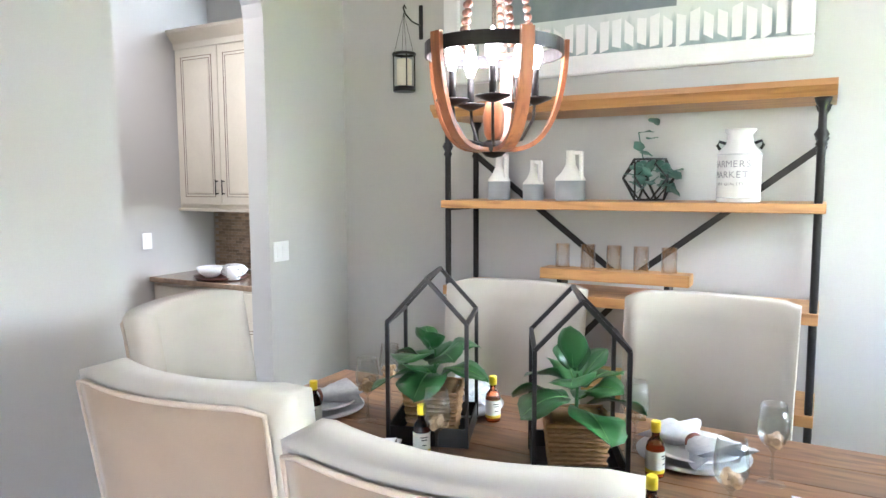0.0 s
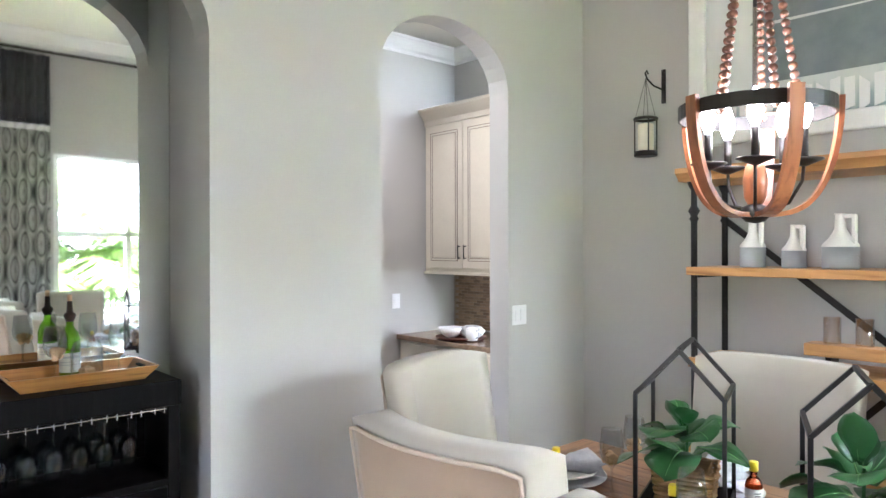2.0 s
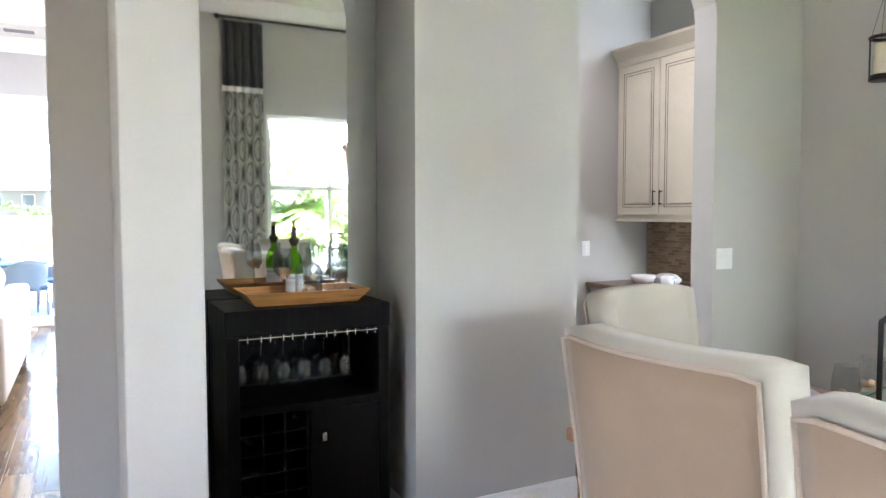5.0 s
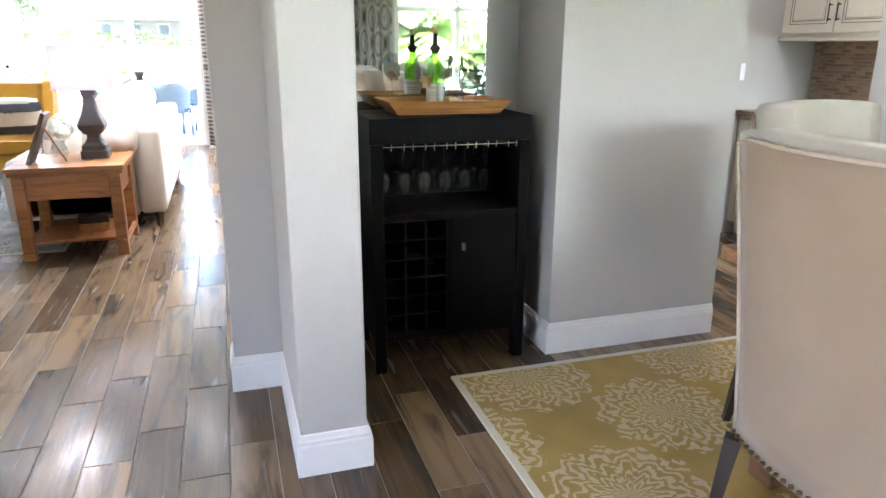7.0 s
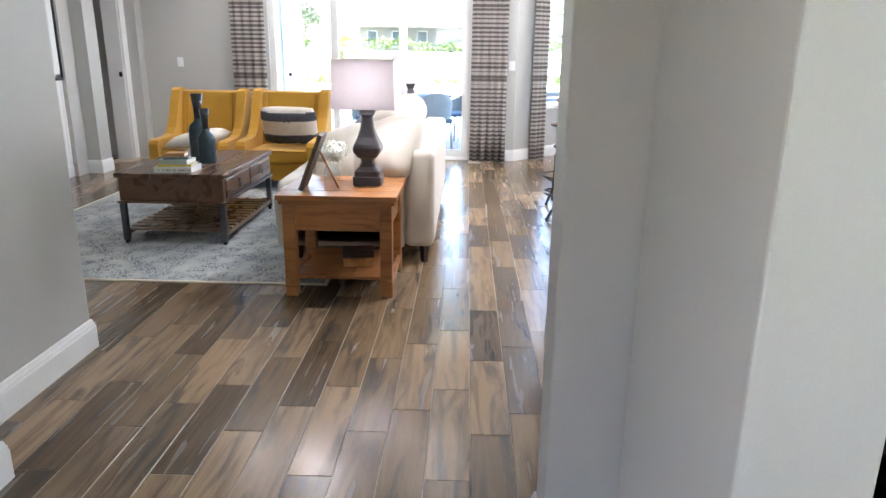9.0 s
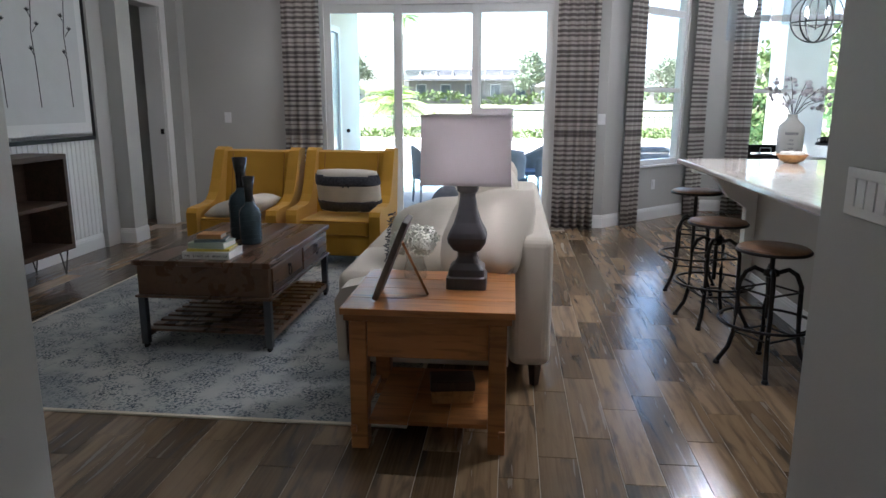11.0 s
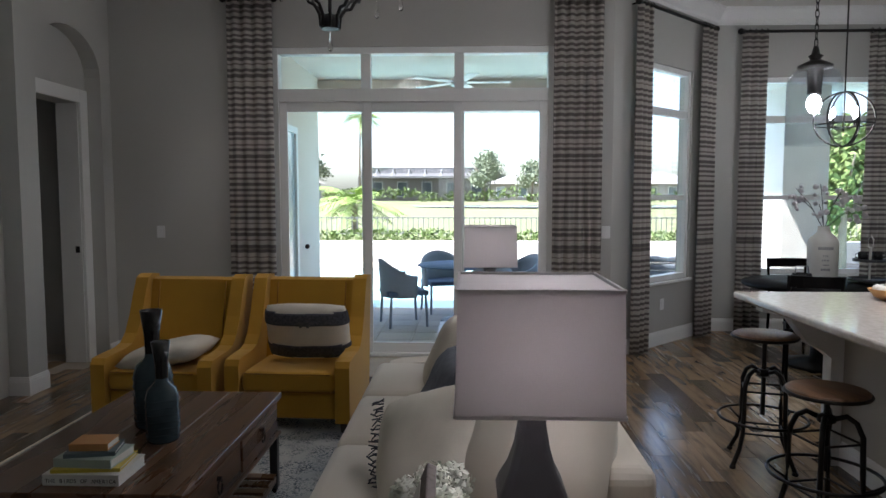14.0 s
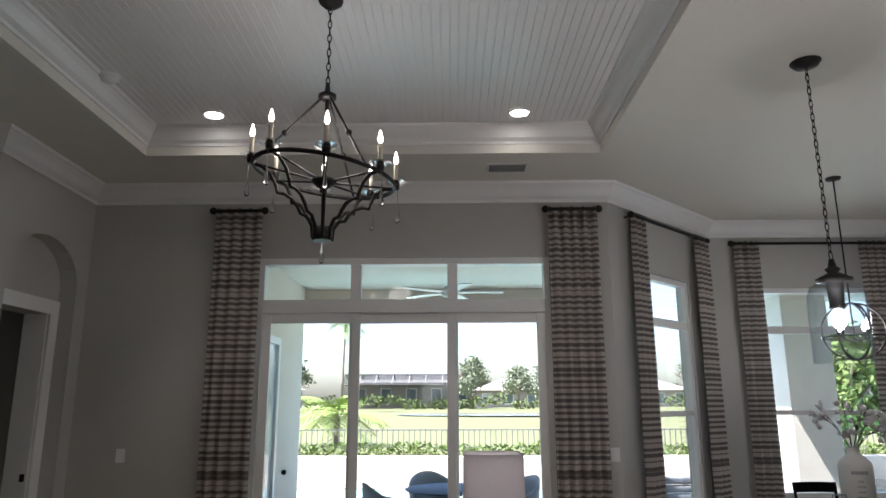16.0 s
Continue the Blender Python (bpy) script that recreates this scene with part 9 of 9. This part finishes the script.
box(bm, (-0.196, -0.196, -0.044), (0.196, 0.196, PATIO_Z), 0.006, 1)
paver_mesh = finish(bm, "paver", mat("patio_paver", (0.42, 0.38, 0.34), (0.34, 0.30, 0.27), rough=0.8, scale=6, fine=60, bump=0.3, vary=0.12))
for i in range(8):
    for j in range(20):
        if -10.75 - i * 0.4 < -13.3:
            continue
        ob = new("paver", paver_mesh)
        ob.parent = pa
        ob.matrix_basis = pose(-10.52 - i * 0.4, -4.4 + j * 0.4, 0)
bm = bmesh.new()
box(bm, (-18.9, -12, -0.19), (-13.4, 12, -0.08))
structure("pool_water", bm, POOL, "pale turquoise swimming pool water", "water")
bm = bmesh.new()
box(bm, (-20.9, -14, -0.19), (-20.4, 14, 0.45), 0.01)
structure("pool_wall", bm, STUCCO, "low white wall behind the pool", "wall")
# lanai: side wall, roof, posts
LANAI = mat("beige_lanai_stucco", (0.78, 0.68, 0.58), (0.72, 0.62, 0.53), rough=0.85, scale=5, fine=60, bump=0.4, depth=0.006)
bm = bmesh.new()
box(bm, (-13.2, -3.95, -0.19), (LIV_W - WT - 0.002, -3.25, 3.5), 0.01)
structure("wall_lanai_side", bm, mat("warm_white_stucco", (0.74, 0.65, 0.56), (0.66, 0.58, 0.50), rough=0.85, scale=3, fine=50, bump=0.7, depth=0.012), "white stucco side wall of the covered patio", "wall")
bm = bmesh.new()
box(bm, (-13.6, -4.2, 3.15), (LIV_W - WT - 0.002, 0.13, 3.35), 0.01)
box(bm, (-13.6, -4.2, 2.72), (-13.3, 0.13, 3.15), 0.01)
structure("ceiling_lanai", bm, LANAI, "cream stucco ceiling and beam of the covered patio", "ceiling")
bm = bmesh.new()
box(bm, (-13.6, 3.0, -0.19), (-13.0, 3.6, 3.3), 0.01)
box(bm, (-13.6, 2.3, 3.0), (-11.8, 5.2, 3.3), 0.01)
structure("wall_lanai_post", bm, STUCCO, "white square patio column and beam outside the bay", "wall")
gd = thing("patio_door", "white glazed side door of the covered patio", "door", (-11.35, -3.25, 0), 180, kind="structure")
bm = bmesh.new()
for a, b in (((-0.48, -0.05, -0.03), (-0.40, 0.0, 2.35)), ((0.40, -0.05, -0.03), (0.48, 0.0, 2.35)), ((-0.40, -0.05, 2.27), (0.40, 0.0, 2.35)), ((-0.40, -0.05, -0.03), (0.40, 0.0, 0.12))):
    box(bm, a, b, 0.004)
part("door_frame", bm, TRIM, gd)
bm = bmesh.new()
box(bm, (-0.40, -0.02, 0.12), (0.40, -0.004, 2.27))
part("pane", bm, mat("pale_door_glass", (0.55, 0.62, 0.64), rough=0.1, bump=0), gd, "pale door glass")
fan = thing("ceiling_fan", "white patio ceiling fan at rest", "fan", (-11.9, -1.3, 0))
bm = bmesh.new()
rod(bm, (0, 0, 2.95), (0, 0, 3.149), 0.015, 10)
lathe(bm, [(0.03, 2.82), (0.09, 2.84), (0.10, 2.90), (0.05, 2.95)], 22)
part("motor", bm, TRIM, fan)
for k in range(5):
    a = 2 * math.pi * k / 5 + 0.3
    bm = bmesh.new()
    box(bm, (0.10, -0.06, 2.875), (0.62, 0.06, 2.883), 0.003)
    bmesh.ops.transform(bm, matrix=Matrix.Rotation(a, 4, "Z"), verts=bm.verts)
    part("blade", bm, TRIM, fan)

WICK_GREY = mat("grey_patio_wicker", (0.27, 0.30, 0.35), (0.19, 0.215, 0.255), rough=0.6, scale=40, fine=160, bump=0.6)
BLUE_CUSH = mat("blue_patio_mesh", (0.10, 0.15, 0.24), (0.07, 0.11, 0.18), rough=0.8, scale=30, fine=200, bump=0.4)


def patio_chair(m):
    c = thing("patio_chair", "grey wicker patio tub chair with a blue seat", "chair", group="patio chairs")
    c.matrix_basis = m
    bm = bmesh.new()
    n, k = 16, 6
    gg = {}
    for i in range(n + 1):
        t = math.pi * (i / n) * 1.25 - math.pi * 0.125
        for j in range(k + 1):
            v = j / k
            top = 0.62 + 0.20 * math.sin(math.pi * i / n) ** 2
            gg[i, j] = bm.verts.new((0.29 * math.cos(t) * (1 + 0.08 * v), 0.27 * math.sin(t) * (1 + 0.1 * v), 0.36 + (top - 0.36) * v))
    for i in range(n):
        for j in range(k):
            bm.faces.new((gg[i, j], gg[i + 1, j], gg[i + 1, j + 1], gg[i, j + 1])).smooth = True
    bm.normal_update()
    bmesh.ops.solidify(bm, geom=list(bm.faces), thickness=0.025)
    part("shell", bm, WICK_GREY, c)
    bm = bmesh.new()
    box(bm, (-0.26, -0.26, 0.38), (0.26, 0.24, 0.44), 0.02, 3)
    part("seat", bm, BLUE_CUSH, c, "blue seat")
    for sx in (-1, 1):
        for sy in (-0.22, 0.2):
            bm = bmesh.new()
            rod(bm, (sx * 0.25, sy * 1.1, 0), (sx * 0.24, sy, 0.39), 0.016, 8)
            part("leg", bm, WICK_GREY, c)


PC = (-12.3, -1.25)
for a in (20, 115, 200, 290):
    r = radians(a)
    patio_chair(pose(PC[0] + 0.78 * math.cos(r), PC[1] + 0.78 * math.sin(r), PATIO_Z, 0, 0, a - 90))
ptb = thing("patio_table", "round dark glass patio table", "table", (*PC, PATIO_Z))
bm = bmesh.new()
lathe(bm, [(0.0, 0.70), (0.56, 0.70), (0.57, 0.71), (0.56, 0.72), (0.0, 0.72)], 36, cap=False)
part("tabletop", bm, BLUE_CUSH, ptb)
bm = bmesh.new()
lathe(bm, [(0.28, 0.0), (0.27, 0.02), (0.05, 0.05), (0.045, 0.66), (0.2, 0.70)], 20)
part("pedestal", bm, WICK_GREY, ptb)

# fence, hedge
fc = thing("pool_fence", "thin black metal picket fence along the garden", "fence", (0, 0, 0))
bm = bmesh.new()
for z in (0.98, 0.55):
    bar(bm, (-22.4, -16, z), (-22.4, 16, z), 0.03)
part("rail", bm, SCREEN, fc)
bm = bmesh.new()
box(bm, (-0.012, -0.012, 0.44), (0.012, 0.012, 1.02))
pk = finish(bm, "picket", SCREEN)
for i in range(200):
    ob = new("picket", pk)
    ob.parent = fc
    ob.matrix_basis = pose(-22.4, -14 + i * 0.14, 0)


def leaf_cloud(bm, centre, size, count, leaf, rr, hollow=0.55):
    """Many small tilted leaves in an uneven lump."""
    for _ in range(count):
        d = Vector((rr.gauss(0, 1), rr.gauss(0, 1), rr.gauss(0, 1))).normalized()
        f = rr.uniform(hollow, 1.0) * (1 + 0.25 * noise.noise(d * 2.2 + Vector(centre)))
        c = Vector(centre) + Vector((d.x * size[0], d.y * size[1], d.z * size[2])) * f
        u = Vector((rr.gauss(0, 1), rr.gauss(0, 1), rr.gauss(0, 1))).normalized()
        v = u.orthogonal().normalized()
        s = leaf * rr.uniform(0.6, 1.4)
        bm.faces.new([bm.verts.new(p) for p in (c - u * s, c + v * s * 0.5, c + u * s, c - v * s * 0.5)])


rr = random.Random(77)
bm = bmesh.new()
for i in range(60):
    leaf_cloud(bm, (-21.3 + rr.uniform(-0.1, 0.1), -14.5 + i * 0.48, 0.55 + rr.uniform(-0.04, 0.06)), (0.34, 0.34, 0.17), 170, 0.045, rr)
solo("hedge_leaves", bm, HEDGE, "clipped bright green hedge along the pool wall", "hedge", kind="stuff")
bm = bmesh.new()
for i in range(40):
    leaf_cloud(bm, (-84 + rr.uniform(-1, 1), -46 + i * 2.4 + rr.uniform(-0.6, 0.6), 1.75 + rr.uniform(-0.3, 0.5)), (1.2, 1.5, 0.7), 90, 0.22, rr)
solo("far_shrubs", bm, HEDGE, "shrubs along the lawn before the far houses", "shrub", kind="stuff")


def tree(at, h, r, seed, leaf=0.2, count=2400):
    t = thing("garden_tree", "leafy green tree standing in the garden", "tree", at)
    q = random.Random(seed)
    bm = bmesh.new()
    sweep(bm, [(0, 0, 0), (0.05 * h * 0.1, 0, h * 0.3), (q.uniform(-0.1, 0.1), q.uniform(-0.1, 0.1), h * 0.62)], lambda u: 0.035 * h * (1 - 0.6 * u), 8)
    for k in range(5):
        a = k * 1.3 + seed
        sweep(bm, [(0, 0, h * (0.38 + 0.04 * k)), (r * 0.4 * math.cos(a), r * 0.4 * math.sin(a), h * 0.62), (r * 0.75 * math.cos(a), r * 0.75 * math.sin(a), h * 0.75)], lambda u: 0.013 * h * (1 - 0.7 * u), 6)
    part("trunk", bm, BARK, t)
    bm = bmesh.new()
    for k in range(14):
        a, e = q.uniform(0, 6.28), k / 13
        rad_ = r * (0.62 - 0.42 * e) * q.uniform(0.6, 1.2)
        leaf_cloud(bm, (rad_ * math.cos(a), rad_ * math.sin(a), h * (0.40 + 0.48 * e)), (r * 0.42, r * 0.42, h * 0.17), count // 14, leaf, q, 0.25)
    part("crown", bm, HAZED_LEAF if at[0] < -50 else TREE_LEAF, t)


def palm(at, h, seed, fronds=18, length=1.6, leaflets=22, name="palm_tree", label="palm tree with arching fronds"):
    t = thing(name, label, "palm", at)
    q = random.Random(seed)
    bm = bmesh.new()
    sweep(bm, [(0, 0, -0.05), (0.03 * h, 0, h * 0.5), (0.05 * h, 0.02 * h, h)], lambda u: max(0.06, 0.11 - 0.03 * u), 9)
    part("trunk", bm, BARK, t)
    for k in range(fronds):
        a = k * 2.4 + q.uniform(-0.2, 0.2)
        up = q.uniform(0.15, 1.1) if k > fronds * 0.3 else q.uniform(-0.4, 0.3)
        bm = bmesh.new()
        pts = []
        for i in range(9):
            u = i / 8
            rad = length * u * math.cos(min(1.2, up * (1 - u * 0.5)))
            pts.append(Vector((0.05 * h + rad * math.cos(a), 0.02 * h + rad * math.sin(a), h + length * (math.sin(up) * u - 0.55 * u * u))))
        sweep(bm, pts, lambda u: 0.014 * (1 - 0.7 * u), 5)
        for i in range(leaflets):
            u = 0.12 + 0.86 * i / leaflets
            f = u * 8
            i0 = min(7, int(f))
            p = pts[i0].lerp(pts[i0 + 1], f - i0)
            d = (pts[i0 + 1] - pts[i0]).normalized()
            side = d.cross(Vector((0, 0, 1))).normalized()
            ln = length * 0.34 * math.sin(math.pi * min(1, u * 0.85 + 0.12)) + 0.05
            for s in (-1, 1):
                tip = p + (side * s * 0.85 + d * 0.5 - Vector((0, 0, q.uniform(0.15, 0.5)))).normalized() * ln
                w = d * 0.018 * max(1, length)
                bm.faces.new([bm.verts.new(v) for v in (p - w, p + w, tip)])
        part("frond", bm, PALM, t)


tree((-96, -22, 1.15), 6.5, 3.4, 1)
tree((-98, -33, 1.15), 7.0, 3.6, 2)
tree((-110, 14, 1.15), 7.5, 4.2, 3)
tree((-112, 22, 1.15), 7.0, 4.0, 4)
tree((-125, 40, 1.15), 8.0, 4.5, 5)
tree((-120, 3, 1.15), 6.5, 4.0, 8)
tree((-18.2, 6.6, -0.1), 3.3, 1.1, 6, 0.09, 2600)
tree((-17.4, 8.1, -0.1), 3.9, 1.4, 7, 0.09, 2600)
tree((-19.4, 4.5, -0.1), 1.9, 0.7, 9, 0.08, 1800)
tree((-19.9, 5.5, -0.1), 2.9, 1.2, 12, 0.09, 2600)
tree((-19.6, 7.0, -0.1), 3.4, 1.4, 13, 0.09, 2800)
palm((-24.5, -4.6, 0.45), 0.9, 21, 16, 1.6)
palm((-70, -11.5, 0.9), 8.5, 22, 26, 2.3, name="tall_palm", label="tall far palm with a ragged crown")
tree((-88, 1.0, 1.1), 6.2, 2.8, 23)
tree((-100, 8.0, 1.15), 5.6, 3.4, 24)
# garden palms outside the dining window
# Glowing panel added past the palms to light the dining room like sky.
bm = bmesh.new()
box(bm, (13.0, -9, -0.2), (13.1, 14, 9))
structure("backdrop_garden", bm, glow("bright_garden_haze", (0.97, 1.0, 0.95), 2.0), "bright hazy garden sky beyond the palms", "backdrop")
palm((3.7, 2.3, -0.2), 1.5, 31, 24, 2.1, leaflets=26, label="garden palm outside the dining window")
palm((4.3, 1.3, -0.2), 2.1, 32, 24, 2.2, leaflets=26, label="garden palm outside the dining window")
palm((4.2, 3.5, -0.2), 1.8, 33, 24, 2.1, leaflets=26, label="garden palm outside the dining window")


def far_house(at, w, d, h, label, cage=False):
    x, y, z = at
    hs = thing("lake_house", label, "house", at)
    bm = bmesh.new()
    box(bm, (-d / 2, -w / 2, -0.2), (d / 2, w / 2, h))
    part("wall", bm, HOUSE, hs)
    bm = bmesh.new()
    o = 0.8
    a = [bm.verts.new((sx * (d / 2 + o), sy * (w / 2 + o), h)) for sx, sy in ((-1, -1), (1, -1), (1, 1), (-1, 1))]
    r0, r1 = bm.verts.new((0, -w / 2 + d / 2, h + d * 0.22)), bm.verts.new((0, w / 2 - d / 2, h + d * 0.22))
    for f in ((a[0], a[1], r0), (a[1], a[2], r1, r0), (a[2], a[3], r1), (a[3], a[0], r0, r1), (a[3], a[2], a[1], a[0])):
        bm.faces.new(f)
    part("roof", bm, ROOF, hs)
    n = max(3, int(w / 3.2))
    for i in range(n):
        yy = -w / 2 + w * (i + 0.5) / n
        bm = bmesh.new()
        box(bm, (d / 2, yy - 0.7, 0.5), (d / 2 + 0.06, yy + 0.7, h - 0.45), 0.02)
        wn_ = part("window", bm, TRIM, hs, "white framed window")
        bm = bmesh.new()
        box(bm, (d / 2 + 0.06, yy - 0.6, 0.6), (d / 2 + 0.075, yy + 0.6, h - 0.55))
        part("pane", bm, WIN_DARK, wn_)
    if cage:
        bm = bmesh.new()
        x1 = d / 2 + 6
        for i in range(9):
            yy = -w / 2 + w * i / 8
            bar(bm, (x1, yy, -0.2), (x1, yy, h), 0.1)
            bar(bm, (x1, yy, h), (d / 2 + 3, yy, h + 1.2), 0.1)
            bar(bm, (d / 2, yy, h + 0.6), (d / 2 + 3, yy, h + 1.2), 0.1)
        for p, q in (((x1, -w / 2, h), (x1, w / 2, h)), ((x1, -w / 2, 0.9), (x1, w / 2, 0.9)), ((d / 2 + 3, -w / 2, h + 1.2), (d / 2 + 3, w / 2, h + 1.2))):
            bar(bm, p, q, 0.1)
        cage_ = part("screen_cage", bm, SCREEN, hs, "dark screened pool cage")
        bm = bmesh.new()
        for u0, u1 in (((x1 + 0.06, -0.2), (x1 + 0.06, h)), ((x1 + 0.06, h), (d / 2 + 3, h + 1.26)), ((d / 2 + 3, h + 1.26), (d / 2, h + 0.66))):
            bm.faces.new([bm.verts.new(p) for p in ((u0[0], -w / 2, u0[1]), (u0[0], w / 2, u0[1]), (u1[0], w / 2, u1[1]), (u1[0], -w / 2, u1[1]))])
        part("screen_mesh", bm, SCREEN_MESH, cage_, "dark see-through insect screen")


far_house((-100, -6.5, 1.17), 16.5, 9, 3.0, "cream house with grey hip roof and screened pool across the lake", True)
far_house((-118, 9.5, 1.17), 14, 9, 2.6, "pale house with a grey hip roof across the lake")
far_house((-125, 30, 1.17), 16, 10, 2.7, "pale lakeside house with a hip roof behind trees")
far_house((-115, -34, 1.17), 16, 10, 2.8, "pale house with a hip roof behind garden trees")
lg = thing("patio_lounge", "striped grey outdoor lounge cushions beyond the bay window", "lounger", (-13.9, 1.55, PATIO_Z + 0.0), 10)
lg.matrix_basis = pose(-12.75, 1.25, PATIO_Z, 0, 0, 100)
bm = bmesh.new()
box(bm, (-0.5, -0.3, 0.12), (0.5, 0.3, 0.36), 0.04, 3)
part("seat", bm, WICK_GREY, lg)
for k in range(4):
    bm = bmesh.new()
    box(bm, (-0.5, 0.18, 0.38 + k * 0.1), (0.5, 0.30, 0.47 + k * 0.1), 0.03, 3)
    part("back_slat", bm, WICK_GREY, lg)
for sx in (-0.42, 0.42):
    for sy in (-0.24, 0.24):
        bm = bmesh.new()
        rod(bm, (sx, sy, 0), (sx, sy, 0.13), 0.03, 8)
        part("leg", bm, WICK_GREY, lg)

# ================= floor planks, last =================
fl = thing("floor", "wood-look porcelain plank floor in mixed browns with thin grout joints", "floor", kind="structure")
PW_, PL_, GAP = 0.152, 0.637, 0.003
variants = []
for k in range(4):
    bm = bmesh.new()
    box(bm, (GAP / 2, GAP / 2, -0.012), (PL_ + 0.003 - GAP / 2, PW_ + 0.003 - GAP / 2, 0.0), 0.0012, 1)
    variants.append(finish(bm, "plank", PLANK))
rr = random.Random(12)
rest = bmesh.new()
count = 0
row = 0
y = -5.85
while y < 4.4:
    x = -12.80 + (0.185, 0.0, 0.36)[row % 3] + rr.uniform(-0.012, 0.012)
    while x < 2.0:
        cx, cy = x + PL_ / 2, y + PW_ / 2
        near = -5.4 < cx < -1.6 and -2.2 < cy < 1.1 and not (cx < -4.9 and cy < -1.5)
        outside = (cx < LIV_W - 0.7 and cy < 0.2) or (cx < -9.6 and cx + cy < -10.5)
        if not outside:
            if near and count < 300:
                ob = new("plank", variants[count % 4])
                ob.parent = fl
                ob.matrix_basis = pose(x, y, 0)
                count += 1
            else:
                box(rest, (x + GAP / 2, y + GAP / 2, -0.012), (x + PL_ + 0.003 - GAP / 2, y + PW_ + 0.003 - GAP / 2, 0.0))
        x += PL_ + 0.003
    y += PW_ + 0.003
    row += 1
ob = new("plank_field", finish(rest, "plank_field", PLANK_FIELD))
ob.parent = fl
tagged(ob, kind="stuff")
